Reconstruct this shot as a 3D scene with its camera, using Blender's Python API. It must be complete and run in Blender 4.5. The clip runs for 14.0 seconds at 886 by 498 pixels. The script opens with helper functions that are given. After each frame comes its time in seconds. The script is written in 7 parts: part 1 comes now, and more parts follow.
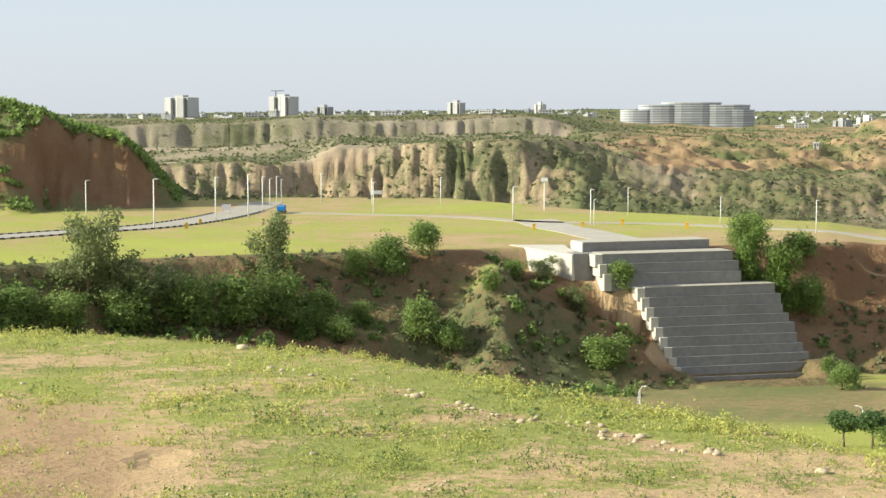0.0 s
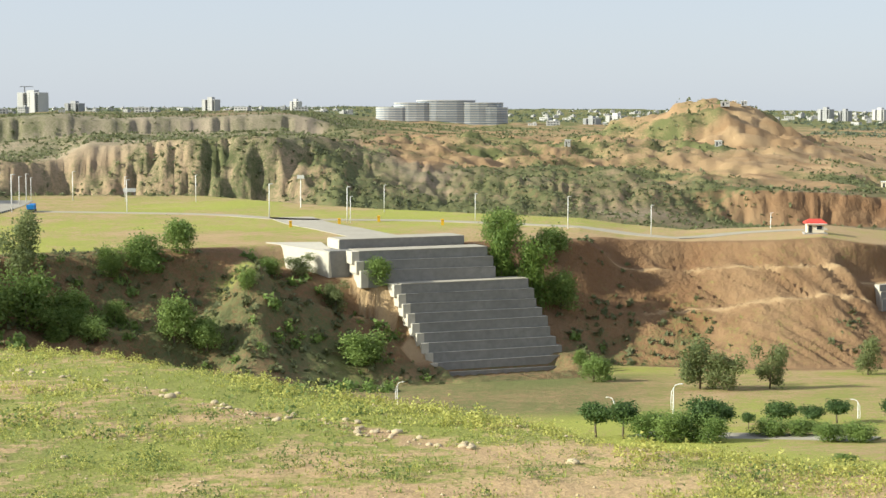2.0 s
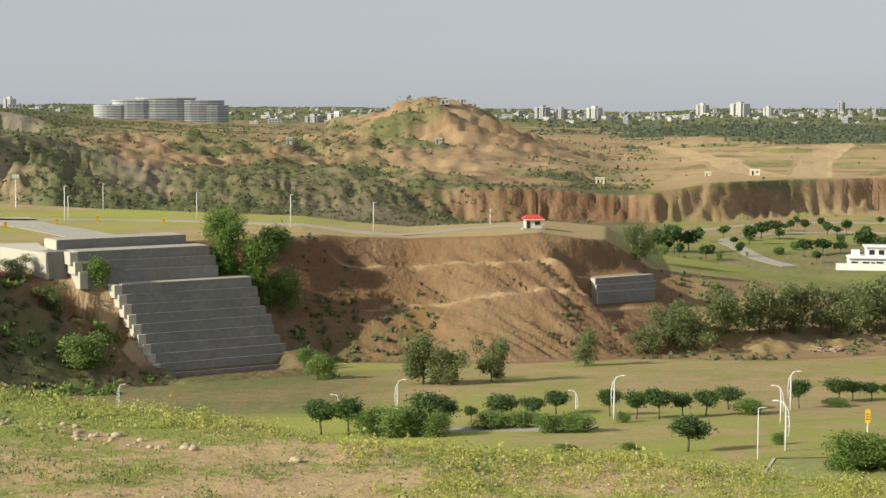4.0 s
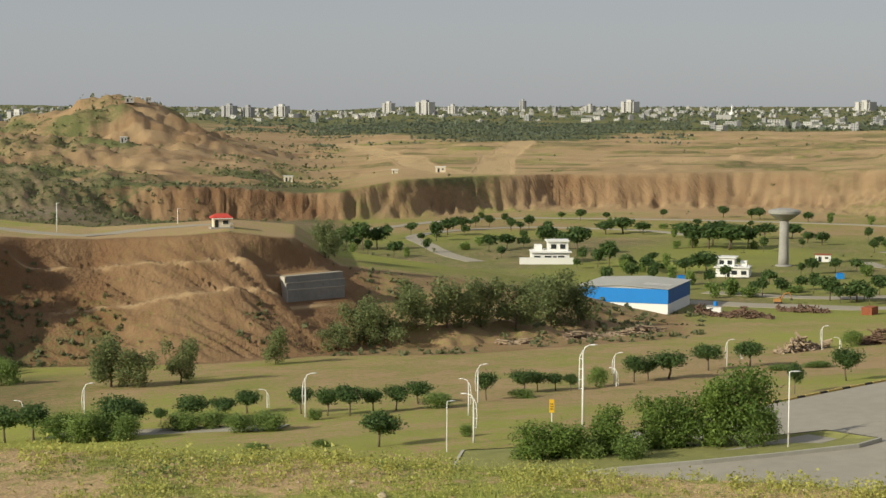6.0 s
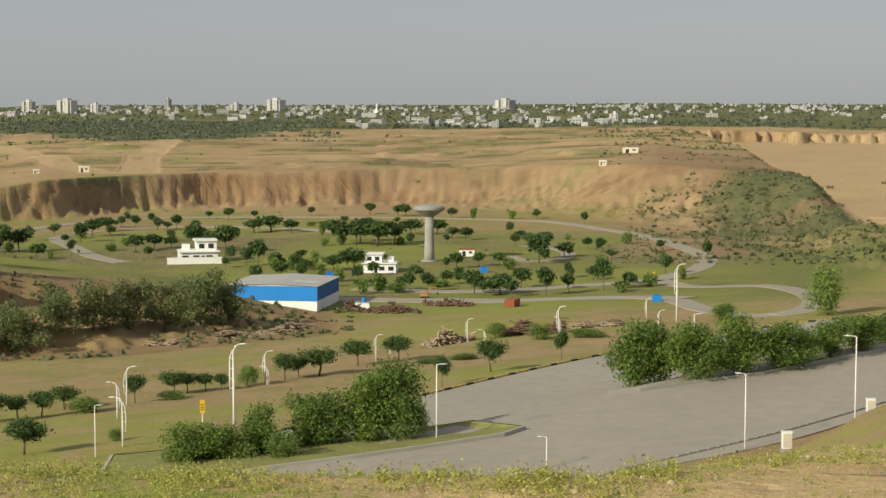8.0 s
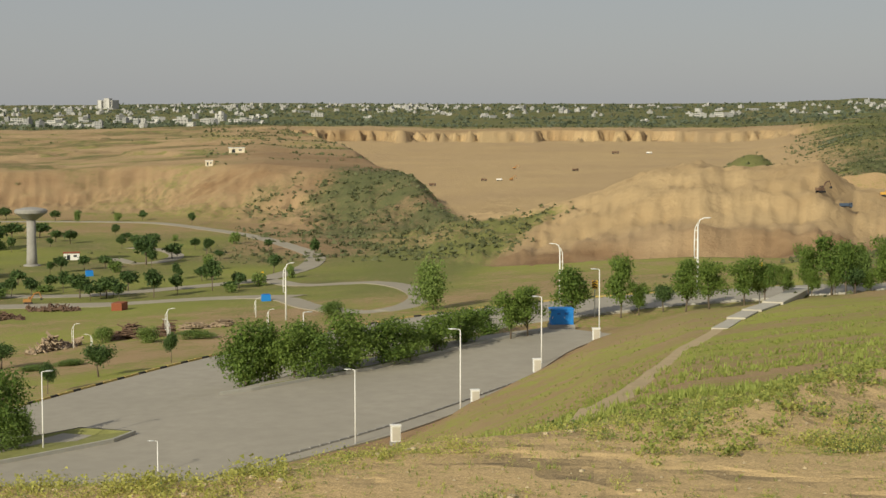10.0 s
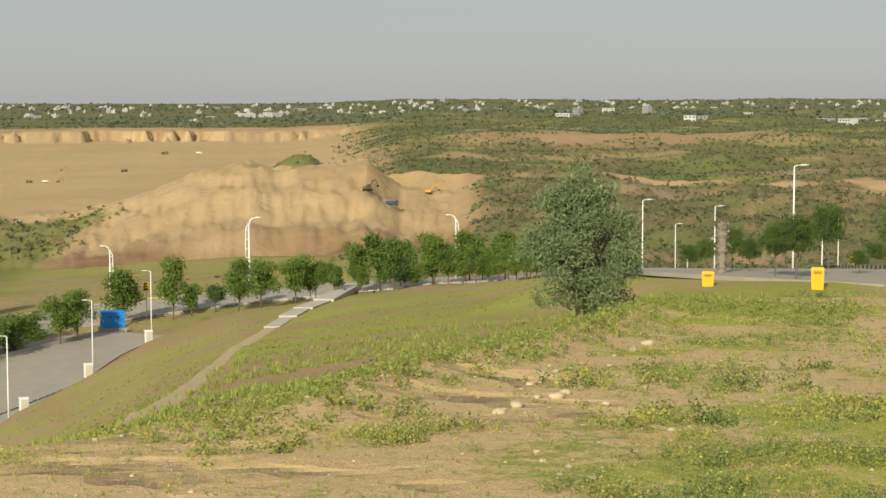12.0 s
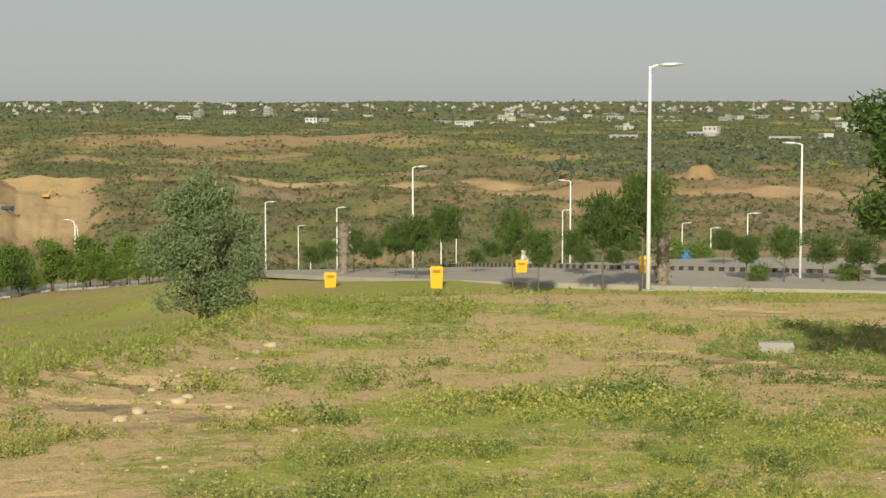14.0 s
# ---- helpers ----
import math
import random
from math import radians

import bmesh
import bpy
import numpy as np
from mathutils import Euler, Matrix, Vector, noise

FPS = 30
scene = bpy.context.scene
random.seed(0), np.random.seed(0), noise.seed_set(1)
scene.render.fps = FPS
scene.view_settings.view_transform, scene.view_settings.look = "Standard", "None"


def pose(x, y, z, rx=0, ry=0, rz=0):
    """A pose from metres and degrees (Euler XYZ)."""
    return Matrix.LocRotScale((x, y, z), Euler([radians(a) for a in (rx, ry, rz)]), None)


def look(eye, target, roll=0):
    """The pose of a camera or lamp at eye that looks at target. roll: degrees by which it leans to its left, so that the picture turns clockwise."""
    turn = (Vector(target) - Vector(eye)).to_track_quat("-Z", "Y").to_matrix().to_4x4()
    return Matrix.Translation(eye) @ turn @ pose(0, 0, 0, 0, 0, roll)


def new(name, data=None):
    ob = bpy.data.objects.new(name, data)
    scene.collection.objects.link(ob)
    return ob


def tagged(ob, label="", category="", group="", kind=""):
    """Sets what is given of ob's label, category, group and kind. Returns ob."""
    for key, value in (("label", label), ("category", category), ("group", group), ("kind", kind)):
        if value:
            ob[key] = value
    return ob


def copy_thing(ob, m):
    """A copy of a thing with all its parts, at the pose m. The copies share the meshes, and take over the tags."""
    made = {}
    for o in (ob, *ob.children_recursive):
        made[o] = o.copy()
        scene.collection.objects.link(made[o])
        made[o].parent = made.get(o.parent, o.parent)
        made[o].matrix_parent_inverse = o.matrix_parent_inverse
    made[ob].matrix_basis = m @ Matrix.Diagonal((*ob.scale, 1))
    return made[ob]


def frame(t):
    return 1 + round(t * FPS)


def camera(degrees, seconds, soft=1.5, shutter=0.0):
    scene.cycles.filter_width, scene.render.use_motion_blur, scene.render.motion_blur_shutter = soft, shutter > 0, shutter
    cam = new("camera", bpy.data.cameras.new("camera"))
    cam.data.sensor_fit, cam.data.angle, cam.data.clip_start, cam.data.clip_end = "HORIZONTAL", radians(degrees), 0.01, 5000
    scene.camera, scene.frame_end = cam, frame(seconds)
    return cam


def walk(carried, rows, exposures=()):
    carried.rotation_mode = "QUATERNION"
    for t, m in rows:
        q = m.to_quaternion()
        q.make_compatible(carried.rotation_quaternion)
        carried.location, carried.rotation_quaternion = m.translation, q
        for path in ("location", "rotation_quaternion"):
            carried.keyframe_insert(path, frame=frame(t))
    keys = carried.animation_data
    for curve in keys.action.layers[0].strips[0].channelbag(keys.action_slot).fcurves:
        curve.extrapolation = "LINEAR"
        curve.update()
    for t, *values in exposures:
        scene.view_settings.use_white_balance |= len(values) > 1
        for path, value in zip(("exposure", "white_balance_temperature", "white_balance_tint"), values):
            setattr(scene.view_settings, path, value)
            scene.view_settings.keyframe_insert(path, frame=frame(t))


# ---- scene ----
# camera: held at arm's length and panned, long lens
cam = camera(28.58, 14.0, soft=1.5)
EYE, ARM = 50.0, 0.3
ROWS = [
    (0, 0.002, -4.494, -0.206),
    (0.5, -1.779, -4.535, -0.090),
    (1, -3.777, -4.573, -0.031),
    (1.5, -5.896, -4.582, -0.024),
    (2, -8.017, -4.601, -0.020),
    (2.5, -10.284, -4.630, 0.059),
    (3, -12.573, -4.646, 0.059),
    (5.5, -24.599, -4.707, 0.048),
    (6, -27.384, -4.722, 0.041),
    (6.5, -30.218, -4.727, 0.014),
    (7, -33.091, -4.742, 0.008),
    (9.5, -48.397, -4.801, -0.126),
    (10, -51.843, -4.802, -0.153),
    (10.5, -55.508, -4.824, -0.145),
    (11, -59.249, -4.810, -0.131),
    (11.5, -63.084, -4.815, -0.128),
    (12, -66.575, -4.826, -0.065),
    (12.5, -69.833, -4.813, -0.039),
    (13, -73.069, -4.800, -0.050),
    (13.5, -76.155, -4.768, -0.012),
    (14, -78.964, -4.750, -0.008),
]


def held(yaw, pitch, roll):
    """The camera turns about a point an arm's length behind it."""
    x, y = -ARM * math.sin(radians(yaw)), ARM * math.cos(radians(yaw))
    return pose(x, y, EYE, 90 + pitch, 0, yaw) @ pose(0, 0, 0, 0, 0, roll)


EXPOSURES = [(0.0, 1.0, 5850, 8), (1.0, 1.2, 5800, 8), (2.0, 0.9, 5800, 8), (3.0, 0.62, 5900, 9), (5.5, 0.2, 6100, 10), (6.5, 0.02, 6200, 10), (7.0, 0.16, 6200, 10), (9.5, -0.1, 6300, 10), (10.5, -0.02, 6300, 10), (11.0, 0.05, 6300, 10), (11.5, 0.2, 6350, 10), (12.5, 0.18, 6350, 9), (13.5, 0.1, 6350, 8), (14.0, 0.14, 6350, 8)]
walk(cam, [(t, held(yaw, pitch, roll)) for t, yaw, pitch, roll in ROWS], EXPOSURES)

# light: hazy low sun
SUN_BEARING, SUN_HEIGHT = -96.0, 25.0
world = bpy.data.worlds.new("world")
scene.world = world
world.use_nodes = True
sky = world.node_tree.nodes.new("ShaderNodeTexSky")
sky.sky_type, sky.sun_disc = "NISHITA", False
sky.sun_elevation, sky.sun_rotation = radians(SUN_HEIGHT), radians(SUN_BEARING)
sky.air_density, sky.dust_density, sky.ozone_density, sky.altitude = 1.0, 1.2, 1.0, 500
back = world.node_tree.nodes["Background"]
back.inputs["Strength"].default_value = 0.12
haze = world.node_tree.nodes.new("ShaderNodeMix")
haze.data_type = "RGBA"
haze.inputs["Factor"].default_value = 0.86
haze.inputs["B"].default_value = (2.92, 2.92, 2.95, 1)
world.node_tree.links.new(sky.outputs["Color"], haze.inputs["A"])
world.node_tree.links.new(haze.outputs["Result"], back.inputs["Color"])
sun_data = bpy.data.lights.new("sun", "SUN")
sun_data.energy, sun_data.angle, sun_data.color = 4.7, radians(0.8), (0.97, 0.885, 0.66)
sun = new("sun", sun_data)
b, h = radians(SUN_BEARING), radians(SUN_HEIGHT)
sun.matrix_world = look((0, 0, 0), (-math.sin(b) * math.cos(h), -math.cos(b) * math.cos(h), -math.sin(h)))

# ---------------------------------------------------------------- the lie of the land
# bearings in degrees clockwise from the first view, ranges in metres, heights below the eye


def lattice(x, y, seed):
    n = np.sin(x * 127.1 + y * 311.7 + seed * 74.7) * 43758.5453
    return n - np.floor(n)


def value_noise(x, y, seed=0):
    x0, y0 = np.floor(x), np.floor(y)
    u, v = x - x0, y - y0
    u, v = u * u * (3 - 2 * u), v * v * (3 - 2 * v)
    a, b = lattice(x0, y0, seed), lattice(x0 + 1, y0, seed)
    c, d = lattice(x0, y0 + 1, seed), lattice(x0 + 1, y0 + 1, seed)
    return (a + (b - a) * u) * (1 - v) + (c + (d - c) * u) * v


def fbm(x, y, size, octaves=4, seed=0):
    """Fractal noise between about -1 and 1; size in metres."""
    total, amp, norm = 0.0, 1.0, 0.0
    for i in range(octaves):
        total = total + amp * (value_noise(x / size + 17.3 * i, y / size - 9.1 * i, seed + i) * 2 - 1)
        norm += amp
        amp, size = amp * 0.5, size * 0.47
    return total / norm * 1.6


def step(x, lo, hi):
    t = np.clip((x - lo) / (hi - lo), 0, 1)
    return t * t * (3 - 2 * t)


def tab(a, *pairs):
    return np.interp(a, pairs[::2], pairs[1::2])


def mix(a, b, f):
    return a + (b - a) * f


def crest_range(a):
    """How far the near field reaches before it breaks off."""
    return tab(a, -60, 70, -14, 59, -3.4, 49, 4, 39, 14, 31.5, 30, 28.2, 44, 27.2, 48, 29.4, 56, 32.8, 62, 35.3, 70, 46, 74, 66, 80, 72, 96, 75, 130, 80)


def near_slope(a):
    """Fall of the hillside below the field."""
    return tab(a, -60, 0.5, 20, 0.5, 40, 0.4, 46, 0.25, 50.2, 0.198, 52.8, 0.165, 54.9, 0.146, 56.8, 0.126, 60, 0.11, 63.6, 0.101, 67, 0.0965, 70, 0.096, 73, 0.1, 76, 0.104, 79.5, 0.104, 82.5, 0.096, 86, 0.077, 96, 0.06, 130, 0.06)


def foot_range(a):
    return tab(a, -40, 285, -14, 290, -3, 300, 3, 308, 5, 322, 8.5, 330, 12, 338, 12.8, 343, 14, 341, 16, 336, 18.5, 331, 20, 330, 23.5, 338, 28, 330, 32, 345, 36, 360)


def brow_range(a):
    return tab(a, -40, 300, -14, 318, -6, 332, 2, 342, 4.2, 342, 5, 350, 8.5, 356, 12, 364, 13, 371, 16, 376, 19, 371, 22, 374, 24, 387, 33, 420)


def bank_top(a):
    return tab(a, -40, -27, 12.5, -27, 14, -28, 16, -28.6, 19, -27.6, 20.3, -27, 22.5, -29, 24, -36, 30, -43, 33.5, -48.5, 35, -50)


def bench_lines(a):
    """Where two narrow benches cross the cut bank, as shares of the way up it."""
    return tab(a, 14, 0.44, 16, 0.47, 19, 0.57, 22, 0.62), tab(a, 13, 0.77, 19, 0.82, 22, 0.83)


# carriageways: x, y, height against the eye, width
BOULEVARD = [(-40, 128, -36.8, 18), (40, 135, -36.8, 18), (86, 146, -36.9, 18), (127, 159, -36.8, 18), (174, 167, -35.6, 19), (214, 164, -34, 20), (238, 149, -32.2, 20), (251, 126, -30, 20), (252, 105, -28, 20), (236, 83, -25.4, 20), (205, 62, -21.2, 22), (150, 33, -14.9, 29), (119, 22, -11.3, 30), (103, 9, -9.7, 22), (96, -8, -9.1, 18), (92, -30, -8.9, 17), (87, -80, -8.8, 20)]
PLAZA = [(20, 118, -36.4, 22), (70, 124, -36.2, 24), (110, 131, -35.6, 28), (140, 132, -34.7, 32), (165, 135, -34.0, 28), (190, 138, -33.0, 19), (206, 136.5, -32.4, 12)]


def off_line(x, y, line):
    """Distance to a carriageway's middle line, with its height and half width there."""
    best, zz, ww = np.full(np.shape(x), 1e9), np.zeros(np.shape(x)), np.ones(np.shape(x))
    for (x0, y0, z0, w0), (x1, y1, z1, w1) in zip(line, line[1:]):
        dx, dy = x1 - x0, y1 - y0
        t = np.clip(((x - x0) * dx + (y - y0) * dy) / (dx * dx + dy * dy), 0, 1)
        d = np.hypot(x - x0 - t * dx, y - y0 - t * dy)
        near = d < best
        best, zz, ww = np.where(near, d, best), np.where(near, z0 + t * (z1 - z0), zz), np.where(near, (w0 + t * (w1 - w0)) / 2, ww)
    return best, zz, ww


def graded(z, x, y):
    """The ground levelled under the carriageways."""
    for line, soft in ((BOULEVARD, 12), (PLAZA, 4.5)):
        d, zz, ww = off_line(x, y, line)
        z = mix(z, zz - 0.12, 1 - step(d, ww + 0.6, ww + soft))
    return z


def height(a, r, x, y):
    """Ground height against the eye, for a bearing and a range."""
    n_big, n_mid, n_fine = fbm(x, y, 260, 4, 1), fbm(x, y, 60, 4, 5), fbm(x, y, 9, 3, 9)
    rough = fbm(x, y, 1.6, 2, 31)
    gully = np.abs(fbm(x, y, 34, 4, 21))
    gully_s = np.abs(fbm(x, y, 13, 3, 41))
    # valley floor
    z = tab(y, 120, -35, 165, -36.5, 220, -42.5, 330, -50) + 0.5 * n_mid * step(r, 380, 700)
    z = np.where(a > 58, np.minimum(z, mix(z, -42, step(a, 58, 64))), z)
    flank = (a + 40) * r * 0.0175
    rill = np.abs(fbm(flank + 0.3 * r, r * 0.12, 4.5, 3, 51))
    rill_c = np.abs(fbm(flank + 0.22 * r, r * 0.16, 2.3, 2, 55))
    rill_b = np.abs(fbm(flank, r * 0.3, 17, 4, 61))
    flute = np.abs(fbm((a + 40) * 13.6, r * 0.15, 4.6, 2, 63)) + 0.5 * np.abs(fbm((a + 40) * 13.6, r * 0.25, 2.3, 2, 64))
    flute_far = np.abs(fbm((a + 40) * 27.0, r * 0.08, 13, 3, 66)) + 0.8 * fbm((a + 40) * 27.0, r * 0.3, 90, 3, 68)
    # cut bank and plateau
    rf, rb = foot_range(a), brow_range(a)
    s = np.clip((r - rf) / (rb - rf), 0, 1)
    wall_side = step(np.abs(a - 8.3), 4.8, 6.5)
    terr = s + sum(tab(s - b, -0.2, 0, -0.035, 0.03, 0.03, -0.03, 0.2, 0) for b in bench_lines(a))
    benches = step(a, 12.5, 14) * (1 - step(a, 23, 26))
    wander = np.clip(s + 0.12 * n_fine * np.clip(4 * s * (1 - s), 0, 1), 0, 1)
    scarp = tab(wander, 0, 0, 0.12, 0.02, 0.34, 0.46, 0.62, 0.56, 0.66, 0.60, 0.92, 0.98, 1, 1)
    s = mix(np.where(s < 1, scarp, 1), np.where(s < 1, terr, 1), benches)
    top = bank_top(a)
    on_bank = np.clip(s * 6, 0, 1) * np.clip((1 - s) * 6, 0, 1)
    bank = mix(-50, top, s) - (mix(2.6 * gully_s + 1.2 * n_fine, 0.6 * rill + 1.5 * rill_c + 0.6 * gully_s + 0.3 * n_fine, benches)) * on_bank * wall_side
    back_edge = tab(a, -40, 590, -8, 565, 0, 550, 3.5, 495, 6, 470, 10, 445, 16, 415, 20, 415, 24, 430)
    fall = step(r, back_edge, back_edge + 70)
    bank = np.where(r > back_edge, mix(top, np.minimum(top - 3, -46 - 4 * step(a, 16, 22)), fall), bank)
    z = np.where(r > rf, np.where(s < 1, np.maximum(z, bank), mix(np.maximum(z, bank), bank, step(-a, -24, -20))), z)
    z = np.where(a > 34, np.maximum(z, -50), z)
    # slope under and beside the stepped wall
    dn, ds = (x - 30.6) * 0.246 - (y - 333.4) * 0.969, (x - 30.6) * 0.969 + (y - 333.4) * 0.246
    left_end = tab(dn, 0, 0, 2.1, 1.0, 5.8, 6.4, 14.1, 10.4)
    under = tab(dn, -8, -27.4, -1, -28.6, 2.2, -34, 5, -36.6, 14.2, -50.6, 18, -50.6, 26, -50.2)
    beside = tab(dn, -9, -27.1, 1, -28.8, 6, -34.2, 15, -43.5, 24, -48, 34, -50) - (1.6 * gully_s + 0.9 * n_fine) * step(dn, -3, 2) * (1 - step(dn, 20, 34))
    right = tab(dn, -7, -27.4, -4, -32.5, 2, -40.5, 11, -46.5, 22, -50) - 1.0 * gully_s * step(dn, -5, 0) * (1 - step(dn, 10, 20))
    beside = beside - 3.0 * step(dn, 0, 3) * step(ds - left_end, -7, -3) * (1 - step(dn, 12, 18))
    beside = beside - 4.5 * step(ds, -21, -16) * step(dn, -18, -15) * (1 - step(dn, 2, 9))
    beside = beside + np.clip(-0.28 * (ds + 14), -3.0, 6.0) * step(dn, -3, 4) * (1 - step(dn, 22, 34))
    shape = mix(mix(beside, under, step(ds - left_end, -0.6, 0.8)), right, step(ds - left_end, 24, 27.5))
    shape = shape + 0.9 * np.exp(-((dn - 22) / 4.0) ** 2) * step(ds, 6, 12) * (1 - step(ds, 36, 44))
    by_wall = step(a, 0.0, 2.2) * (1 - step(a, 12.6, 14.0)) * step(dn, -22, -18) * (1 - step(dn, 30, 38)) * step(r, 280, 290)
    z = mix(z, shape, by_wall)
    # ledge for the small stepped wall
    pn, ps = (x - 135.9) * 0.259 - (y - 337.1) * 0.966, (x - 135.9) * 0.966 + (y - 337.1) * 0.259
    ledge = step(ps, -4, -0.6) * (1 - step(ps, 17, 20)) * step(pn, -10, -7) * (1 - step(pn, 8, 15))
    z = mix(z, tab(pn, -7, -35.4, -2.3, -35.92, -1.3, -36.1, -0.7, -41, 1.2, -41.2, 8, -43.5), ledge)
    # dark bluff beside the plateau road
    brow = tab(a, -30, 6, -16, 5, -14.4, 3.7, -13, 0, -11.8, -5, -11, -5.9, -10.4, -8, -9.8, -13, -9.3, -19, -8.8, -24, -8.3, -27) + 0.8 * n_fine
    rise = step(r + 3 * n_fine + 5 * rill_b + 2 * gully_s, tab(a, -15, 480, -13.4, 488, -12.8, 505, -8, 508), tab(a, -15, 540, -13.4, 525, -12.8, 517, -8, 519))
    bluff = mix(-27, brow, rise) - 2.0 * gully_s * rise * (1 - rise) * 4
    z = np.where((a < -8.2) & (r > 470), mix(z, np.maximum(z, bluff), 1 - step(r, 580, 640)), z)
    # badlands and brown hill beyond the plateau
    north = 1 - step(a, 20.5, 26.5)
    rim = tab(a, -40, -22, -10, -24, -6, -21, -4.4, -19.5, -3.5, -14.5, 1, -12.8, 2.6, -11.8, 4, -14, 7, -22, 9, -27, 14, -29.5, 17.4, -33.5, 20, -35.2, 24, -35)
    groove = 0.9 * fbm((a + 40) * 13.0, r * 0.4, 55, 4, 67) + 0.25 * flute
    scarps = -3 + 4 * step(fbm(x, y, 130, 3, 45), 0.0, 0.06) + 3 * step(fbm(x, y, 100, 3, 46), 0.25, 0.31) - 3 * step(fbm(x, y, 110, 3, 47), 0.2, 0.26)
    r_foot = tab(a, -40, 690, -8, 690, -4.5, 700, -3.2, 690, 0, 690, 2.5, 690, 4.5, 630, 12, 680, 16, 712, 17.8, 742, 26, 752)
    r_rim = tab(a, -40, 735, -6, 730, -3.5, 738, 0, 738, 2.6, 740, 5, 800, 10, 795, 16, 786, 17.8, 762, 26, 768)
    s = np.clip((r - r_foot - 9 * groove * tab(a, 2.6, 1.05, 6, 1.0)) / (r_rim - r_foot), 0, 1)
    face = mix(step(s, 0, 1) ** 0.8, tab(s, 0, 0, 0.4, 0.22, 0.85, 0.86, 1, 1), 1 - step(a, 2.4, 4.6))
    land = mix(tab(a, 15, -42, 18, -49), rim, face) - (3 * gully + 2.3 * flute + 2.0 * gully_s + 0.7 * n_fine - 2) * np.clip(4 * s * (1 - s), 0, 1) * tab(a, 2, 1, 6, 0.6, 17, 0.6, 18, 0.3) + 2.5 * n_mid * s * tab(a, 17, 1, 18.5, 0.3)
    land = land - (6.5 * gully + 2.5 * gully_s - 2) * step(r, r_rim - 40, r_rim + 20) * (1 - step(r, 1000, 1250)) * step(a, 2.6, 5) * tab(a, 16, 1, 19, 0.25)
    land = land + 5 * step(r, 770, 950) * (1 - step(a, -4.4, -3.4))
    beyond = tab(r - 6 * flute_far * step(r, 1300, 1450) + 7, 900, 0, 1150, -12, 1500, -13, 1522, 7, 1620, 9, 4000, 18)
    left = 1 - step(a, 3.2, 5.5)
    land = land + beyond * left * step(r, 880, 1000) * (1 - 0.35 * step(r, 1600, 1900))
    hill = 26 * np.exp(-(((a - 17.2) * 0.33) ** 2 + ((r - 1220) / 190) ** 2)) + 12 * np.exp(-(((a - 13) / 7.5) ** 2 + ((r - 1150) / 260) ** 2))
    land = land + scarps * step(a, 4, 7) * step(r, 780, 860) * (1 - step(r, 1500, 1700))
    land = land - 7 * gully * np.clip(hill / 20, 0, 1)
    land = land + (hill + 5.0 * n_mid * (hill / 20)) * step(a, 5, 9)
    land = land + (step(r, 1500, 2400) * 2 + step(r, 2300, 4300) * tab(a, 5, 16, 20, 22)) * (1 - left)
    z = np.where(r > r_foot - 60, mix(z, np.maximum(land, z - 30), north * step(r, r_foot - 60, r_foot)), z)
    # long cliff and upper plain beyond the park
    r_cliff = tab(a, 20, 742, 24, 750, 27, 778, 31, 835, 37, 850, 41, 815, 45, 725, 49, 640, 52, 560, 53.5, 520) + 4 * n_mid * step(a, 25, 29) + 5 * groove
    wide = tab(a, 25, 18, 28, 30, 36, 36, 42, 95, 50, 170)
    s = np.clip((r - r_cliff) / wide, 0, 1)
    lip = tab(a, 24, -33.5, 32, -34, 40, -33.5, 46, -29, 52, -33)
    cliff = mix(-50, lip, mix(step(s, 0, 1) ** 0.8, tab(s, 0, 0, 0.5, 0.27, 0.93, 0.93, 1, 1), step(a, 25, 28))) - (2.4 * flute * tab(a, 36, 1, 44, 0.5) + 2 * gully_s + 0.9 * n_fine) * np.clip(4 * s * (1 - s), 0, 1)
    plain = cliff + 0.45 * scarps * step(r, 880, 960) * (1 - step(r, 1900, 2200)) + step(r, 1000, 2400) * 1.5 + step(r, 2300, 4300) * 22 + 1.2 * n_mid * step(r, 900, 1200) + 3 * np.exp(-(((a - 43) / 4) ** 2 + ((r - 1150) / 200) ** 2))
    mid = step(a, 20.5, 26.5)
    z = np.where(r > r_cliff - 5, mix(z, plain, mid), z)
    # dug-out pit behind the mound
    pit_left = tab(r, 560, 53.5, 700, 51.6, 900, 49.6, 1900, 46.6, 2100, 46.4)
    inside = step(a, pit_left - 0.2, pit_left + 1.1) * step(r, 540, 600) * (1 - step(r + 45 * n_mid + 60 * flute_far, 1975, 1992))
    inside = inside * (1 - step(a, 63.5 + 0 * r, 66.0 + 0 * r))
    z = mix(z, tab(r, 600, -47, 700, -45, 2000, -42.5) + 0.6 * n_mid, inside)
    # eastern scrub hills
    east = step(a, 61, 66.5)
    scrub = tab(r, 300, -40, 380, -35, 700, -30.5, 800, -33, 1100, -27, 1500, -27, 2300, -24, 4300, -2) + 3.8 * n_mid + 3.4 * n_big - 5 * gully * (1 - step(r, 500, 1100)) + 2
    scrub = scrub + 7 * np.exp(-(((a - 69) / 7) ** 2 + ((r - 1150) / 110) ** 2))
    scrub = scrub + 5.0 * (1 - step(np.hypot(x - 689, y - 32) + 1.5 * n_fine, 4.0, 8.0)) - 3.5 * np.exp(-(((a - 82.6) / 2.6) ** 4 + ((r - 628) / 14) ** 2))
    z = np.where(r > 240, mix(z, scrub, east * step(r, 240, 330)), z)
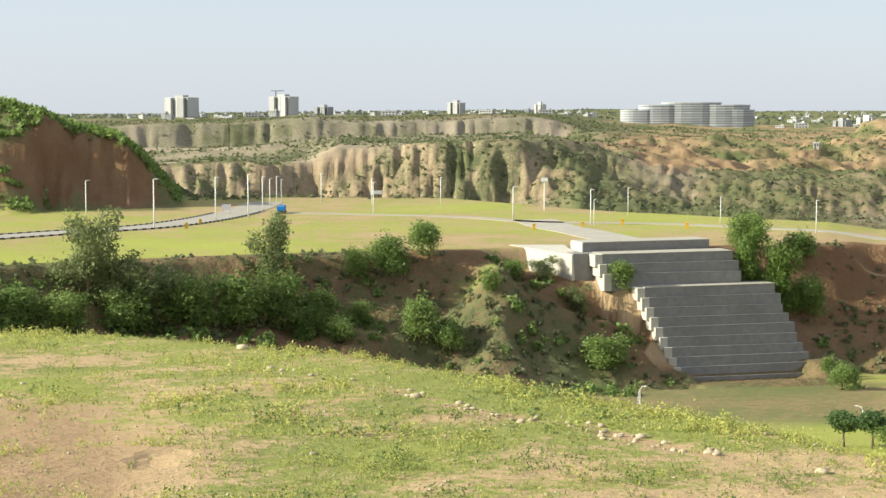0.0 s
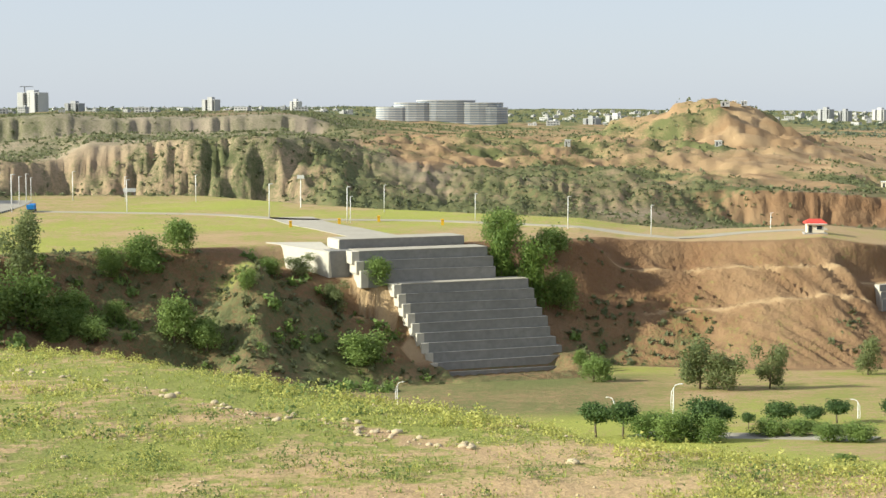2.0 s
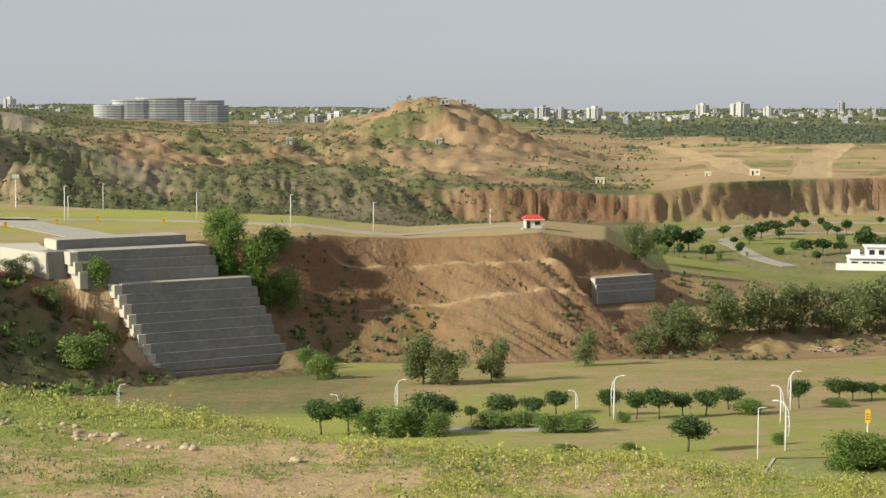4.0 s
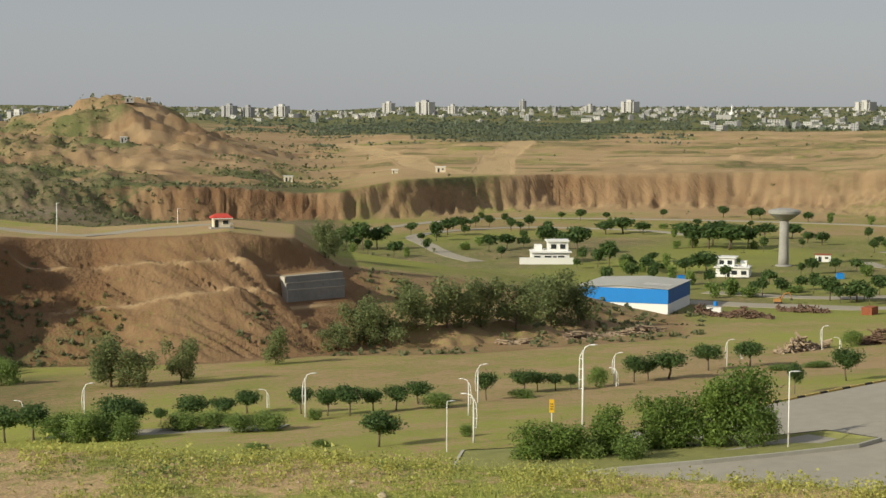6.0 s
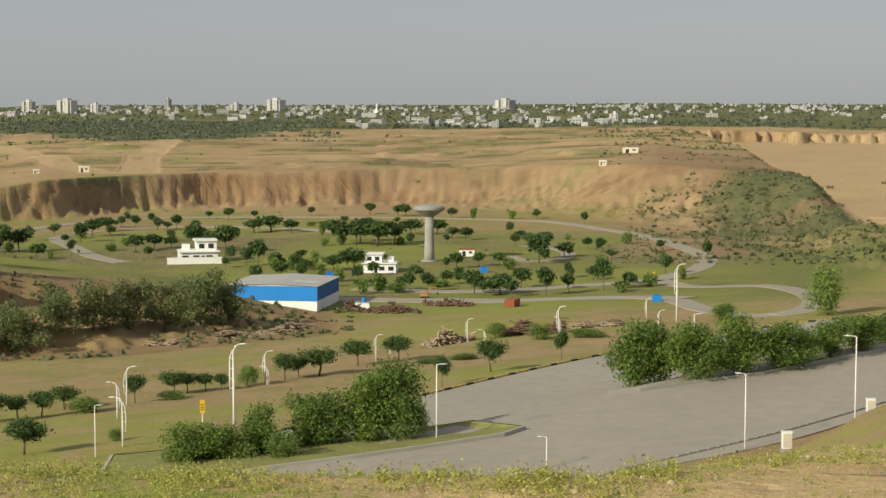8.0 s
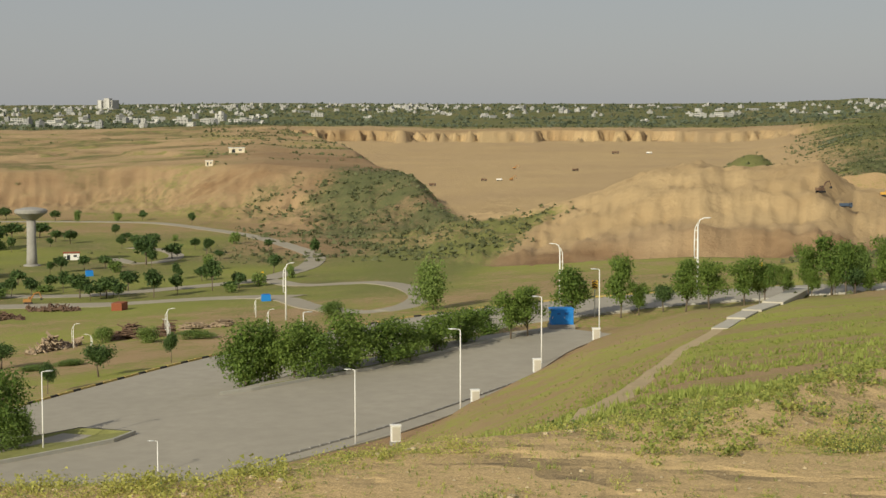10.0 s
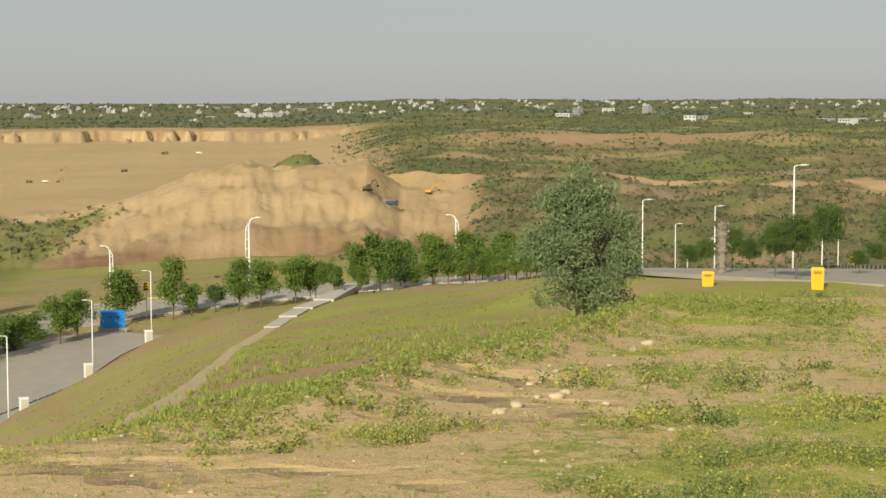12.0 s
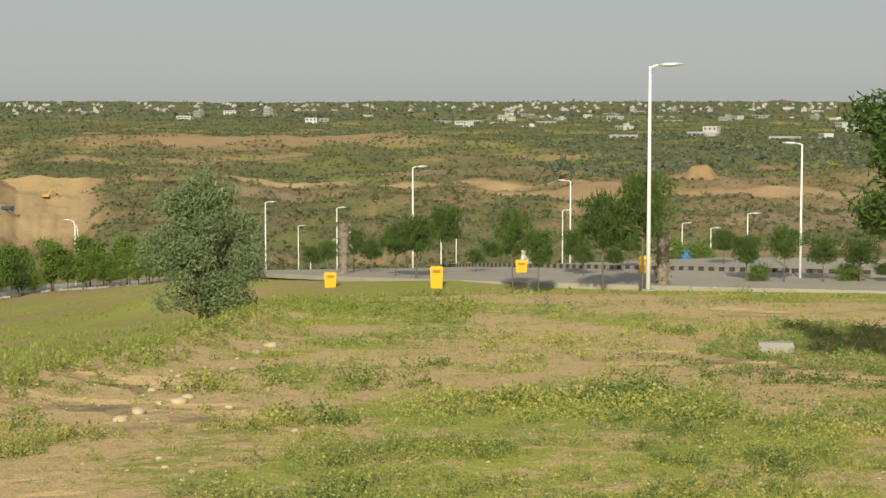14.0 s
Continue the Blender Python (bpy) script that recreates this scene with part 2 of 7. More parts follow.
    # spoil mound and excavator shelf
    ridge = tab(a, 51, -46, 54, -42, 55.5, -39, 57.1, -33, 58.8, -25.5, 60.3, -22.3, 61, -24.8, 62.5, -24, 64.1, -22.5, 64.7, -28, 65.2, -32, 66.5, -34, 68, -36)
    prof = tab(r + 6 * n_mid + 7 * rill_b + 2 * gully_s - 7, 520, 0, 542, 0.42, 572, 0.46, 598, 0.76, 614, 0.80, 645, 1, 690, 1, 760, 0)
    on = step(a, 50.5, 53) * (1 - step(a, 66.3, 68.5))
    mound = mix(-49, ridge + 1.0 * n_mid - 2.0 * gully_s + 1.2 * n_fine, prof) - (2.5 * gully_s + 3.0 * rill_b + 3.5 * flute + 0.8 * n_fine) * prof * (1.15 - prof)
    z = np.where((r > 440) & (r < 760), mix(z, np.maximum(mound, np.minimum(z, -45)), on), z)
    # green knoll behind the mound
    knoll = -50 + (26 + 2 * n_mid) * np.exp(-(((a - 61.9) / 1.6) ** 2 + ((r - 810) / 50) ** 2))
    z = np.where((r > 690) & (r < 1000), np.maximum(z, knoll), z)
    # near field and the hillside below it
    rc = crest_range(a)
    near = -(4.6 + 0.045 * np.minimum(r, rc)) - near_slope(a) * np.maximum(r - rc, 0) - tab(a, 42, 0, 45, 2.5, 50, 4, 56, 3, 60, 1.2, 68, 0.6, 76, 0) * np.sin(np.pi * np.clip((r - rc) / tab(a, 46, 130, 50, 143, 55, 182, 57, 205, 67, 222), 0, 1)) + 0.14 * n_fine * np.exp(-r / 160) + 0.035 * rough * np.exp(-r / 60)
    near = near + 0.35 * np.exp(-((r - tab(a, 56, 30, 62, 33, 70, 46, 74, 62) - 1) / 3.0) ** 2) * step(a, 58, 64) * (1 - step(a, 73, 76))
    behind = step(np.abs(a - 40), 75, 110)
    near = mix(near, np.maximum(near, -12 - 0.004 * r + 2 * n_mid), behind)
    z = np.maximum(z, near)
    z = graded(z, x, y)
    return z + step(r, 4200, 4800) * 6


def ground(a, r):
    """World height of the ground at bearing a and range r (arrays or numbers)."""
    a, r = np.asarray(a, float), np.asarray(r, float)
    t = np.radians(a)
    return EYE + height(a, r, r * np.sin(t), r * np.cos(t))


# ---- end of the land

# ---------------------------------------------------------------- materials


def nodes_of(name, rough=0.8):
    m = bpy.data.materials.new(name)
    m.use_nodes = True
    nt = m.node_tree
    b = nt.nodes["Principled BSDF"]
    b.inputs["Roughness"].default_value = rough
    b.inputs["Specular IOR Level"].default_value = 0.25
    return m, nt, b


def noise_node(nt, scale, detail=4.0, kind="Object", rough=0.6):
    tc = nt.nodes.new("ShaderNodeTexCoord")
    n = nt.nodes.new("ShaderNodeTexNoise")
    n.inputs["Scale"].default_value, n.inputs["Detail"].default_value, n.inputs["Roughness"].default_value = scale, detail, rough
    nt.links.new(tc.outputs[kind], n.inputs["Vector"])
    return n.outputs["Fac"]


def math_node(nt, op, a, b=0.0, c=0.0, clamp=False):
    n = nt.nodes.new("ShaderNodeMath")
    n.operation, n.use_clamp = op, clamp
    for i, v in enumerate((a, b, c)):
        if isinstance(v, (int, float)):
            n.inputs[i].default_value = v
        else:
            nt.links.new(v, n.inputs[i])
    return n.outputs[0]


def mix_node(nt, fac, a, b, blend="MIX"):
    n = nt.nodes.new("ShaderNodeMix")
    n.data_type, n.blend_type = "RGBA", blend
    for sock, v in ((n.inputs["Factor"], fac), (n.inputs["A"], a), (n.inputs["B"], b)):
        if isinstance(v, (int, float)):
            sock.default_value = v
        elif isinstance(v, tuple):
            sock.default_value = (*v, 1)
        else:
            nt.links.new(v, sock)
    return n.outputs["Result"]


def bump_node(nt, b, h, strength, distance):
    n = nt.nodes.new("ShaderNodeBump")
    n.inputs["Strength"].default_value, n.inputs["Distance"].default_value = strength, distance
    nt.links.new(h, n.inputs["Height"])
    nt.links.new(n.outputs["Normal"], b.inputs["Normal"])


def plain(name, color, rough=0.7, metal=0.0, grain=3.0, spread=0.18, blotch=0.25, per_object=0.0, bump=0.0):
    """A painted, mineral or plant surface: base colour with blotches and fine grain."""
    m, nt, b = nodes_of(name, rough)
    b.inputs["Metallic"].default_value = metal
    dark = tuple(c * (1 - spread) for c in color)
    light = tuple(min(1, c * (1 + spread)) for c in color)
    col = mix_node(nt, noise_node(nt, grain, 6), dark, light)
    f = math_node(nt, "MULTIPLY_ADD", noise_node(nt, grain * blotch, 3), 3.0, -1.2, clamp=True)
    col = mix_node(nt, math_node(nt, "MULTIPLY", f, 0.55), col, tuple(c * (1 - 0.8 * spread) for c in color))
    if per_object:
        info = nt.nodes.new("ShaderNodeObjectInfo")
        k = math_node(nt, "MULTIPLY_ADD", info.outputs["Random"], per_object, 1 - per_object / 2)
        hsv = nt.nodes.new("ShaderNodeHueSaturation")
        nt.links.new(k, hsv.inputs["Value"])
        nt.links.new(col, hsv.inputs["Color"])
        col = hsv.outputs["Color"]
    nt.links.new(col, b.inputs["Base Color"])
    if bump:
        bump_node(nt, b, noise_node(nt, grain * 3, 5), 0.6, bump)
    return m


def leafy(name, dark, light, per_object=0.35):
    """Foliage: each leaf clump takes its own green."""
    m, nt, b = nodes_of(name, 0.65)
    geo = nt.nodes.new("ShaderNodeNewGeometry")
    info = nt.nodes.new("ShaderNodeObjectInfo")
    f = math_node(nt, "MULTIPLY_ADD", info.outputs["Random"], per_object, 0.0)
    f = math_node(nt, "MULTIPLY_ADD", geo.outputs["Random Per Island"], 0.65, f, clamp=True)
    col = mix_node(nt, f, dark, light)
    nt.links.new(col, b.inputs["Base Color"])
    tr = nt.nodes.new("ShaderNodeBsdfTranslucent")
    nt.links.new(mix_node(nt, 0.5, col, tuple(min(1, c * 1.6) for c in light)), tr.inputs["Color"])
    ms = nt.nodes.new("ShaderNodeMixShader")
    ms.inputs[0].default_value = 0.3
    out = nt.nodes["Material Output"]
    nt.links.new(b.outputs[0], ms.inputs[1])
    nt.links.new(tr.outputs[0], ms.inputs[2])
    nt.links.new(ms.outputs[0], out.inputs["Surface"])
    return m


def earth():
    """Soil and grass by the cover attribute: red bare, green lush, blue ruddy, alpha pale."""
    m, nt, b = nodes_of("earth", 0.95)
    b.inputs["Specular IOR Level"].default_value = 0.08
    at = nt.nodes.new("ShaderNodeAttribute")
    at.attribute_name = "cover"
    sep = nt.nodes.new("ShaderNodeSeparateColor")
    nt.links.new(at.outputs["Color"], sep.inputs[0])
    bare, lush, ruddy, pale = sep.outputs[0], sep.outputs[1], sep.outputs[2], at.outputs["Alpha"]
    n_fine = noise_node(nt, 24.0, 4, rough=0.7)
    n_cm, n_dm, n_m, n_dam = (noise_node(nt, s, 5, rough=0.65) for s in (9.0, 2.2, 0.55, 0.07))
    soil = mix_node(nt, ruddy, (0.46, 0.33, 0.195), (0.19, 0.105, 0.056))
    soil = mix_node(nt, pale, soil, (0.62, 0.455, 0.24))
    soil = mix_node(nt, math_node(nt, "MULTIPLY_ADD", n_cm, 1.6, -0.5, clamp=True), mix_node(nt, 0.16, soil, (0.16, 0.10, 0.05)), soil)
    soil = mix_node(nt, math_node(nt, "MULTIPLY_ADD", n_dam, 2.4, -0.8, clamp=True), soil, mix_node(nt, 0.18, soil, (0.62, 0.48, 0.29)))
    # grey soil where lush passes 1: haze over far hills put into colour
    soil_mask = math_node(nt, "MULTIPLY_ADD", lush, 4.0, -4.3, clamp=True)
    soil = mix_node(nt, soil_mask, soil, mix_node(nt, ruddy, (0.40, 0.345, 0.27), (0.22, 0.165, 0.12)))
    grass = mix_node(nt, lush, (0.35, 0.38, 0.07), (0.122, 0.134, 0.062))
    grass = mix_node(nt, math_node(nt, "MULTIPLY_ADD", n_m, 2.6, -0.9, clamp=True), grass, mix_node(nt, math_node(nt, "MULTIPLY_ADD", lush, -0.3, 0.32, clamp=True), grass, (0.11, 0.16, 0.03)))
    dry = math_node(nt, "MULTIPLY_ADD", lush, -0.3, 0.34, clamp=True)
    grass = mix_node(nt, math_node(nt, "MULTIPLY_ADD", n_dm, 2.6, -0.9, clamp=True), mix_node(nt, dry, grass, (0.46, 0.42, 0.14)), grass)
    f = math_node(nt, "MULTIPLY_ADD", n_dm, 1.7, -0.85)
    f = math_node(nt, "MULTIPLY_ADD", n_m, 1.5, math_node(nt, "ADD", f, -0.75))
    f = math_node(nt, "MULTIPLY_ADD", n_cm, 0.9, math_node(nt, "ADD", f, -0.45))
    f = math_node(nt, "MULTIPLY_ADD", n_dam, 0.9, math_node(nt, "ADD", f, -0.45))
    f = math_node(nt, "ADD", f, bare)
    gain = math_node(nt, "MULTIPLY_ADD", lush, -1.7, 3.4)
    f = math_node(nt, "ADD", math_node(nt, "MULTIPLY", math_node(nt, "ADD", f, -0.5), gain), 0.5, clamp=True)
    speck = math_node(nt, "MULTIPLY_ADD", n_fine, 3.4, -1.2, clamp=True)
    base = mix_node(nt, f, grass, soil)
    nt.links.new(mix_node(nt, 1.0, base, mix_node(nt, speck, (0.68, 0.66, 0.62), (1.22, 1.22, 1.2)), "MULTIPLY"), b.inputs["Base Color"])
    h = math_node(nt, "MULTIPLY_ADD", n_fine, 0.09, math_node(nt, "MULTIPLY", n_cm, 0.28))
    h = math_node(nt, "ADD", h, math_node(nt, "MULTIPLY_ADD", n_dm, 0.5, n_m))
    crag = math_node(nt, "MULTIPLY", noise_node(nt, 0.28, 7, rough=0.62), math_node(nt, "MAXIMUM", math_node(nt, "MULTIPLY", ruddy, ruddy), math_node(nt, "MULTIPLY_ADD", bare, 1.4, -1.5, clamp=True)))
    h = math_node(nt, "MULTIPLY_ADD", crag, 13.0, h)
    tc, mp, rn = (nt.nodes.new(k) for k in ("ShaderNodeTexCoord", "ShaderNodeMapping", "ShaderNodeTexNoise"))
    mp.inputs["Scale"].default_value, mp.inputs["Rotation"].default_value = (0.6, 0.09, 0.16), (0, -0.5, 0)
    rn.inputs["Scale"].default_value, rn.inputs["Detail"].default_value = 1.0, 5.0
    nt.links.new(tc.outputs["Object"], mp.inputs["Vector"])
    nt.links.new(mp.outputs["Vector"], rn.inputs["Vector"])
    geo, up = nt.nodes.new("ShaderNodeNewGeometry"), nt.nodes.new("ShaderNodeSeparateXYZ")
    nt.links.new(geo.outputs["Normal"], up.inputs[0])
    steep = math_node(nt, "MULTIPLY_ADD", up.outputs["Z"], -3.2, 2.95, clamp=True)
    worn = math_node(nt, "MULTIPLY", steep, math_node(nt, "MULTIPLY_ADD", bare, 1.2, -0.5, clamp=True))
    h = math_node(nt, "MULTIPLY_ADD", math_node(nt, "MULTIPLY", rn.outputs["Fac"], worn), 11.0, h)
    bump_node(nt, b, h, 0.7, 0.13)
    return m


EARTH = earth()

# ---------------------------------------------------------------- ground sheet


def s_bank(a, r):
    """Share of the way from the bank's foot to its brow."""
    return (r - foot_range(a)) / (brow_range(a) - foot_range(a))


def furrow(a):
    """Range of a stony furrow across the field."""
    return tab(a, -8, 48, -6, 45.6, 0.9, 36.6, 6.8, 32.3, 12, 29.2)


def cover_of(a, r, x, y, z, slope):
    """Land cover: bare, lush, ruddy, pale."""
    n_big, n_mid, n_sm = fbm(x, y, 240, 4, 71), fbm(x, y, 45, 4, 75), fbm(x, y, 6, 4, 79)
    bare, lush, ruddy, pale = (np.zeros_like(r) for _ in range(4))

    def put(f, b, l, d, p):
        nonlocal bare, lush, ruddy, pale
        bare, lush, ruddy, pale = mix(bare, b, f), mix(lush, l, f), mix(ruddy, d, f), mix(pale, p, f)

    steep = step(slope, 0.28, 0.6)
    dn, ds = (x - 30.6) * 0.246 - (y - 333.4) * 0.969, (x - 30.6) * 0.969 + (y - 333.4) * 0.246
    # valley grass, greener in the park
    put(np.ones_like(r), 0.45 + 0.3 * n_mid + 0.15 * n_sm, 0.48 + 0.3 * n_mid, 0.35, 0.1)
    park = step(r, 385, 430) * (1 - step(r, 690, 760)) * step(a, 22, 25) * (1 - step(a, 51, 54))
    put(park, 0.16 + 0.25 * n_mid, 0.64 + 0.35 * n_mid, 0.3, 0.1)
    apron = step(r, 640, 720) * step(a, 23, 26) * (1 - step(a, 46, 50))
    put(apron, 0.55 + 0.3 * n_mid, 0.5, 0.5, 0.1)
    # banks and plateau
    rf, rb = foot_range(a), brow_range(a)
    bank = step(r, rf - 4, rf + 2) * (1 - step(r, rb + 1, rb + 6)) * (1 - step(a, 34, 36))
    # dark soil on the bank: the ravine's shade is partly put into it
    put(bank, 0.80 + 0.6 * n_mid, 1.1, 1.1, 0.0)
    s = (r - rf) / (rb - rf)
    # shade at the left end is put in as ruddier soil
    put(bank * step(a, 12, 13.5), 0.98 + 0.3 * n_mid, 0.6, 0.85 + 0.3 * n_mid + 0.2 * (1 - step(a, 15, 17)), 0.0)
    # sparse weeds, plus darker soil that stands in for shade on the lower left
    weedy = bank * step(a, 12, 13.5) * (1 - step(a + 2 * n_sm, 15, 18.5)) * (1 - step(s, 0.4, 0.75))
    put(weedy, 0.80 + 0.4 * n_mid + 0.2 * n_sm, 0.95, 1.15, 0.0)
    low = step(r, 268, 284) * (1 - step(r, rf + 2, rf + 8)) * (1 - step(a, 12.5, 14.5))
    put(low, 0.72 + 0.6 * n_mid, 1.1, 1.1, 0.0)
    rubble = step(ds - tab(dn, 0, 0, 2.1, 1.0, 5.8, 6.4, 14.1, 10.4), -5.5, -3.5) * (1 - step(ds, 12, 16)) * step(dn, -12, -9) * (1 - step(dn, 11, 15))
    put(rubble * step(0.5 + n_sm, 0.05, 0.3), 1.5, 0.4, 0.02, 0.0)
    spur = np.exp(-(((a - 1.5) / 1.0) ** 2 + ((s_bank(a, r) - 0.7) / 0.12) ** 2)) + 0.7 * np.exp(-(((a + 1.6) / 1.6) ** 2 + ((s_bank(a, r) - 0.42) / 0.05) ** 2))
    put(np.clip(1.1 * spur, 0, 1), 0.35 + 0.3 * n_sm, 0.6, 0.5, 0.0)
    put(step(r, 240, 258) * (1 - step(r, 312, 325)) * (1 - step(a, 13, 17)) * step(a, 2, 5), 0.35 + 0.45 * n_mid, 0.9, 0.6, 0.0)
    lower, higher = bench_lines(a)
    shelf = np.exp(-((s - lower) / 0.026) ** 2) * step(a, 14.2, 15) + np.exp(-((s - higher) / 0.026) ** 2)
    put(bank * shelf * step(a, 13, 14) * (1 - step(a, 23, 24.5)), 1.3, 0.5, 0.3, 0.25)
    put(bank * step(a, 24, 26), 0.55 + 0.4 * n_mid, 0.7, 0.6, 0.0)
    plateau = step(r, rb + 1, rb + 6) * (1 - step(r, 520, 560)) * (1 - step(a, 22, 24))
    put(plateau, 0.42 + 0.36 * n_mid + 0.2 * n_sm + 0.35 * step(a, 12, 18), 0.30 + 0.3 * n_mid, 0.25, 0.15)
    bluff = step(-a, 8.0, 8.8) * step(r, 484, 496) * (1 - step(r, 590, 640))
    put(bluff, 1.15 - 1.0 * (1 - step(slope, 0.5, 1.1)) + 0.2 * n_mid, 0.95, 1.0, 0.0)
    # far hills; lush above 1 greys their soil in place of haze
    far = step(r, 545, 580) * (1 - step(a, 23, 25.5))
    put(far, 0.12 + 0.5 * steep + 0.5 * n_mid + 0.25 * n_big, 1.12 + 0.2 * n_mid, 0.55 + 0.3 * n_big, 0.0)
    redcut = far * step(a, 16, 18) * step(slope, 0.2, 0.45) * (1 - step(r, 775, 790))
    put(redcut, 1.25 + 0.4 * n_mid, 1.0, 0.95 + 0.3 * n_mid, 0.0)
    cliffs = far * (1 - step(a, 2, 5)) * step(r, 640, 690) * (1 - step(r, 745, 765))
    put(cliffs * step(slope, 0.1, 0.3), 0.80 + 0.8 * n_mid + 0.3 * n_sm, 1.22 + 0.15 * n_big, 0.35 + 0.3 * n_mid, 0.0)
    put(far * (1 - step(a, 3.2, 5.5)) * step(r, 735, 750) * (1 - step(r, 980, 1100)), 0.75 + 0.6 * n_mid, 1.25, 0.25, 0.0)
    put(far * (1 - step(a, 3.2, 5.5)) * step(r, 1480, 1500), 0.4 + 0.5 * n_mid, 1.2, 0.7, 0.0)
    # far cliff band greyed and paled most, as haze in its colour
    put(far * (1 - step(a, 3.2, 5.5)) * step(r, 1480, 1490) * (1 - step(r, 1540, 1560)), 0.62 + 0.6 * n_mid, 1.35, 0.4, 0.0)
    brown = far * step(a, 4, 8) * step(r + 60 * n_mid, 800, 850)
    put(brown, 0.50 + 0.1 * step(a, 14, 18) + 0.8 * n_mid + 0.5 * fbm(x, y, 22, 3, 87), 0.95, 0.45 + 0.3 * n_mid, 0.1)
    cuts = fbm(a * 9.0, np.log(r) * 900, 22, 4, 119)
    put(far * step(a + 1.5 * n_mid, 16.5, 18.5) * step(r, 850, 920) * (1 - step(r, 2000, 2300)), 1.0 + 0.5 * n_mid, 0.8, 0.35 + 0.4 * step(cuts, 0.2, 0.5), 0.1)
    # upper plain and its cliff
    up = step(r, 760, 815) * step(a, 22.5, 25.5)
    put(up, 0.86 + 0.5 * n_mid + 0.25 * n_big, 0.6, 0.42 + 0.2 * n_mid + 0.4 * steep * (1 - step(a, 30, 34)) + 0.25 * n_big, 0.25)
    face = up * step(slope, 0.2, 0.5) * (1 - step(r, 900, 950))
    upper = step((z - EYE + 50) / 18, 0.6, 0.85)
    put(face * step(a, 28, 30), 1.2 + 0.5 * n_mid, 0.9, 0.55 + 0.35 * n_mid, 0.0)
    put(face * (1 - step(a, 28, 30)), 1.25 - 0.6 * upper + 0.5 * n_mid, 1.1, 0.95 + 0.2 * n_mid, 0.0)
    put(face * step(a, 38, 41), 0.85 + 0.35 * upper + 0.5 * n_mid, 1.0, 0.55 + 0.3 * n_mid, 0.0)
    bands = fbm(a * 9.0, np.log(r) * 900, 26, 4, 101)
    put(up * step(r, 860, 920) * step(bands, 0.15, 0.45), 0.45 + 0.3 * n_sm, 0.9, 0.5, 0.05)
    put(up * step(r, 860, 920) * step(-bands, 0.3, 0.5), 1.4, 0.5, 0.12, 0.25)
    wood_edge = tab(a, 23, 2600, 25, 2100, 27, 1850, 29.5, 1640, 31.5, 1680, 33, 2000, 35, 2250)
    put(up * step(r + 120 * n_mid, wood_edge - 60, wood_edge + 60), 0.05 + 0.2 * n_mid, 1.0, 0.3, 0.0)
    put(up * step(r, 2250, 2450), 0.05 + 0.25 * n_mid, 0.95, 0.3, 0.1)
    trail = np.minimum(np.abs(a - tab(r, 870, 27.7, 1000, 26.6, 1250, 25.6, 1700, 24)) * r, np.abs(a - tab(r, 870, 29.0, 1150, 29.2, 1500, 30)) * r) / 57.3
    put((1 - step(trail, 9, 13)) * step(r, 850, 870) * (1 - step(r, 1650, 1750)), 1.6, 0.5, 0.0, 0.45)
    ridge = step(a, 43.5, 47) * (1 - step(a, 53, 55)) * step(r, 540, 620) * (1 - step(r, 1000, 1200))
    put(ridge, 0.85 + 0.6 * n_mid, 0.95, 0.45 + 0.3 * n_mid, 0.05)
    put(ridge * step(a, 47, 49) * (1 - step(r, 820, 900)), 0.22 + 0.5 * n_mid, 1.1, 0.6, 0.0)
    # pit and mound
    pit_left = tab(r, 560, 53.5, 700, 51.6, 900, 49.6, 1900, 46.6, 2100, 46.4)
    pit = step(a, pit_left + 0.3, pit_left + 0.9) * step(r, 650, 690) * (1 - step(r, 2080, 2130)) * (1 - step(a, 64.5, 66))
    put(pit, 1.5 + 0.1 * n_mid, 0.5, 0.04 + 0.2 * n_big + 0.15 * n_mid, 0.5 + 0.3 * n_mid)
    put(pit * step(r, 1940, 1960), 1.5, 0.5, 0.45 + 0.5 * n_mid, 0.4)
    # eastern scrub
    east = step(a, 62, 66.5) * step(r, 240, 300)
    put(east, 0.20 + 0.2 * (1 - step(r, 650, 900)) + 0.25 * n_big + 0.45 * n_mid + 0.4 * steep, 1.05 + 0.2 * n_mid, 0.6, 0.0)
    put(east * step(r + 300 * n_mid, 1000, 1300), 0.06 + 0.3 * n_mid, 0.95, 0.3, 0.1)
    strips = step(fbm(a * 5.0, np.log(r) * 620, 13, 3, 104), 0.25, 0.45)
    put(east * strips * step(r, 620, 800), 0.35 + 0.4 * n_mid, 0.68, 0.35, 0.1)
    track = np.abs(r - tab(a, 70, 700, 77, 690, 79, 705, 83, 690, 86, 640)) / 7
    put(east * np.exp(-track ** 2) * step(a, 71, 73), 1.3, 0.4, 0.15, 0.2)
    # tan clay strip, butte and slope patch
    soil_mask = np.exp(-(((a - 82.6) / 2.6) ** 4 + ((r - 640 - 10 * n_mid) / 24) ** 2)) + 1.5 * np.exp(-((np.hypot(x - 689, y - 32) / 9) ** 4)) + 0.8 * np.exp(-(((a - 72) / 5) ** 2 + ((r - 1090) / 60) ** 2))
    put(np.clip(soil_mask * 1.3 + 0.4 * n_mid * soil_mask, 0, 1) * east, 1.3, 0.5, 0.55, 0.3)
    mound = step(a, 51.8, 54) * (1 - step(a, 66.8, 68.2)) * step(r, 512, 522) * (1 - step(r, 735, 770))
    put(mound, 1.5, 0.5, 0.16 + 0.40 * (1 - step(r, 546, 558)) + 0.35 * n_mid + 0.3 * fbm(x, y, 14, 3, 115), 0.5 * step(r, 550, 580))
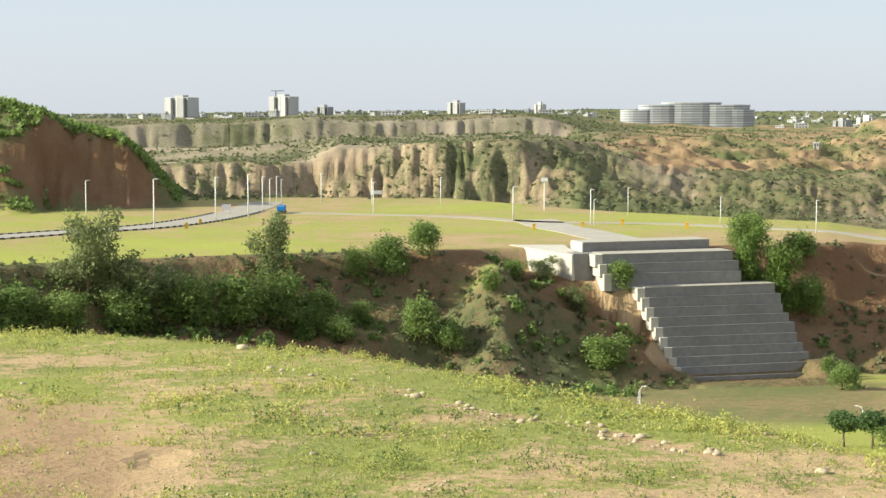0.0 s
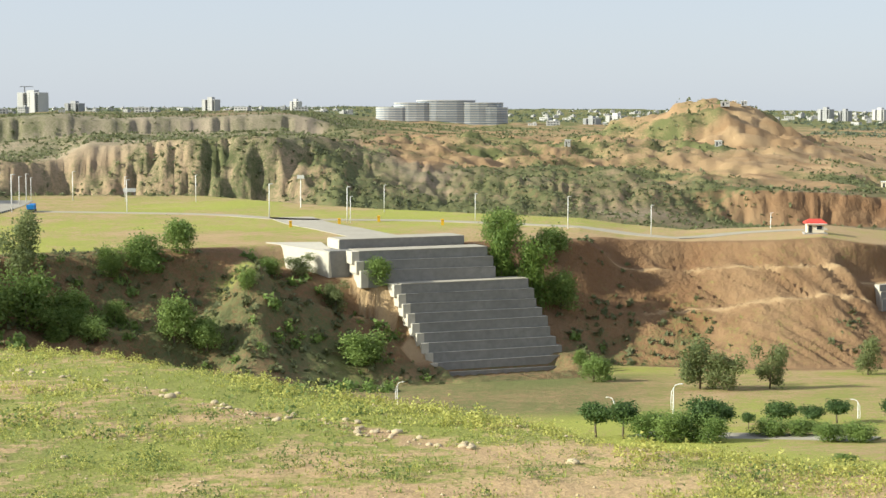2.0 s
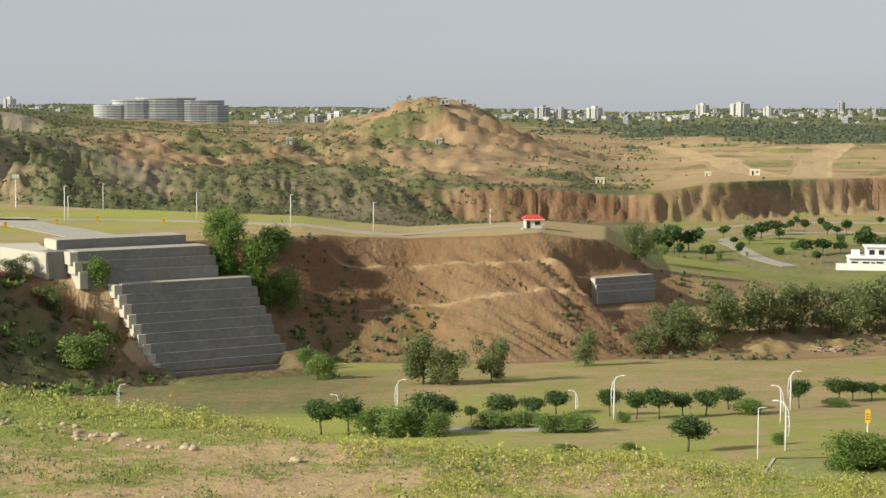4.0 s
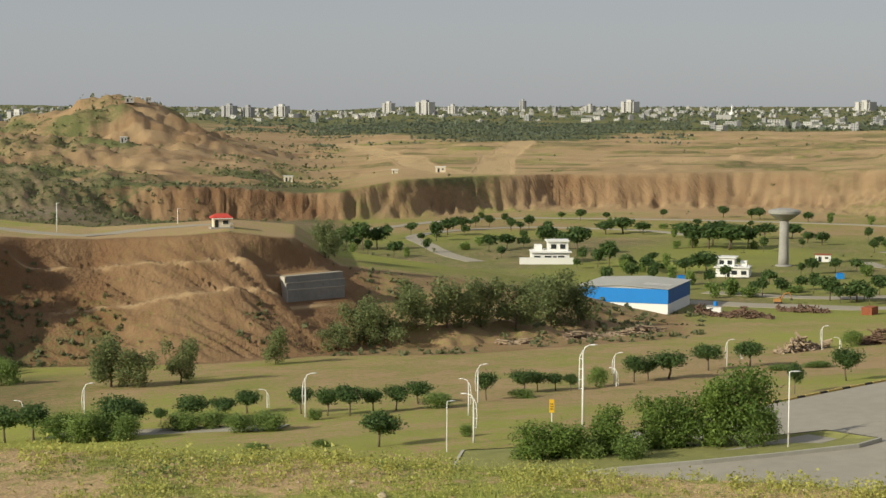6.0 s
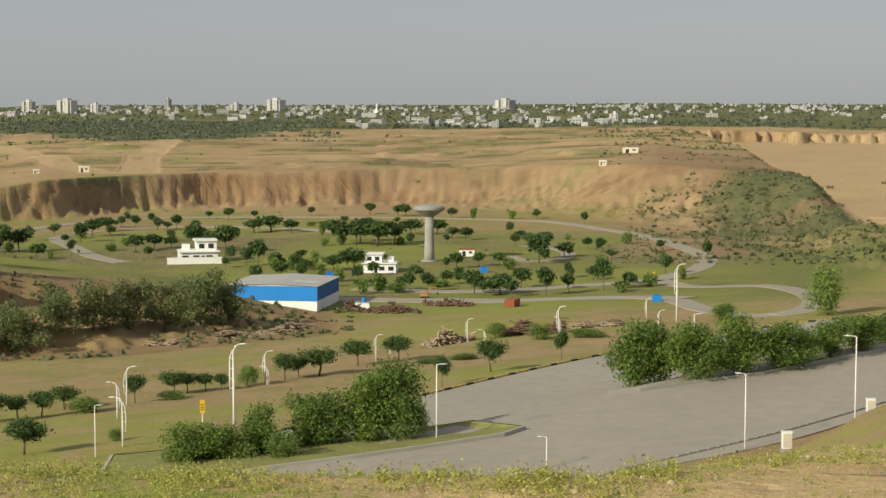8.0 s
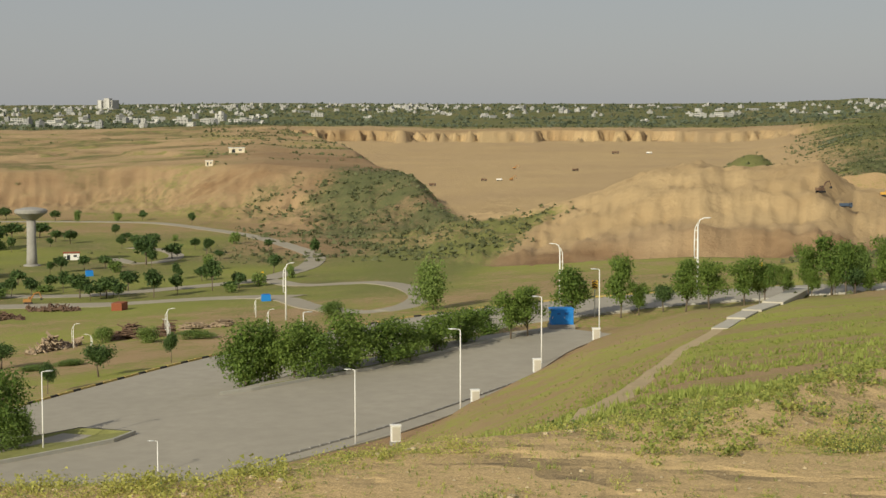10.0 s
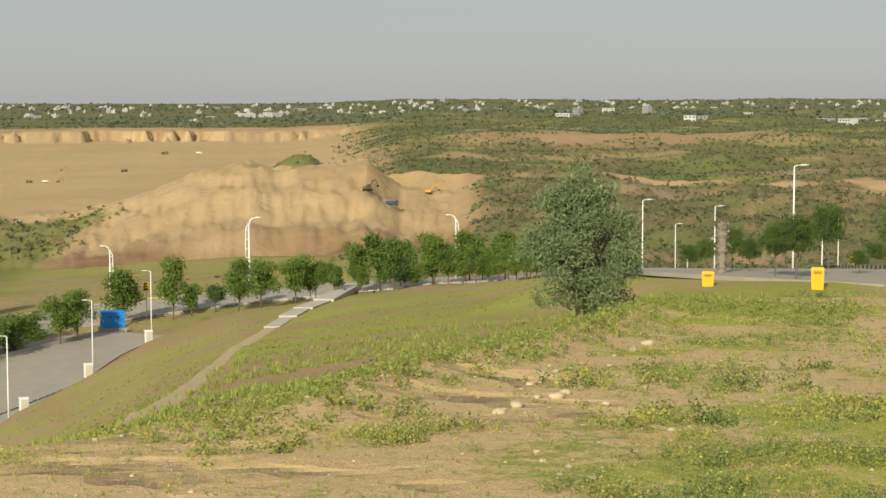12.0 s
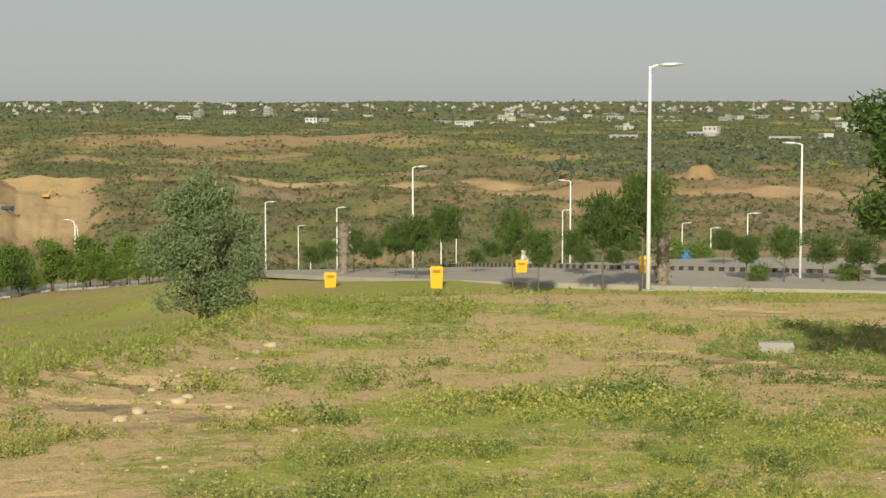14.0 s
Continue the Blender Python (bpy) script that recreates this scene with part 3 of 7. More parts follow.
    gully = step(a, 48, 50) * (1 - step(a, 51.5 + 0.02 * (r - 480), 53.5 + 0.02 * (r - 480))) * step(r, 400, 440) * (1 - step(r, 640, 670))
    put(gully, 0.12 + 0.4 * n_mid, 0.78, 0.4, 0.1)
    put(step(np.exp(-(((a - 61.9) / 1.6) ** 2 + ((r - 810) / 50) ** 2)), 0.35, 0.6), 0.15 + 0.4 * n_mid, 0.85, 0.3, 0.0)
    hillock = np.exp(-(((a - 66.6) / 1.3) ** 4 + ((r - 500) / 40) ** 4))
    put(step(hillock + 0.4 * n_mid, 0.4, 0.7), 0.15 + 0.4 * n_mid, 1.0, 0.3, 0.0)
    # distance
    rim = step(r, 2600, 3000)
    put(rim, 0.12 + 0.3 * n_mid, 0.95, 0.3, 0.15)
    # hillside and near field
    rc = crest_range(a)
    hillside = (1 - step(r, rc + 150, rc + 240)) * step(a, 44, 50) + (1 - step(r, rc + 60, rc + 90)) * (1 - step(a, 44, 50))
    put(np.clip(hillside, 0, 1) * (z > EYE - 46), 0.30 + 0.35 * n_mid + 0.22 * n_sm + 0.3 * fbm(x * 0.5 + y * 0.3, y * 0.5 - x * 0.3, 5, 3, 117), 0.20 + 0.4 * n_mid, 0.38, 0.2)
    verge = step(a, 69, 73) * step(r, 108, 125) * (1 - step(r, 300, 340))
    put(verge, 0.55 + 0.4 * n_mid, 0.95, 0.4, 0.1)
    worn = step(fbm(x, y, 16, 4, 85), 0.12, 0.5) * step(a, 44, 50) * step(r, rc, rc + 8)
    put(np.clip(hillside, 0, 1) * worn * 0.55, 0.75 + 0.2 * n_sm, 0.4, 0.35, 0.1)
    foot_path = tab(r, 34, 56.4, 82, 58.83, 114, 59.8, 160, 60.9, 233, 62.6, 284, 63.6)
    streak = fbm(x * 0.9 + y * 0.45, (y * 0.9 - x * 0.45) * 0.2, 4, 3, 121)
    strip = step(a, 46, 49) * (1 - step(a, foot_path - 0.7, foot_path + 0.2)) * np.clip(hillside, 0, 1) * step(r, rc + 2, rc + 8)
    put(strip, 0.62 + 0.3 * n_mid + 0.3 * streak, 0.25 + 0.3 * n_mid, 0.42, 0.1)
    lush_side = step(a, foot_path + 0.1, foot_path + 1.0) * (1 - step(a, 66, 69)) * np.clip(hillside, 0, 1) * step(r, rc + 1, rc + 6)
    put(lush_side, 0.38 + 0.4 * n_mid + 0.3 * streak, 0.18 + 0.35 * n_mid, 0.4, 0.1)
    for line in (PLAZA, BOULEVARD):
        d, zz, ww = off_line(x, y, line)
        berm = (1 - step(d + 1.6 * n_sm, ww + 3.2, ww + 5.5)) * step(a, 42, 46) * np.clip(hillside, 0, 1) * (1 - step(a, 62, 64))
        put(berm, 1.3, 0.4, 0.5, 0.0)
    field = 1 - step(r, rc - 2, rc + 6)
    patchy = fbm(x, y, 9, 4, 83)
    fine = fbm(x, y, 1.7, 3, 89)
    put(field, 0.54 + 0.08 * step(a, 20, 55) + 0.16 * step(a, 14, 22) * (1 - step(a, 44, 52)) + 0.55 * patchy + 0.35 * n_sm + 0.35 * fine, 0.24 + 0.40 * (1 - step(a, 15, 50)) + 0.3 * n_sm, 0.06, 0.3 + 0.6 * step(a, 20, 50))
    bald = np.exp(-(((a + 13) / 3.2) ** 2 + ((r - 28) / 13) ** 2)) + np.exp(-(((a - 4.5) / 6) ** 2 + ((r - 24) / 3.2) ** 2)) + np.exp(-(((a - 62) / 8) ** 2 + ((r - 22.5) / 1.8) ** 2))
    put(np.clip(bald * 1.3 + 0.6 * bald * patchy, 0, 1) * field, 1.0 + 0.35 * n_sm + 0.2 * fine, 0.4, 0.24 - 0.2 * step(a, 20, 50) + 0.2 * (1 - step(a, -10, -4)), 0.6 * step(a, 20, 50))
    put(step(r, rc - 9, rc - 5) * field * (1 - step(a, 2, 12)), 0.16 + 0.35 * n_sm + 0.2 * fine, 0.5, 0.2, 0.2)
    stony = np.exp(-((r - furrow(a) + 0.3 * n_sm) / 0.6) ** 2) * step(a, -4, 1) * (1 - step(a, 9, 12))
    meadow = np.exp(-(((a + 2) / 8) ** 2 + ((r - 40) / 11) ** 2)) * field
    put(np.clip(meadow, 0, 1) * 0.8, 0.20 + 0.3 * n_sm + 0.2 * fine, 0.62, 0.2, 0.2)
    put(stony * 0.85, 0.95 + 0.3 * fine, 0.4, 0.3, 0.1)
    return np.clip(np.stack([bare, lush, ruddy, pale], -1), 0, 1.6)


def land_mesh():
    """One sheet: rings round the lookout, with four times as many bearings past the near hillside."""
    fine = np.arange(-16.4, 95.61, 0.1)
    far_a = np.concatenate([fine, np.linspace(fine[-1], fine[0] + 360, 121)[1:-1]])
    far_a = far_a[: len(far_a) // 4 * 4]
    near_a = far_a[::4]
    near_r = np.concatenate([[0, 0.5, 3, 6, 10], np.exp(np.linspace(np.log(14), np.log(78), 135)), np.exp(np.linspace(np.log(79.5), np.log(281), 70)), [283]])
    far_r = np.concatenate([[283], np.arange(285, 376, 0.9), np.exp(np.linspace(np.log(377), np.log(560), 40)), np.arange(565, 690, 5), np.arange(690, 870, 2.2), np.exp(np.linspace(np.log(873), np.log(1460), 62)), np.arange(1466, 1560, 5), np.exp(np.linspace(np.log(1570), np.log(1910), 16)), np.arange(1920, 2000, 5), np.exp(np.linspace(np.log(2010), np.log(4900), 62))])
    co, cover, quads, start = [], [], [], 0
    for a, r in ((near_a, near_r), (far_a, far_r)):
        A, R = np.meshgrid(a, r, indexing="ij")
        Aw = np.where(A > 220, A - 360, A)
        X, Y = R * np.sin(np.radians(A)), R * np.cos(np.radians(A))
        Z = EYE + height(Aw, R, X, Y)
        if start:
            k = np.arange(len(a))
            t = (k % 4) / 4
            seam = Z[::4, 0]
            Z[:, 0] = seam[k // 4] * (1 - t) + seam[(k // 4 + 1) % len(seam)] * t
        slope = np.abs(np.gradient(Z, axis=1) / np.gradient(R, axis=1))
        n, m = A.shape
        co.append(np.stack([X, Y, Z], -1).reshape(-1, 3))
        cover.append(cover_of(Aw, R, X, Y, Z, slope).reshape(-1))
        i, j = np.meshgrid(np.arange(n), np.arange(m - 1), indexing="ij")
        k = (i + 1) % n
        quads.append(start + np.stack([i * m + j, i * m + j + 1, k * m + j + 1, k * m + j], -1).reshape(-1, 4))
        start += n * m
    co, cover, quads = np.concatenate(co), np.concatenate(cover), np.concatenate(quads)
    me = bpy.data.meshes.new("ground")
    me.vertices.add(len(co))
    me.vertices.foreach_set("co", co.ravel())
    me.loops.add(quads.size)
    me.loops.foreach_set("vertex_index", quads.ravel())
    me.polygons.add(len(quads))
    me.polygons.foreach_set("loop_start", np.arange(0, quads.size, 4))
    me.polygons.foreach_set("use_smooth", np.ones(len(quads), bool))
    me.update(calc_edges=True)
    at = me.attributes.new("cover", "FLOAT_COLOR", "POINT")
    at.data.foreach_set("color", cover.astype(np.float32))
    me.materials.append(EARTH)
    return me


tagged(new("ground", land_mesh()), "rolling grass and bare tan soil, cut by gullies and banks", "ground", kind="structure")

# ---------------------------------------------------------------- building kit


class Shape:
    """Collects faces of boxes, tubes and sheets into one mesh."""

    def __init__(self):
        self.v, self.f = [], []

    def add(self, verts, faces):
        n = len(self.v)
        self.v += [tuple(v) for v in verts]
        self.f += [tuple(i + n for i in f) for f in faces]
        return self

    def box(self, cx, cy, cz, sx, sy, sz, turn=0.0, taper=1.0):
        """A box by its middle and size; taper narrows the top."""
        c, s = math.cos(radians(turn)), math.sin(radians(turn))
        vs = []
        for z, k in ((-0.5, 1.0), (0.5, taper)):
            for x, y in ((-0.5, -0.5), (0.5, -0.5), (0.5, 0.5), (-0.5, 0.5)):
                px, py = x * sx * k, y * sy * k
                vs.append((cx + px * c - py * s, cy + px * s + py * c, cz + z * sz))
        return self.add(vs, [(3, 2, 1, 0), (4, 5, 6, 7), (0, 1, 5, 4), (1, 2, 6, 5), (2, 3, 7, 6), (3, 0, 4, 7)])

    def tube(self, pts, radii, n=8):
        pts = [Vector(p) for p in pts]
        rings = []
        for i, p in enumerate(pts):
            d = (pts[min(i + 1, len(pts) - 1)] - pts[max(i - 1, 0)]).normalized()
            side = d.cross(Vector((0, 0, 1))) if abs(d.z) < 0.9 else d.cross(Vector((0, 1, 0)))
            side.normalize()
            up = side.cross(d)
            rings.append([p + (side * math.cos(2 * math.pi * k / n) + up * math.sin(2 * math.pi * k / n)) * radii[i] for k in range(n)])
        vs = [v for r in rings for v in r]
        fs = [(i * n + k, i * n + (k + 1) % n, (i + 1) * n + (k + 1) % n, (i + 1) * n + k) for i in range(len(pts) - 1) for k in range(n)]
        fs += [tuple(range(n - 1, -1, -1)), tuple((len(pts) - 1) * n + k for k in range(n))]
        return self.add(vs, fs)

    def lathe(self, profile, n=20):
        vs = [(r * math.cos(2 * math.pi * k / n), r * math.sin(2 * math.pi * k / n), z) for r, z in profile for k in range(n)]
        m = len(profile)
        fs = [(i * n + k, i * n + (k + 1) % n, (i + 1) * n + (k + 1) % n, (i + 1) * n + k) for i in range(m - 1) for k in range(n)]
        fs += [tuple(range(n - 1, -1, -1)), tuple((m - 1) * n + k for k in range(n))]
        return self.add(vs, fs)

    def prism(self, ring, z0, z1):
        n = len(ring)
        vs = [(x, y, z0) for x, y in ring] + [(x, y, z1) for x, y in ring]
        return self.add(vs, [tuple(range(n - 1, -1, -1)), tuple(range(n, 2 * n))] + [(k, (k + 1) % n, n + (k + 1) % n, n + k) for k in range(n)])

    def mesh(self, name, mat, smooth=False):
        me = bpy.data.meshes.new(name)
        me.from_pydata(self.v, [], self.f)
        me.materials.append(mat)
        if smooth:
            me.polygons.foreach_set("use_smooth", [True] * len(me.polygons))
        me.update()
        return me


def part(name, shape, mat, parent, label="", smooth=False):
    me = shape if isinstance(shape, bpy.types.Mesh) else shape.mesh(name, mat, smooth)
    ob = new(name, me)
    ob.parent = parent
    return tagged(ob, label)


def thing(name, m, label, category, group="", kind=""):
    ob = new(name)
    ob.matrix_basis = m
    ob.empty_display_size = 0.3
    return tagged(ob, label, category, group, kind)


def solid(name, shape, mat, m, label, category, group="", kind="", smooth=False):
    ob = new(name, shape.mesh(name, mat, smooth))
    ob.matrix_basis = m
    return tagged(ob, label, category, group, kind)


def spot(a, r, dz=0.0):
    return Vector((r * math.sin(radians(a)), r * math.cos(radians(a)), float(ground(a, r)) + dz))


def stand(a, r, turn=0.0, size=1.0, dz=0.0):
    """A pose on the ground whose x axis runs to the right as seen from the lookout."""
    s = size if isinstance(size, tuple) else (size, size, size)
    return Matrix.LocRotScale(spot(a, r, dz), Euler((0, 0, radians(turn - a))), s)


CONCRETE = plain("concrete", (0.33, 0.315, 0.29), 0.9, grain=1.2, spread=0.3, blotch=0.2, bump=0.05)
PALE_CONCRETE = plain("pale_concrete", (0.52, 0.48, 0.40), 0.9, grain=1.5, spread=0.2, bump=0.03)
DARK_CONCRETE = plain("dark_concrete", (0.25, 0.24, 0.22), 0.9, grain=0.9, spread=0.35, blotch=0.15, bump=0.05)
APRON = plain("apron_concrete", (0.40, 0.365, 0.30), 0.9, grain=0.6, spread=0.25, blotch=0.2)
ASPHALT = plain("asphalt", (0.35, 0.318, 0.262), 0.85, grain=0.5, spread=0.2, blotch=0.12)
DUSTY = plain("dusty_road", (0.36, 0.32, 0.25), 0.9, grain=0.8, spread=0.2, blotch=0.15)
WHITE = plain("white_paint", (0.80, 0.79, 0.76), 0.6, grain=0.8, spread=0.08)
CREAM = plain("cream_paint", (0.70, 0.62, 0.47), 0.7, grain=0.8, spread=0.1)
GALVANISED = plain("galvanised", (0.62, 0.63, 0.63), 0.45, metal=0.3, grain=2, spread=0.1)
BLUE = plain("blue_paint", (0.025, 0.22, 0.62), 0.5, grain=1.0, spread=0.12)
BLUE_DARK = plain("dark_blue_sheet", (0.02, 0.11, 0.36), 0.5, grain=1.0, spread=0.12)
RED = plain("red_roof", (0.55, 0.07, 0.05), 0.7, grain=1.0, spread=0.15)
RUST = plain("rust", (0.30, 0.10, 0.05), 0.85, grain=2.0, spread=0.35)
YELLOW = plain("yellow_paint", (0.72, 0.42, 0.02), 0.55, grain=1.5, spread=0.1)
BLACK = plain("black_paint", (0.03, 0.03, 0.03), 0.7, grain=2.0, spread=0.3)
GLASS_DARK = plain("dark_opening", (0.03, 0.035, 0.04), 0.3, grain=1.0, spread=0.2)
ROOF_SHEET = plain("roof_sheet", (0.46, 0.45, 0.41), 0.6, grain=0.3, spread=0.12, blotch=0.5)
TIMBER = plain("old_timber", (0.31, 0.235, 0.16), 0.9, grain=1.0, spread=0.4, per_object=0.3)
SCRAP = plain("scrap", (0.15, 0.095, 0.065), 0.9, grain=0.8, spread=0.5)
PEBBLE = plain("pebble", (0.47, 0.38, 0.24), 0.9, grain=6.0, spread=0.3)
STONE = plain("field_stone", (0.50, 0.41, 0.27), 0.95, grain=6.0, spread=0.25, per_object=0.3, bump=0.02)
BARK = plain("bark", (0.17, 0.135, 0.10), 0.95, grain=6.0, spread=0.35, bump=0.02)
# town walls lightened a little in place of distance haze
TOWN_WALL = plain("town_wall", (0.48, 0.47, 0.45), 0.8, grain=0.05, spread=0.15, per_object=0.35)
TOWN_GREY = plain("town_grey", (0.33, 0.33, 0.33), 0.8, grain=0.05, spread=0.15, per_object=0.3)
SLATE = plain("slate_paint", (0.06, 0.09, 0.14), 0.5, grain=1.0, spread=0.2)
DULL_ORANGE = plain("faded_orange", (0.40, 0.20, 0.06), 0.7, grain=1.0, spread=0.25)
ORANGE = plain("machine_orange", (0.55, 0.32, 0.06), 0.5, grain=1.0, spread=0.15)

# ---------------------------------------------------------------- carriageways


def smooth_line(line, gap=4.0):
    """A line of (x, y, z, width) resampled through a spline."""
    p = np.array(line, float)
    p = np.vstack([2 * p[0] - p[1], p, 2 * p[-1] - p[-2]])
    out = []
    for i in range(1, len(p) - 2):
        n = max(2, int(np.hypot(*(p[i + 1] - p[i])[:2]) / gap))
        for t in np.arange(n) / n:
            out.append(0.5 * (2 * p[i] + (p[i + 1] - p[i - 1]) * t + (2 * p[i - 1] - 5 * p[i] + 4 * p[i + 1] - p[i + 2]) * t * t + (3 * p[i] - p[i - 1] - 3 * p[i + 1] + p[i + 2]) * t ** 3))
    out.append(p[-2])
    return np.array(out)


def normals(p):
    d = np.gradient(p[:, :2], axis=0)
    d /= np.linalg.norm(d, axis=1)[:, None]
    return d, np.stack([-d[:, 1], d[:, 0]], -1)


def ribbon(name, p, mat, label, category, lift=0.0, depth=0.3, kind="structure"):
    """A carriageway slab along p."""
    _, n = normals(p)
    s = Shape()
    left, right = p[:, :2] + n * p[:, 3:4] / 2, p[:, :2] - n * p[:, 3:4] / 2
    k = len(p)
    vs = [(x, y, z + lift) for (x, y), z in zip(left, p[:, 2])] + [(x, y, z + lift) for (x, y), z in zip(right, p[:, 2])]
    vs += [(x, y, z + lift - depth) for x, y, z in vs]
    fs = []
    for i in range(k - 1):
        fs += [(i, k + i, k + i + 1, i + 1), (2 * k + i, i, i + 1, 2 * k + i + 1), (k + i, 3 * k + i, 3 * k + i + 1, k + i + 1)]
    s.add(vs, fs)
    return solid(name, s, mat, Matrix.Identity(4), label, category, kind=kind)


def draped(bearings, width, gap=6.0, lift=0.12):
    """A line laid over the ground through (bearing, range) pairs."""
    line = [(r * math.sin(radians(a)), r * math.cos(radians(a)), 0.0, width) for a, r in bearings]
    p = smooth_line(line, gap)
    a, r = np.degrees(np.arctan2(p[:, 0], p[:, 1])), np.hypot(p[:, 0], p[:, 1])
    p[:, 2] = ground(a, r) + lift
    return p


boulevard = smooth_line([(x, y, EYE + z, w) for x, y, z, w in BOULEVARD])
plaza = smooth_line([(x, y, EYE + z, w) for x, y, z, w in PLAZA])
ribbon("road", boulevard, ASPHALT, "grey asphalt boulevard curving round the hillside", "road", lift=0.03)
ribbon("road", plaza, ASPHALT, "wide grey asphalt forecourt beside the boulevard", "road", lift=0.045)
for pts, w in (
    ([(-16, 385), (-14.3, 393), (-11.7, 407), (-9.5, 420), (-7.6, 450), (-6.4, 490), (-5.8, 530)], 11),
):
    plateau_road = draped(pts, w)
    ribbon("road", plateau_road, ASPHALT, "pale grey plateau road bending uphill", "road")
for pts, w in (
    ([(-5.3, 472), (0.3, 450), (3.1, 428), (7.7, 420), (13.1, 397), (15.7, 388), (18, 400), (20.5, 402)], 5),
    ([(35.4, 446), (37.5, 441), (39.8, 440), (44.6, 437), (47, 426)], 9),
    ([(28.5, 556), (27.5, 583), (26.8, 627), (26.4, 658), (27.2, 682), (28.7, 704), (30.5, 715), (34, 700), (36, 668)], 6),
    ([(23.6, 650), (24.6, 690), (28.5, 766), (34.2, 770), (39.4, 757), (42.2, 738), (44.2, 696), (45.7, 655), (46.8, 608), (47.6, 572), (47.4, 535), (46.5, 509), (45.7, 493), (44.2, 482), (40, 462), (36, 470)], 6.5),
    ([(41.1, 571), (41.8, 552), (42.8, 560), (43.1, 580), (42.6, 600), (41.6, 610)], 5),
    ([(46.0, 495), (47.6, 470), (49.4, 468), (50.6, 440), (51.2, 400), (50.6, 368), (49.2, 362), (47.6, 385), (46.6, 420), (45.2, 437)], 7),
):
    ribbon("road", draped(pts, w), DUSTY, "dusty pale road through grass", "road")
ribbon("pavement", draped([(3.0, 436), (3.6, 412), (4.6, 392), (5.6, 372), (6.6, 358)], 11, 4), APRON, "pale concrete apron above the stepped wall", "pavement")
ribbon("road", draped([(14.5, 226), (17.5, 221), (20, 219), (22, 216)], 6), ASPHALT, "dark service lane behind hedge", "road")


def kerb_line(p, offset, start, stop, length, mats, name, label, at_edge=False):
    """Kerb stones set end to end along a line, in alternating paint."""
    base = thing(name, Matrix.Identity(4), label, "kerb", kind="structure")
    d, n = normals(p)
    q = p[:, :2] + n * (np.sign(offset) * (p[:, 3:4] / 2 + 0.3) if at_edge else offset)
    s = np.concatenate([[0], np.cumsum(np.linalg.norm(np.diff(q, axis=0), axis=1))])
    stones = [Shape().box(0, 0, 0.06, length * 0.96, 0.26, 0.36, taper=0.93).mesh("kerb_stone", m) for m in mats]
    for i, u in enumerate(np.arange(start, min(stop, s[-1]), length)):
        x, y, z = (np.interp(u, s, c) for c in (q[:, 0], q[:, 1], p[:, 2]))
        dx, dy = np.interp(u, s, d[:, 0]), np.interp(u, s, d[:, 1])
        ob = part("kerb_stone", stones[i % len(mats)], None, base)
        ob.matrix_basis = Matrix.LocRotScale((x, y, z), Euler((0, 0, math.atan2(dy, dx))), None)


def reach(p, x, y):
    """Length along p to the point nearest to x, y."""
    i = int(np.argmin(np.hypot(p[:, 0] - x, p[:, 1] - y)))
    return float(np.sum(np.linalg.norm(np.diff(p[: i + 1, :2], axis=0), axis=1)))


WORN_YELLOW = plain("worn_yellow_kerb", (0.50, 0.37, 0.13), 0.85, grain=3, spread=0.3)
SOOTY = plain("worn_black_kerb", (0.06, 0.055, 0.05), 0.9, grain=3, spread=0.3)
LIMED = plain("worn_white_kerb", (0.22, 0.20, 0.17), 0.9, grain=3, spread=0.3)
WHITE_KERB = plain("limewashed_kerb", (0.40, 0.385, 0.34), 0.9, grain=3, spread=0.25)
for x0, y0, x1, y1 in ((95, 160, 250, 130), (205, 62, 119, 22)):
    kerb_line(boulevard, 1, reach(boulevard, x0, y0), reach(boulevard, x1, y1), 1.5, [WORN_YELLOW, WORN_YELLOW, SOOTY], "kerb", "boulevard kerb painted in yellow and black blocks", True)
kerb_line(boulevard, -0.4, reach(boulevard, 180, 48), reach(boulevard, 88.5, -14), 0.32, [SOOTY, LIMED], "kerb", "median kerb painted in black and white blocks")
kerb_line(boulevard, -9.8, reach(boulevard, 214, 160), reach(boulevard, 212, 66), 1.5, [WHITE_KERB], "kerb", "pale concrete kerb along the boulevard")
kerb_line(plaza, -13.2, reach(plaza, 110, 118), reach(plaza, 192, 130), 1.5, [CONCRETE], "kerb", "grey concrete kerb edging the forecourt")


kerb_line(plateau_road, -1, 0, 130, 1.3, [SOOTY, WHITE_KERB], "kerb", "plateau road kerb in worn black and white blocks", True)
kerb_line(plateau_road, 1, 0, 110, 1.3, [SOOTY, WHITE_KERB], "kerb", "plateau road kerb in worn black and white blocks", True)


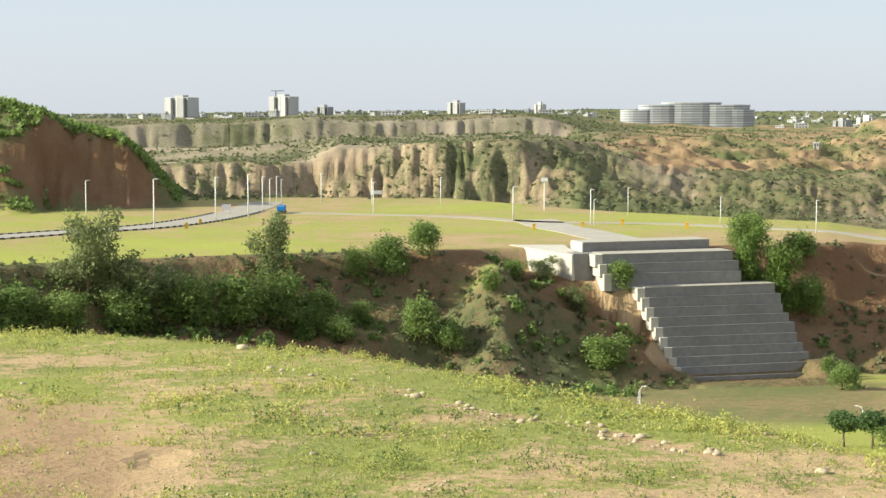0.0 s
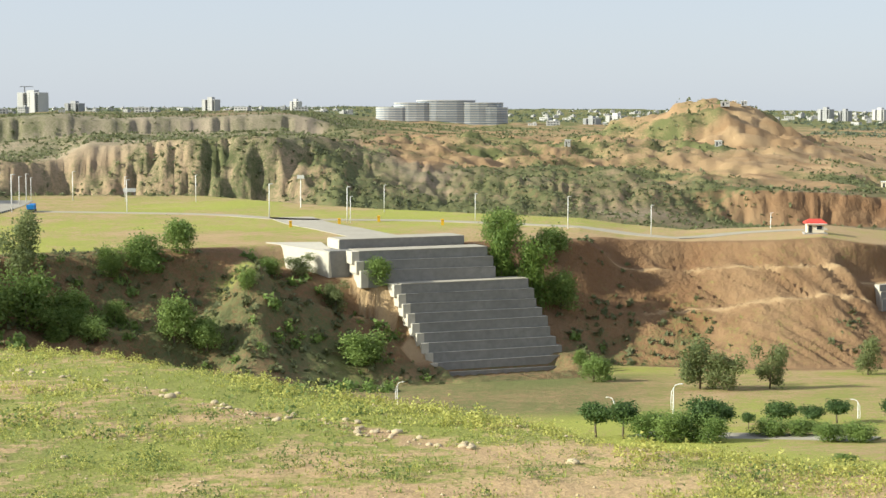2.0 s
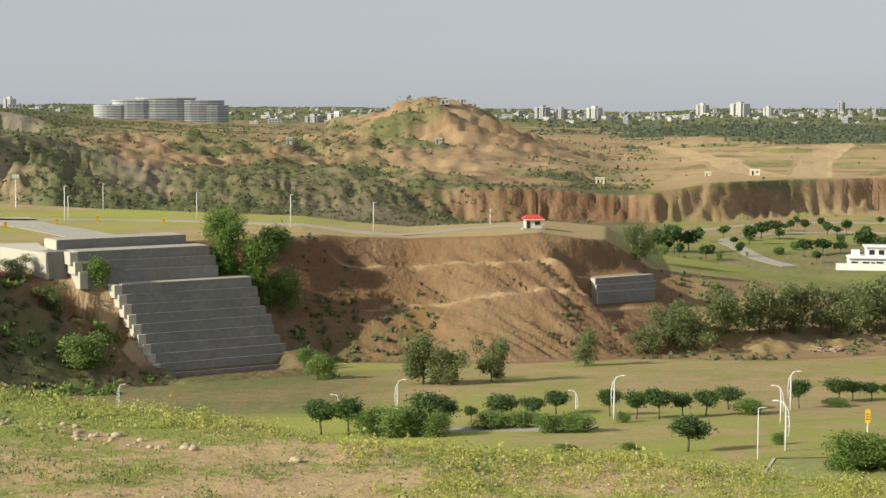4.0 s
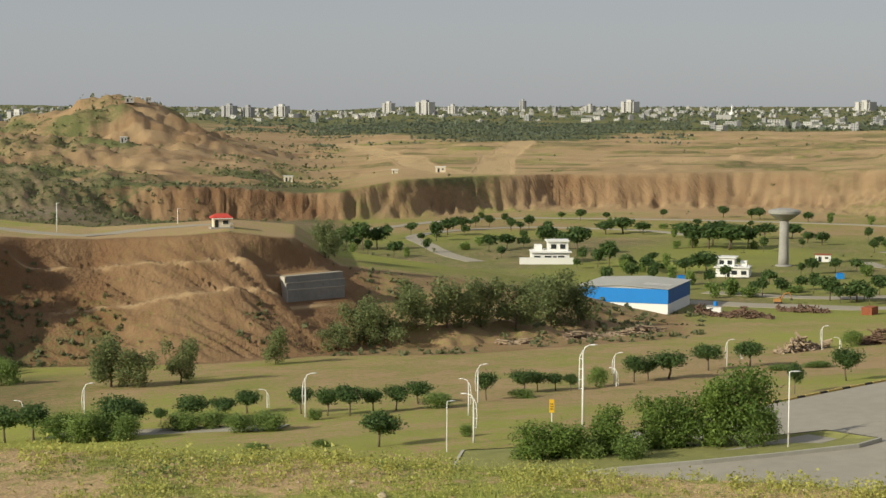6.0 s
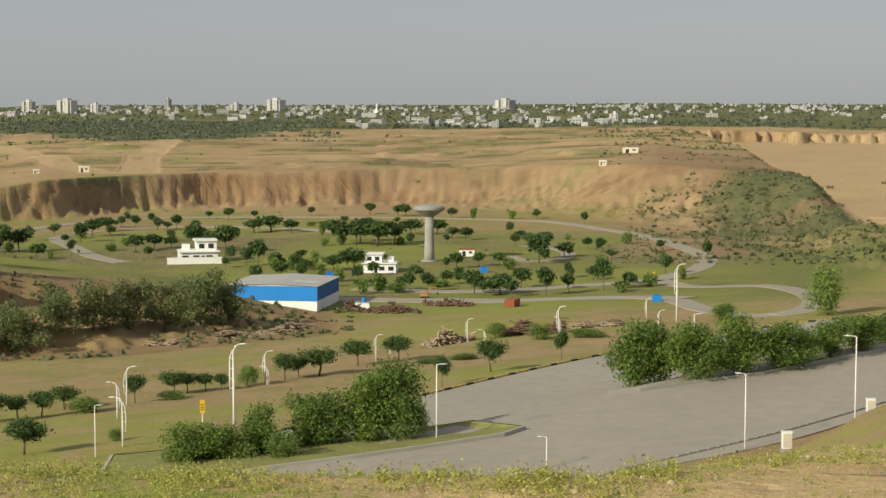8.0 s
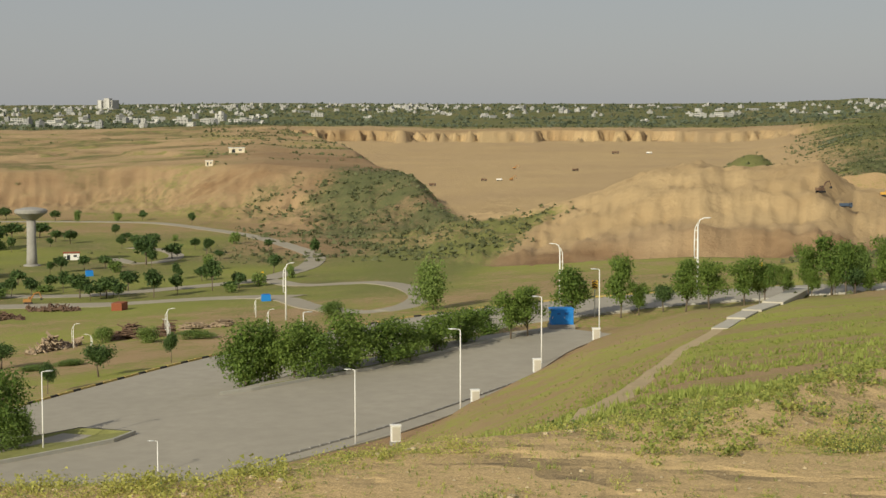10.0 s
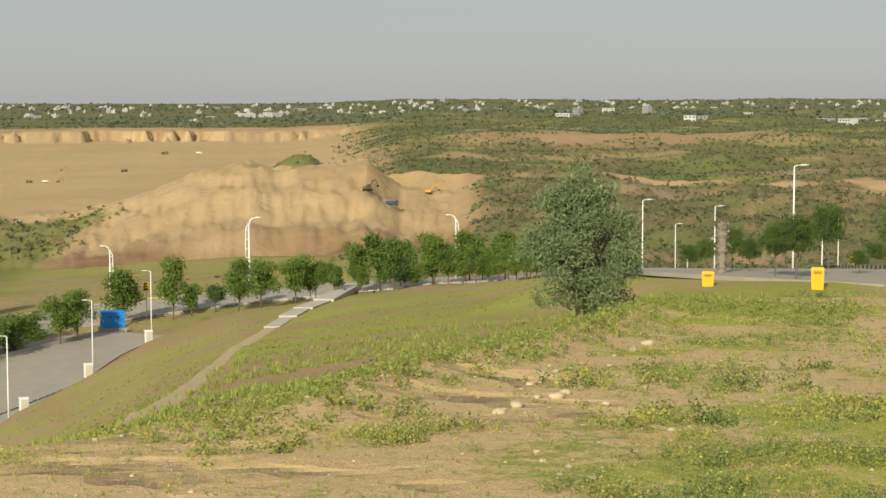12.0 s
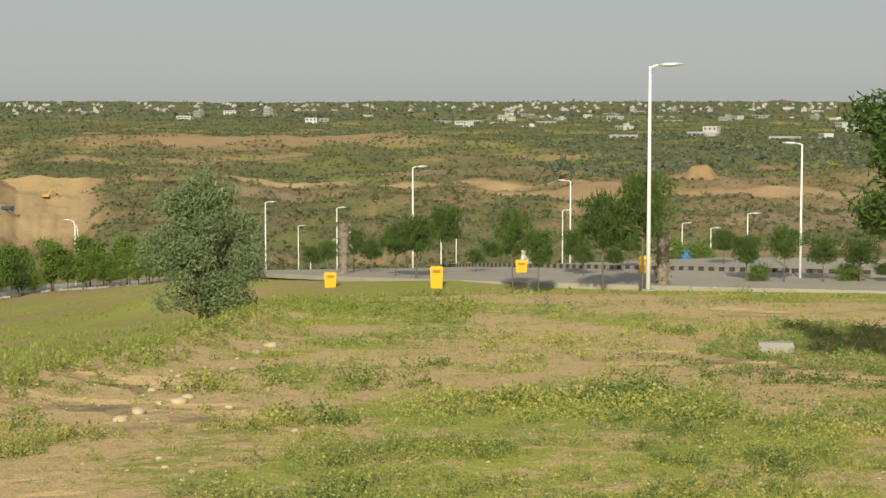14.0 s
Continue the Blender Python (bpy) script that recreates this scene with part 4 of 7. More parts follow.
def island(ring, label):
    """A raised grass island with a concrete kerb."""
    pts = []
    for a, r in ring:
        p = spot(a, r)
        for line in (PLAZA, BOULEVARD):
            d, zz, ww = off_line(np.array(p.x), np.array(p.y), line)
            if d < ww:
                p.z = max(p.z, EYE + float(zz))
        pts.append(p)
    n = len(pts)
    base = thing("traffic_island", Matrix.Identity(4), label, "island", kind="structure")
    c = sum(pts, Vector()) / n
    inner = [Vector((c.x + (p.x - c.x) * 0.985, c.y + (p.y - c.y) * 0.985, p.z + 0.38)) for p in pts]
    part("turf", Shape().add(inner, [(i, i + 1, n - 2 - i, n - 1 - i) for i in range(n // 2 - 1)]), TURF, base, "dry green turf")
    k = Shape()
    for i in range(n):
        p, q, u, v = pts[i], pts[(i + 1) % n], inner[i], inner[(i + 1) % n]
        up, low = Vector((0, 0, 0.42)), Vector((0, 0, -0.6))
        k.add([p + low, q + low, q + up, p + up, u + Vector((0, 0, 0.08)), v + Vector((0, 0, 0.08))], [(0, 1, 2, 3), (3, 2, 5, 4)])
    part("kerb", k, WHITE_KERB, base, "pale concrete kerb")


TURF = plain("island_turf", (0.24, 0.24, 0.08), 0.95, grain=1.2, spread=0.35, blotch=0.3, bump=0.1)
island([(44.4, 206), (45.5, 208), (47.5, 214), (49.5, 220), (51.5, 229), (53.5, 239), (55.0, 246), (55.2, 254), (53.5, 256), (51.5, 250), (49.5, 240), (47.5, 231), (45.6, 221), (44.5, 213)], "planted median with trees between two carriageways")
island([(41.7, 186.5), (41.0, 183), (38.5, 178), (36, 173.5), (33, 170), (30, 168), (27.5, 170), (28, 182), (31, 186), (34, 190), (37, 191), (40, 190)], "planted traffic island with a cluster of trees")

# ---------------------------------------------------------------- stepped retaining walls


def stepped_wall(name, corner, along, forward, steps, rise, length, deep, label, shift, foot=2.5):
    """Courses of board-marked concrete, each set forward of the one above."""
    base = thing(name, Matrix.Identity(4), label, "retaining wall", kind="structure")
    u, n = Vector(along).normalized(), Vector(forward).normalized()
    small = rise < 1.5
    flank = 0.22 if small or steps == 1 else 1.5
    for i in range(steps):
        p = Vector(corner) + Vector(shift) * i + Vector((0, 0, -rise * i))
        wide = length + 0.3 * math.sin(i * 2.1)
        low = p.z - rise - (foot if i == steps - 1 else 0.6)
        tilt = 0.12 * math.sin(i * 1.7 + 1)
        a, b = p, p + u * wide + Vector((0, 0, tilt))
        c, d = b - n * deep, a - n * deep
        s = Shape()
        s.add([a, b, c, d] + [(q.x + n.x * 0.2, q.y + n.y * 0.2, low) for q in (a, b)] + [(q.x, q.y, low) for q in (c, d)], [(0, 1, 2, 3), (4, 5, 1, 0), (5, 6, 2, 1), (7, 4, 0, 3), (6, 7, 3, 2)])
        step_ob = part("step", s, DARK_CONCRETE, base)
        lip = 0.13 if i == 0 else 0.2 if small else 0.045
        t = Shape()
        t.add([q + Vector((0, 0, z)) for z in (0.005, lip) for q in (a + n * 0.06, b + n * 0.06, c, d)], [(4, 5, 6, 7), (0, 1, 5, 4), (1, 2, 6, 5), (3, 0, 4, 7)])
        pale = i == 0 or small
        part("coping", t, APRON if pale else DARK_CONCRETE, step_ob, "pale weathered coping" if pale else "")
        # end face paler than the courses: sun from the left put into colour
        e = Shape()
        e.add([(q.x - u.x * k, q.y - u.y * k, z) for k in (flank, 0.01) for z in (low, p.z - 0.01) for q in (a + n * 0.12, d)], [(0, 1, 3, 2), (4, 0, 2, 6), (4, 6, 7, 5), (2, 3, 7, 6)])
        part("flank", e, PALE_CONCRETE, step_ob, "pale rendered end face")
    return base


ALONG, FRONT = (26, 6.6, 0), (6.6, -26, 0)
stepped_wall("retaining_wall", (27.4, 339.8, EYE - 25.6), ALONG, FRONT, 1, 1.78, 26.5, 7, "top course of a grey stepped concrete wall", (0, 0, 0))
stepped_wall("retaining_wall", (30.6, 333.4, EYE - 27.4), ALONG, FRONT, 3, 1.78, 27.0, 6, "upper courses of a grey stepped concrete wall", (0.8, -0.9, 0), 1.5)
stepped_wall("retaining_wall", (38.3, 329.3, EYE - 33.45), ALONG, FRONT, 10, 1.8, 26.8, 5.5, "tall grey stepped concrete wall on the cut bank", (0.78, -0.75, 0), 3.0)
turn = math.atan2(6.6, 26)
s = Shape().box(0, 0, 0, 6.6, 8, 7.0)
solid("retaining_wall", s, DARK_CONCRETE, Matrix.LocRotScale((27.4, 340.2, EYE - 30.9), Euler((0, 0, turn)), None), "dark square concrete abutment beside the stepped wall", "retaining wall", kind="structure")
# shoulder in paler concrete, the sun on its left face painted in
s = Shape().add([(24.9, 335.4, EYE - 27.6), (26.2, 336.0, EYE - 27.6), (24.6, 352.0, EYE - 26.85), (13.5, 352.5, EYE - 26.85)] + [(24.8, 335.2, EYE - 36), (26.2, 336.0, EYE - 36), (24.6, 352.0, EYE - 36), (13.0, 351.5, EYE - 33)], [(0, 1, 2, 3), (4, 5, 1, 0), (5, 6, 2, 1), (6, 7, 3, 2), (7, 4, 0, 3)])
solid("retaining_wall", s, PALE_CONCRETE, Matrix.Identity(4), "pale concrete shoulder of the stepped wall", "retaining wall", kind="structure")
u = Vector((math.cos(radians(15)), math.sin(radians(15)), 0))
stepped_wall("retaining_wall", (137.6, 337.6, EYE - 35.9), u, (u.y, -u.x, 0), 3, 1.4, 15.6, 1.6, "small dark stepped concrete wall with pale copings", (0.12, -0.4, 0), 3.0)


TRODDEN = plain("trodden_soil", (0.52, 0.40, 0.23), 0.95, grain=1.5, spread=0.25, blotch=0.3, bump=0.03)


def chute():
    """Concrete drainage steps down the grass slope and the worn path above them."""
    base = thing("drain_steps", Matrix.Identity(4), "pale concrete drainage steps down the grass slope", "steps", kind="structure")
    for a0, r0, a1, r1, w, h in ((63.6, 284, 62.62, 233, 2.8, 0.55), (62.58, 232, 61.95, 212, 2.4, 0.4), (61.9, 211, 61.45, 188, 2.0, 0.3), (61.42, 187, 60.92, 161, 1.5, 0.15)):
        p, q = spot(a0, r0, h), spot(a1, r1, h)
        n = Vector((-(q - p).y, (q - p).x, 0)).normalized() * w / 2
        s = Shape().add([p + n, p - n, q - n, q + n] + [v - Vector((0, 0, 2)) for v in (p + n, p - n, q - n, q + n)], [(0, 1, 2, 3), (4, 5, 1, 0), (5, 6, 2, 1), (6, 7, 3, 2), (7, 4, 0, 3)])
        part("slab", s, PALE_CONCRETE, base)


chute()
trail = draped([(60.9, 160), (60.45, 138), (59.8, 114), (58.83, 82), (57.66, 51.5), (56.4, 34)], 1.1, 2, 0.07)
trail[-5:, 2] -= np.linspace(0, 0.3, 5)
ribbon("path", trail, TRODDEN, "narrow bare earth path down the slope", "path", depth=0.2)

# ---------------------------------------------------------------- lamps
PLATEAU_LAMPS = [(-11.6, 453.4, 10.1, 1), (-9.44, 415.4, 11.7, 1), (-7.45, 436.3, 11.2, 1), (-6.39, 451.1, 11.2, 1), (-5.92, 471.0, 10.0, 1), (-5.68, 504.8, 8.2, 1), (-5.46, 517.0, 8.4, 1), (-5.31, 529.8, 6.9, 1), (-4.0, 528.1, 8.7, 1), (-2.34, 516.3, 7.5, 1), (-2.29, 464.3, 8.6, 1), (-0.07, 511.4, 8.0, 1), (2.31, 435.4, 8.5, 1), (4.86, 417.9, 8.5, 1), (4.97, 413.8, 6.4, 1), (6.08, 454.9, 7.3, 1), (9.08, 424.1, 6.5, 1), (12.13, 393.3, 7.4, 1), (14.85, 392.8, 6.8, 1), (18.7, 410.9, 3.7, 1)]
VALLEY_LAMPS = [(6.5, 266, 3.6, 1), (13.67, 245.9, 3.0, -1), (15.63, 243.1, 5.2, 1), (21.56, 248.3, 2.7, -1), (22.82, 232.8, 6.0, 1), (28.55, 243.3, 5.5, 1), (28.24, 221.9, 4.8, -1), (28.41, 187.6, 5.4, -1), (33.06, 264.5, 5.1, 1), (33.13, 262.6, 2.9, -1), (36.73, 292.2, 4.6, 1), (37.19, 305.5, 1.2, -1), (39.76, 321.8, 4.5, 1), (40.32, 324.7, 2.1, -1), (42.77, 326.8, 5.8, 1), (42.81, 329.3, 3.6, -1), (46.07, 328.3, 4.3, 1), (45.66, 366.0, 4.2, 1)]
ROAD_LAMPS = [(27.52, 182.6, 5.5, 1), (47.22, 228.4, 8.6, 1), (48.91, 177, 7.9, -1), (52.41, 192, 9.5, -1), (55.1, 222, 8.8, -1), (57.0, 246, 9.1, -1), (38.74, 181.8, 8.3, 1), (42.4, 168, 3.3, -1), (75.47, 205, 8.2, 1), (74.2, 230, 7.0, 1), (77.97, 131.8, 8.0, 1), (79.4, 190, 6.7, -1), (78.9, 230, 9.9, 1), (82.9, 223.7, 8.6, 1), (83.15, 125, 6.3, -1), (86.8, 165, 3.8, 1), (87.73, 164.5, 3.2, 1), (88.9, 132, 4.0, 1), (85.7, 83.5, 10.95, 1), (90.58, 94.4, 7.4, -1), (73.13, 208, 9.2, 1)]
TALL_LAMPS = [(32.03, 196.5, 9.9, 1), (46.65, 353.7, 11.8, 1), (55.7, 330, 12.2, -1), (60.2, 285, 12.8, 1), (67.0, 279.9, 10.5, -1)]
FLOODLIGHT = [(3.34, 480.8, 8.4, 1)]


def lamp_head(s, x, z, length=0.9):
    """A flattened lamp head that points along x."""
    vs, n = [], 8
    for i, (u, k) in enumerate(((0, 0.35), (0.25, 0.9), (0.6, 1.0), (1.0, 0.35))):
        for j in range(n):
            t = 2 * math.pi * j / n
            vs.append((x + u * length, 0.17 * k * math.cos(t), z + 0.09 * k * math.sin(t) + 0.03 * u))
    fs = [(i * n + j, i * n + (j + 1) % n, (i + 1) * n + (j + 1) % n, (i + 1) * n + j) for i in range(3) for j in range(n)]
    return s.add(vs, fs + [tuple(range(n - 1, -1, -1)), tuple(3 * n + j for j in range(n))])


def road_lamp():
    t = thing("street_lamp", Matrix.Identity(4), "slim white steel street lamp with short arm", "street lamp", "road lamps")
    part("pole", Shape().tube([(0, 0, -0.2), (0, 0, 4), (0, 0, 9.0)], [0.1, 0.075, 0.055]), WHITE, t, smooth=True)
    part("arm", Shape().tube([(0, 0, 8.7), (0.03, 0, 8.92), (0.15, 0, 9.02), (0.35, 0, 9.05)], [0.05, 0.05, 0.045, 0.045]), WHITE, t, smooth=True)
    part("lamp_head", lamp_head(Shape(), 0.3, 9.06, 1.0), GALVANISED, t, "flat grey lamp head", True)
    part("base_plate", Shape().box(0, 0, 0.05, 0.6, 0.6, 0.3, taper=0.8), CONCRETE, t, "concrete footing")
    return t


def bowed_lamp():
    t = thing("street_lamp", Matrix.Identity(4), "white street lamp with bowed twin stems", "street lamp", "valley lamps")
    part("pole", Shape().tube([(0, 0, -0.3), (0, 0, 3), (0.02, 0, 5.2), (0.25, 0, 5.85), (0.8, 0, 6.05)], [0.13, 0.11, 0.09, 0.07, 0.06]), WHITE, t, smooth=True)
    part("stem", Shape().tube([(-0.35, 0, 1.8), (-0.42, 0, 3.4), (-0.3, 0, 4.8), (0.02, 0, 5.5)], [0.06, 0.06, 0.055, 0.05], 6), WHITE, t, smooth=True)
    for z in (1.85, 3.0, 4.2):
        part("bracket", Shape().box(-0.2, 0, z, 0.42, 0.05, 0.07), WHITE, t)
    part("lamp_head", lamp_head(Shape(), 0.75, 6.07, 0.9), WHITE, t, "white lamp head", True)
    return t


def tall_lamp():
    t = thing("street_lamp", Matrix.Identity(4), "tall white boulevard lamp with ladder-like stem", "street lamp", "tall lamps")
    part("pole", Shape().tube([(0, 0, -0.3), (0, 0, 6), (0, 0, 9.0), (0.2, 0, 9.75), (0.7, 0, 10.0)], [0.16, 0.13, 0.1, 0.08, 0.06]), WHITE, t, smooth=True)
    part("stem", Shape().tube([(-0.42, 0, 4.8), (-0.45, 0, 6.5), (-0.4, 0, 8.6), (-0.05, 0, 9.4)], [0.07, 0.07, 0.06, 0.05], 6), WHITE, t, smooth=True)
    for z in (4.9, 6.0, 7.2, 8.4):
        part("bracket", Shape().box(-0.22, 0, z, 0.46, 0.05, 0.08), WHITE, t)
    part("lamp_head", lamp_head(Shape(), 0.65, 10.02, 1.0), WHITE, t, "white lamp head", True)
    return t


def plateau_lamp():
    t = thing("street_lamp", Matrix.Identity(4), "thin pale street lamp on the grassy plateau", "street lamp", "plateau lamps")
    part("pole", Shape().tube([(0, 0, -0.2), (0, 0, 8.0)], [0.13, 0.085]), WHITE, t, smooth=True)
    part("lamp_head", lamp_head(Shape(), -0.05, 8.0, 0.95), GALVANISED, t, "flat grey lamp head", True)
    return t


def rows_of(master, rows, full):
    for a, r, h, side in rows:
        k = min(max(h, 0.72 * full), 1.5 * full) / full
        m = Matrix.LocRotScale(spot(a, r, min(0, h - k * full)), Euler((0, 0, radians((0 if side > 0 else 180) - a))), (k, k, k))
        copy_thing(master, m)
    for o in (*master.children_recursive, master):
        bpy.data.objects.remove(o)


rows_of(road_lamp(), ROAD_LAMPS, 9.1)
rows_of(bowed_lamp(), VALLEY_LAMPS, 6.1)
rows_of(tall_lamp(), TALL_LAMPS, 10.1)
rows_of(plateau_lamp(), PLATEAU_LAMPS, 8.1)


def floodlight(a, r, h, side):
    t = thing("floodlight_mast", stand(a, r), "pale mast with a square floodlight panel", "floodlight")
    part("pole", Shape().tube([(0, 0, 0), (0, 0, h)], [0.16, 0.12]), WHITE, t)
    part("panel", Shape().box(0, -0.2, h, 1.9, 0.25, 1.0), WHITE, t, "white floodlight panel")


floodlight(*FLOODLIGHT[0])

# ---------------------------------------------------------------- buildings


def wall_box(t, name, x, y, z, sx, sy, sz, mat, label=""):
    return part(name, Shape().box(x, y, z + sz / 2, sx, sy, sz), mat, t, label)


def window_on(parent, x, y, z, w, h):
    """A recessed dark window with a frame on a wall facing -y."""
    win = part("window", Shape().box(x, y - 0.03, z, w + 0.16, 0.1, h + 0.16), WHITE, parent, "white framed window")
    part("pane", Shape().box(x, y - 0.07, z, w, 0.06, h), GLASS_DARK, win)


def kiosk():
    t = thing("guard_kiosk", stand(20.1, 388, 8, 0.8), "cream guard kiosk with a red overhanging roof", "kiosk")
    wall_box(t, "plinth", 0, 0, -0.5, 6.2, 5.4, 0.8, CONCRETE)
    wall_box(t, "wall", 0, 0, 0.3, 4.6, 4.0, 2.4, CREAM)
    part("door", Shape().box(-1.5, -2.02, 1.3, 0.95, 0.1, 2.0), GLASS_DARK, t, "dark open doorway")
    window_on(t, 1.0, -2.0, 1.7, 1.5, 1.0)
    s = Shape().add([(x * 2.95, y * 2.6, z) for z in (2.7, 3.0) for x, y in ((-1, -1), (1, -1), (1, 1), (-1, 1))] + [(-1.6, 0, 4.0), (1.6, 0, 4.0)], [(3, 2, 1, 0), (0, 1, 5, 4), (1, 2, 6, 5), (2, 3, 7, 6), (3, 0, 4, 7), (4, 5, 9, 8), (5, 6, 9), (6, 7, 8, 9), (7, 4, 8)])
    part("roof", s, RED, t, "red tiled hip roof")
    part("fascia", Shape().box(0, -2.62, 2.72, 5.9, 0.06, 0.22), WHITE, t)


def villa(a, r, turn, size, flip):
    t = thing("villa", Matrix.LocRotScale(spot(a, r), Euler((0, 0, radians(turn - a))), (size * flip, size, size)), "white two-storey flat-roofed villa with dark windows", "house", "park villas")
    body = wall_box(t, "wall", 0, 0, 0, 12, 9, 3.4, WHITE)
    up = wall_box(t, "upper_wall", 2.6, 0.8, 3.7, 6.4, 7, 3.1, WHITE)
    wall_box(t, "slab", 0.2, -0.3, 3.4, 13, 10, 0.3, WHITE)
    wall_box(t, "roof", 2.4, 0.5, 6.8, 7.4, 8, 0.35, WHITE)
    wall_box(t, "stair_tower", -3.6, 1.5, 3.7, 2.4, 3, 1.9, WHITE)
    for x in (-4.2, -0.8, 3.4):
        window_on(body, x, -4.5, 1.7, 2.0, 1.5)
    for x in (1.1, 4.0):
        window_on(up, x, -2.7, 5.2, 1.7, 1.5)
    part("door", Shape().box(1.4, -4.53, 1.2, 1.1, 0.1, 2.3), GLASS_DARK, t, "dark door")
    for x in np.linspace(-6.0, -1.4, 6):
        part("baluster", Shape().box(x, -4.9, 4.15, 0.12, 0.12, 0.9), WHITE, t)
    part("rail", Shape().box(-3.6, -4.9, 4.65, 5.0, 0.16, 0.12), WHITE, t)
    return t


def compound_wall(a, r, w, label):
    t = thing("compound_wall", stand(a, r, 3), label, "wall")
    part("wall", Shape().box(0, 0, 0.9, w, 0.25, 2.2), WHITE, t)
    part("coping", Shape().box(0, 0, 2.08, w + 0.2, 0.4, 0.14), WHITE, t)


def shed():
    """Long warehouse with a low gable roof."""
    t = thing("warehouse", Matrix.LocRotScale(spot(33.7, 432, -0.8), Euler((0, 0, radians(-48.0))), None), "low warehouse with white walls, blue sheet band and grey roof", "warehouse")
    L, W, h = 22.5, 24.0, 5.6
    s = Shape().add([(-L / 2, -W / 2, -0.6), (L / 2, -W / 2, -0.6), (L / 2, W / 2, -0.6), (-L / 2, W / 2, -0.6), (-L / 2, -W / 2, 2.1), (L / 2, -W / 2, 2.1), (L / 2, W / 2, 2.1), (-L / 2, W / 2, 2.1)], [(0, 1, 5, 4), (1, 2, 6, 5), (2, 3, 7, 6), (3, 0, 4, 7)])
    part("wall", s, WHITE, t, "white rendered lower wall")
    part("front_band", Shape().box(0, -W / 2 - 0.06, (2.1 + h) / 2, L + 0.2, 0.14, h - 2.1), BLUE, t, "bright blue sheet cladding")
    for x in (-L / 2, L / 2):
        part("side_band", Shape().box(x, 0, (2.1 + h) / 2, 0.14, W, h - 2.1), BLUE_DARK, t, "dark blue sheet cladding")
    part("back_band", Shape().box(0, W / 2, (2.1 + h) / 2, L, 0.14, h - 2.1), BLUE, t)
    roof = part("roof", Shape().add([(x, y, z) for y in (-W / 2, W / 2) for x, z in ((-L / 2, h), (0, h + 0.55), (L / 2, h))], [(0, 1, 4, 3), (1, 2, 5, 4), (0, 2, 1), (3, 4, 5)]), ROOF_SHEET, t, "grey corrugated roof")
    n = 24
    for i in range(n):
        x0, x1 = -L / 2 - 0.4 + (L + 0.8) * i / n, -L / 2 - 0.4 + (L + 0.8) * (i + 0.94) / n
        z = lambda x: h + 0.15 + 0.6 * (1 - abs(x) / (L / 2 + 0.4))
        part("roof_sheet", Shape().add([(x, y, z(x) - k) for k in (0, 0.12) for x, y in ((x0, -W / 2 - 0.4), (x1, -W / 2 - 0.4), (x1, W / 2 + 0.4), (x0, W / 2 + 0.4))], [(0, 1, 2, 3), (4, 5, 1, 0), (5, 6, 2, 1), (7, 4, 0, 3)]), ROOF_SHEET, roof)
    for y in (-7, -4.6):
        part("skylight", Shape().add([(4.0, y, h + 0.62), (10.4, y, h + 0.3), (10.4, y + 1.1, h + 0.3), (4.0, y + 1.1, h + 0.62)], [(0, 1, 2, 3)]), WHITE, t, "pale translucent roof sheet")
    o = thing("outbuilding", stand(36.3, 424, -8, 0.7), "small white outbuilding with a blue water tank", "outbuilding")
    wall_box(o, "wall", 0, 0, -0.3, 5.0, 3.2, 2.5, WHITE)
    wall_box(o, "roof", 0, 0, 2.2, 5.4, 3.6, 0.2, CONCRETE)
    part("tank", Shape().tube([(0.4, 0, 2.4), (0.4, 0, 3.9)], [0.7, 0.7], 12), BLUE, o, "blue plastic water tank")


def water_tower():
    t = thing("water_tower", stand(38.5, 552), "grey concrete mushroom water tower on a round column", "water tower")
    part("column", Shape().lathe([(1.75, -0.5), (1.6, 3), (1.45, 8), (1.4, 14.4)], 24), CONCRETE, t, smooth=True)
    part("bowl", Shape().lathe([(1.5, 14.2), (2.3, 14.7), (4.6, 16.2), (5.0, 16.5), (5.05, 17.3), (4.7, 17.45)], 32), CONCRETE, t, "flared concrete tank bowl")
    part("cap", Shape().lathe([(4.75, 17.4), (4.6, 17.62), (2.2, 18.1), (0.5, 18.25)], 32), CONCRETE, t)
    part("footing", Shape().lathe([(2.6, -0.6), (2.6, 0.3), (2.2, 0.5)], 24), CONCRETE, t)


def small_hut(a, r, w, h, roof_mat, wall_mat, label, turn=0.0, group=""):
    t = thing("hut", stand(a, r, turn), label, "hut", group)
    body = wall_box(t, "wall", 0, 0, -0.4, w, w * 0.75, h + 0.4, wall_mat)
    wall_box(t, "roof", 0, 0, h, w + 0.5, w * 0.75 + 0.5, 0.25, roof_mat)
    part("door", Shape().box(-w * 0.2, -w * 0.38, h * 0.4, w * 0.2, 0.1, h * 0.75), GLASS_DARK, t, "dark doorway")
    window_on(body, w * 0.22, -w * 0.375, h * 0.6, w * 0.2, h * 0.3)
    return t


kiosk()
villa(30.9, 556, 4, 1.0, 1)
villa(36.9, 517, -6, 0.8, -1)
compound_wall(30.8, 548, 17, "long low white compound wall before the villa")
shed()
water_tower()
small_hut(39.75, 571, 5.0, 2.2, RUST, WHITE, "small white hut with rust-red roof in the park")
for a, r, w in ((22.3, 870, 4.5), (27.3, 880, 5), (25.8, 878, 3), (45.1, 1002, 9), (44.2, 860, 3.6)):
    small_hut(a, r, w, min(2.7, 0.62 * w), WHITE, CREAM, "lone white hut on the brown plain", group="plain huts")
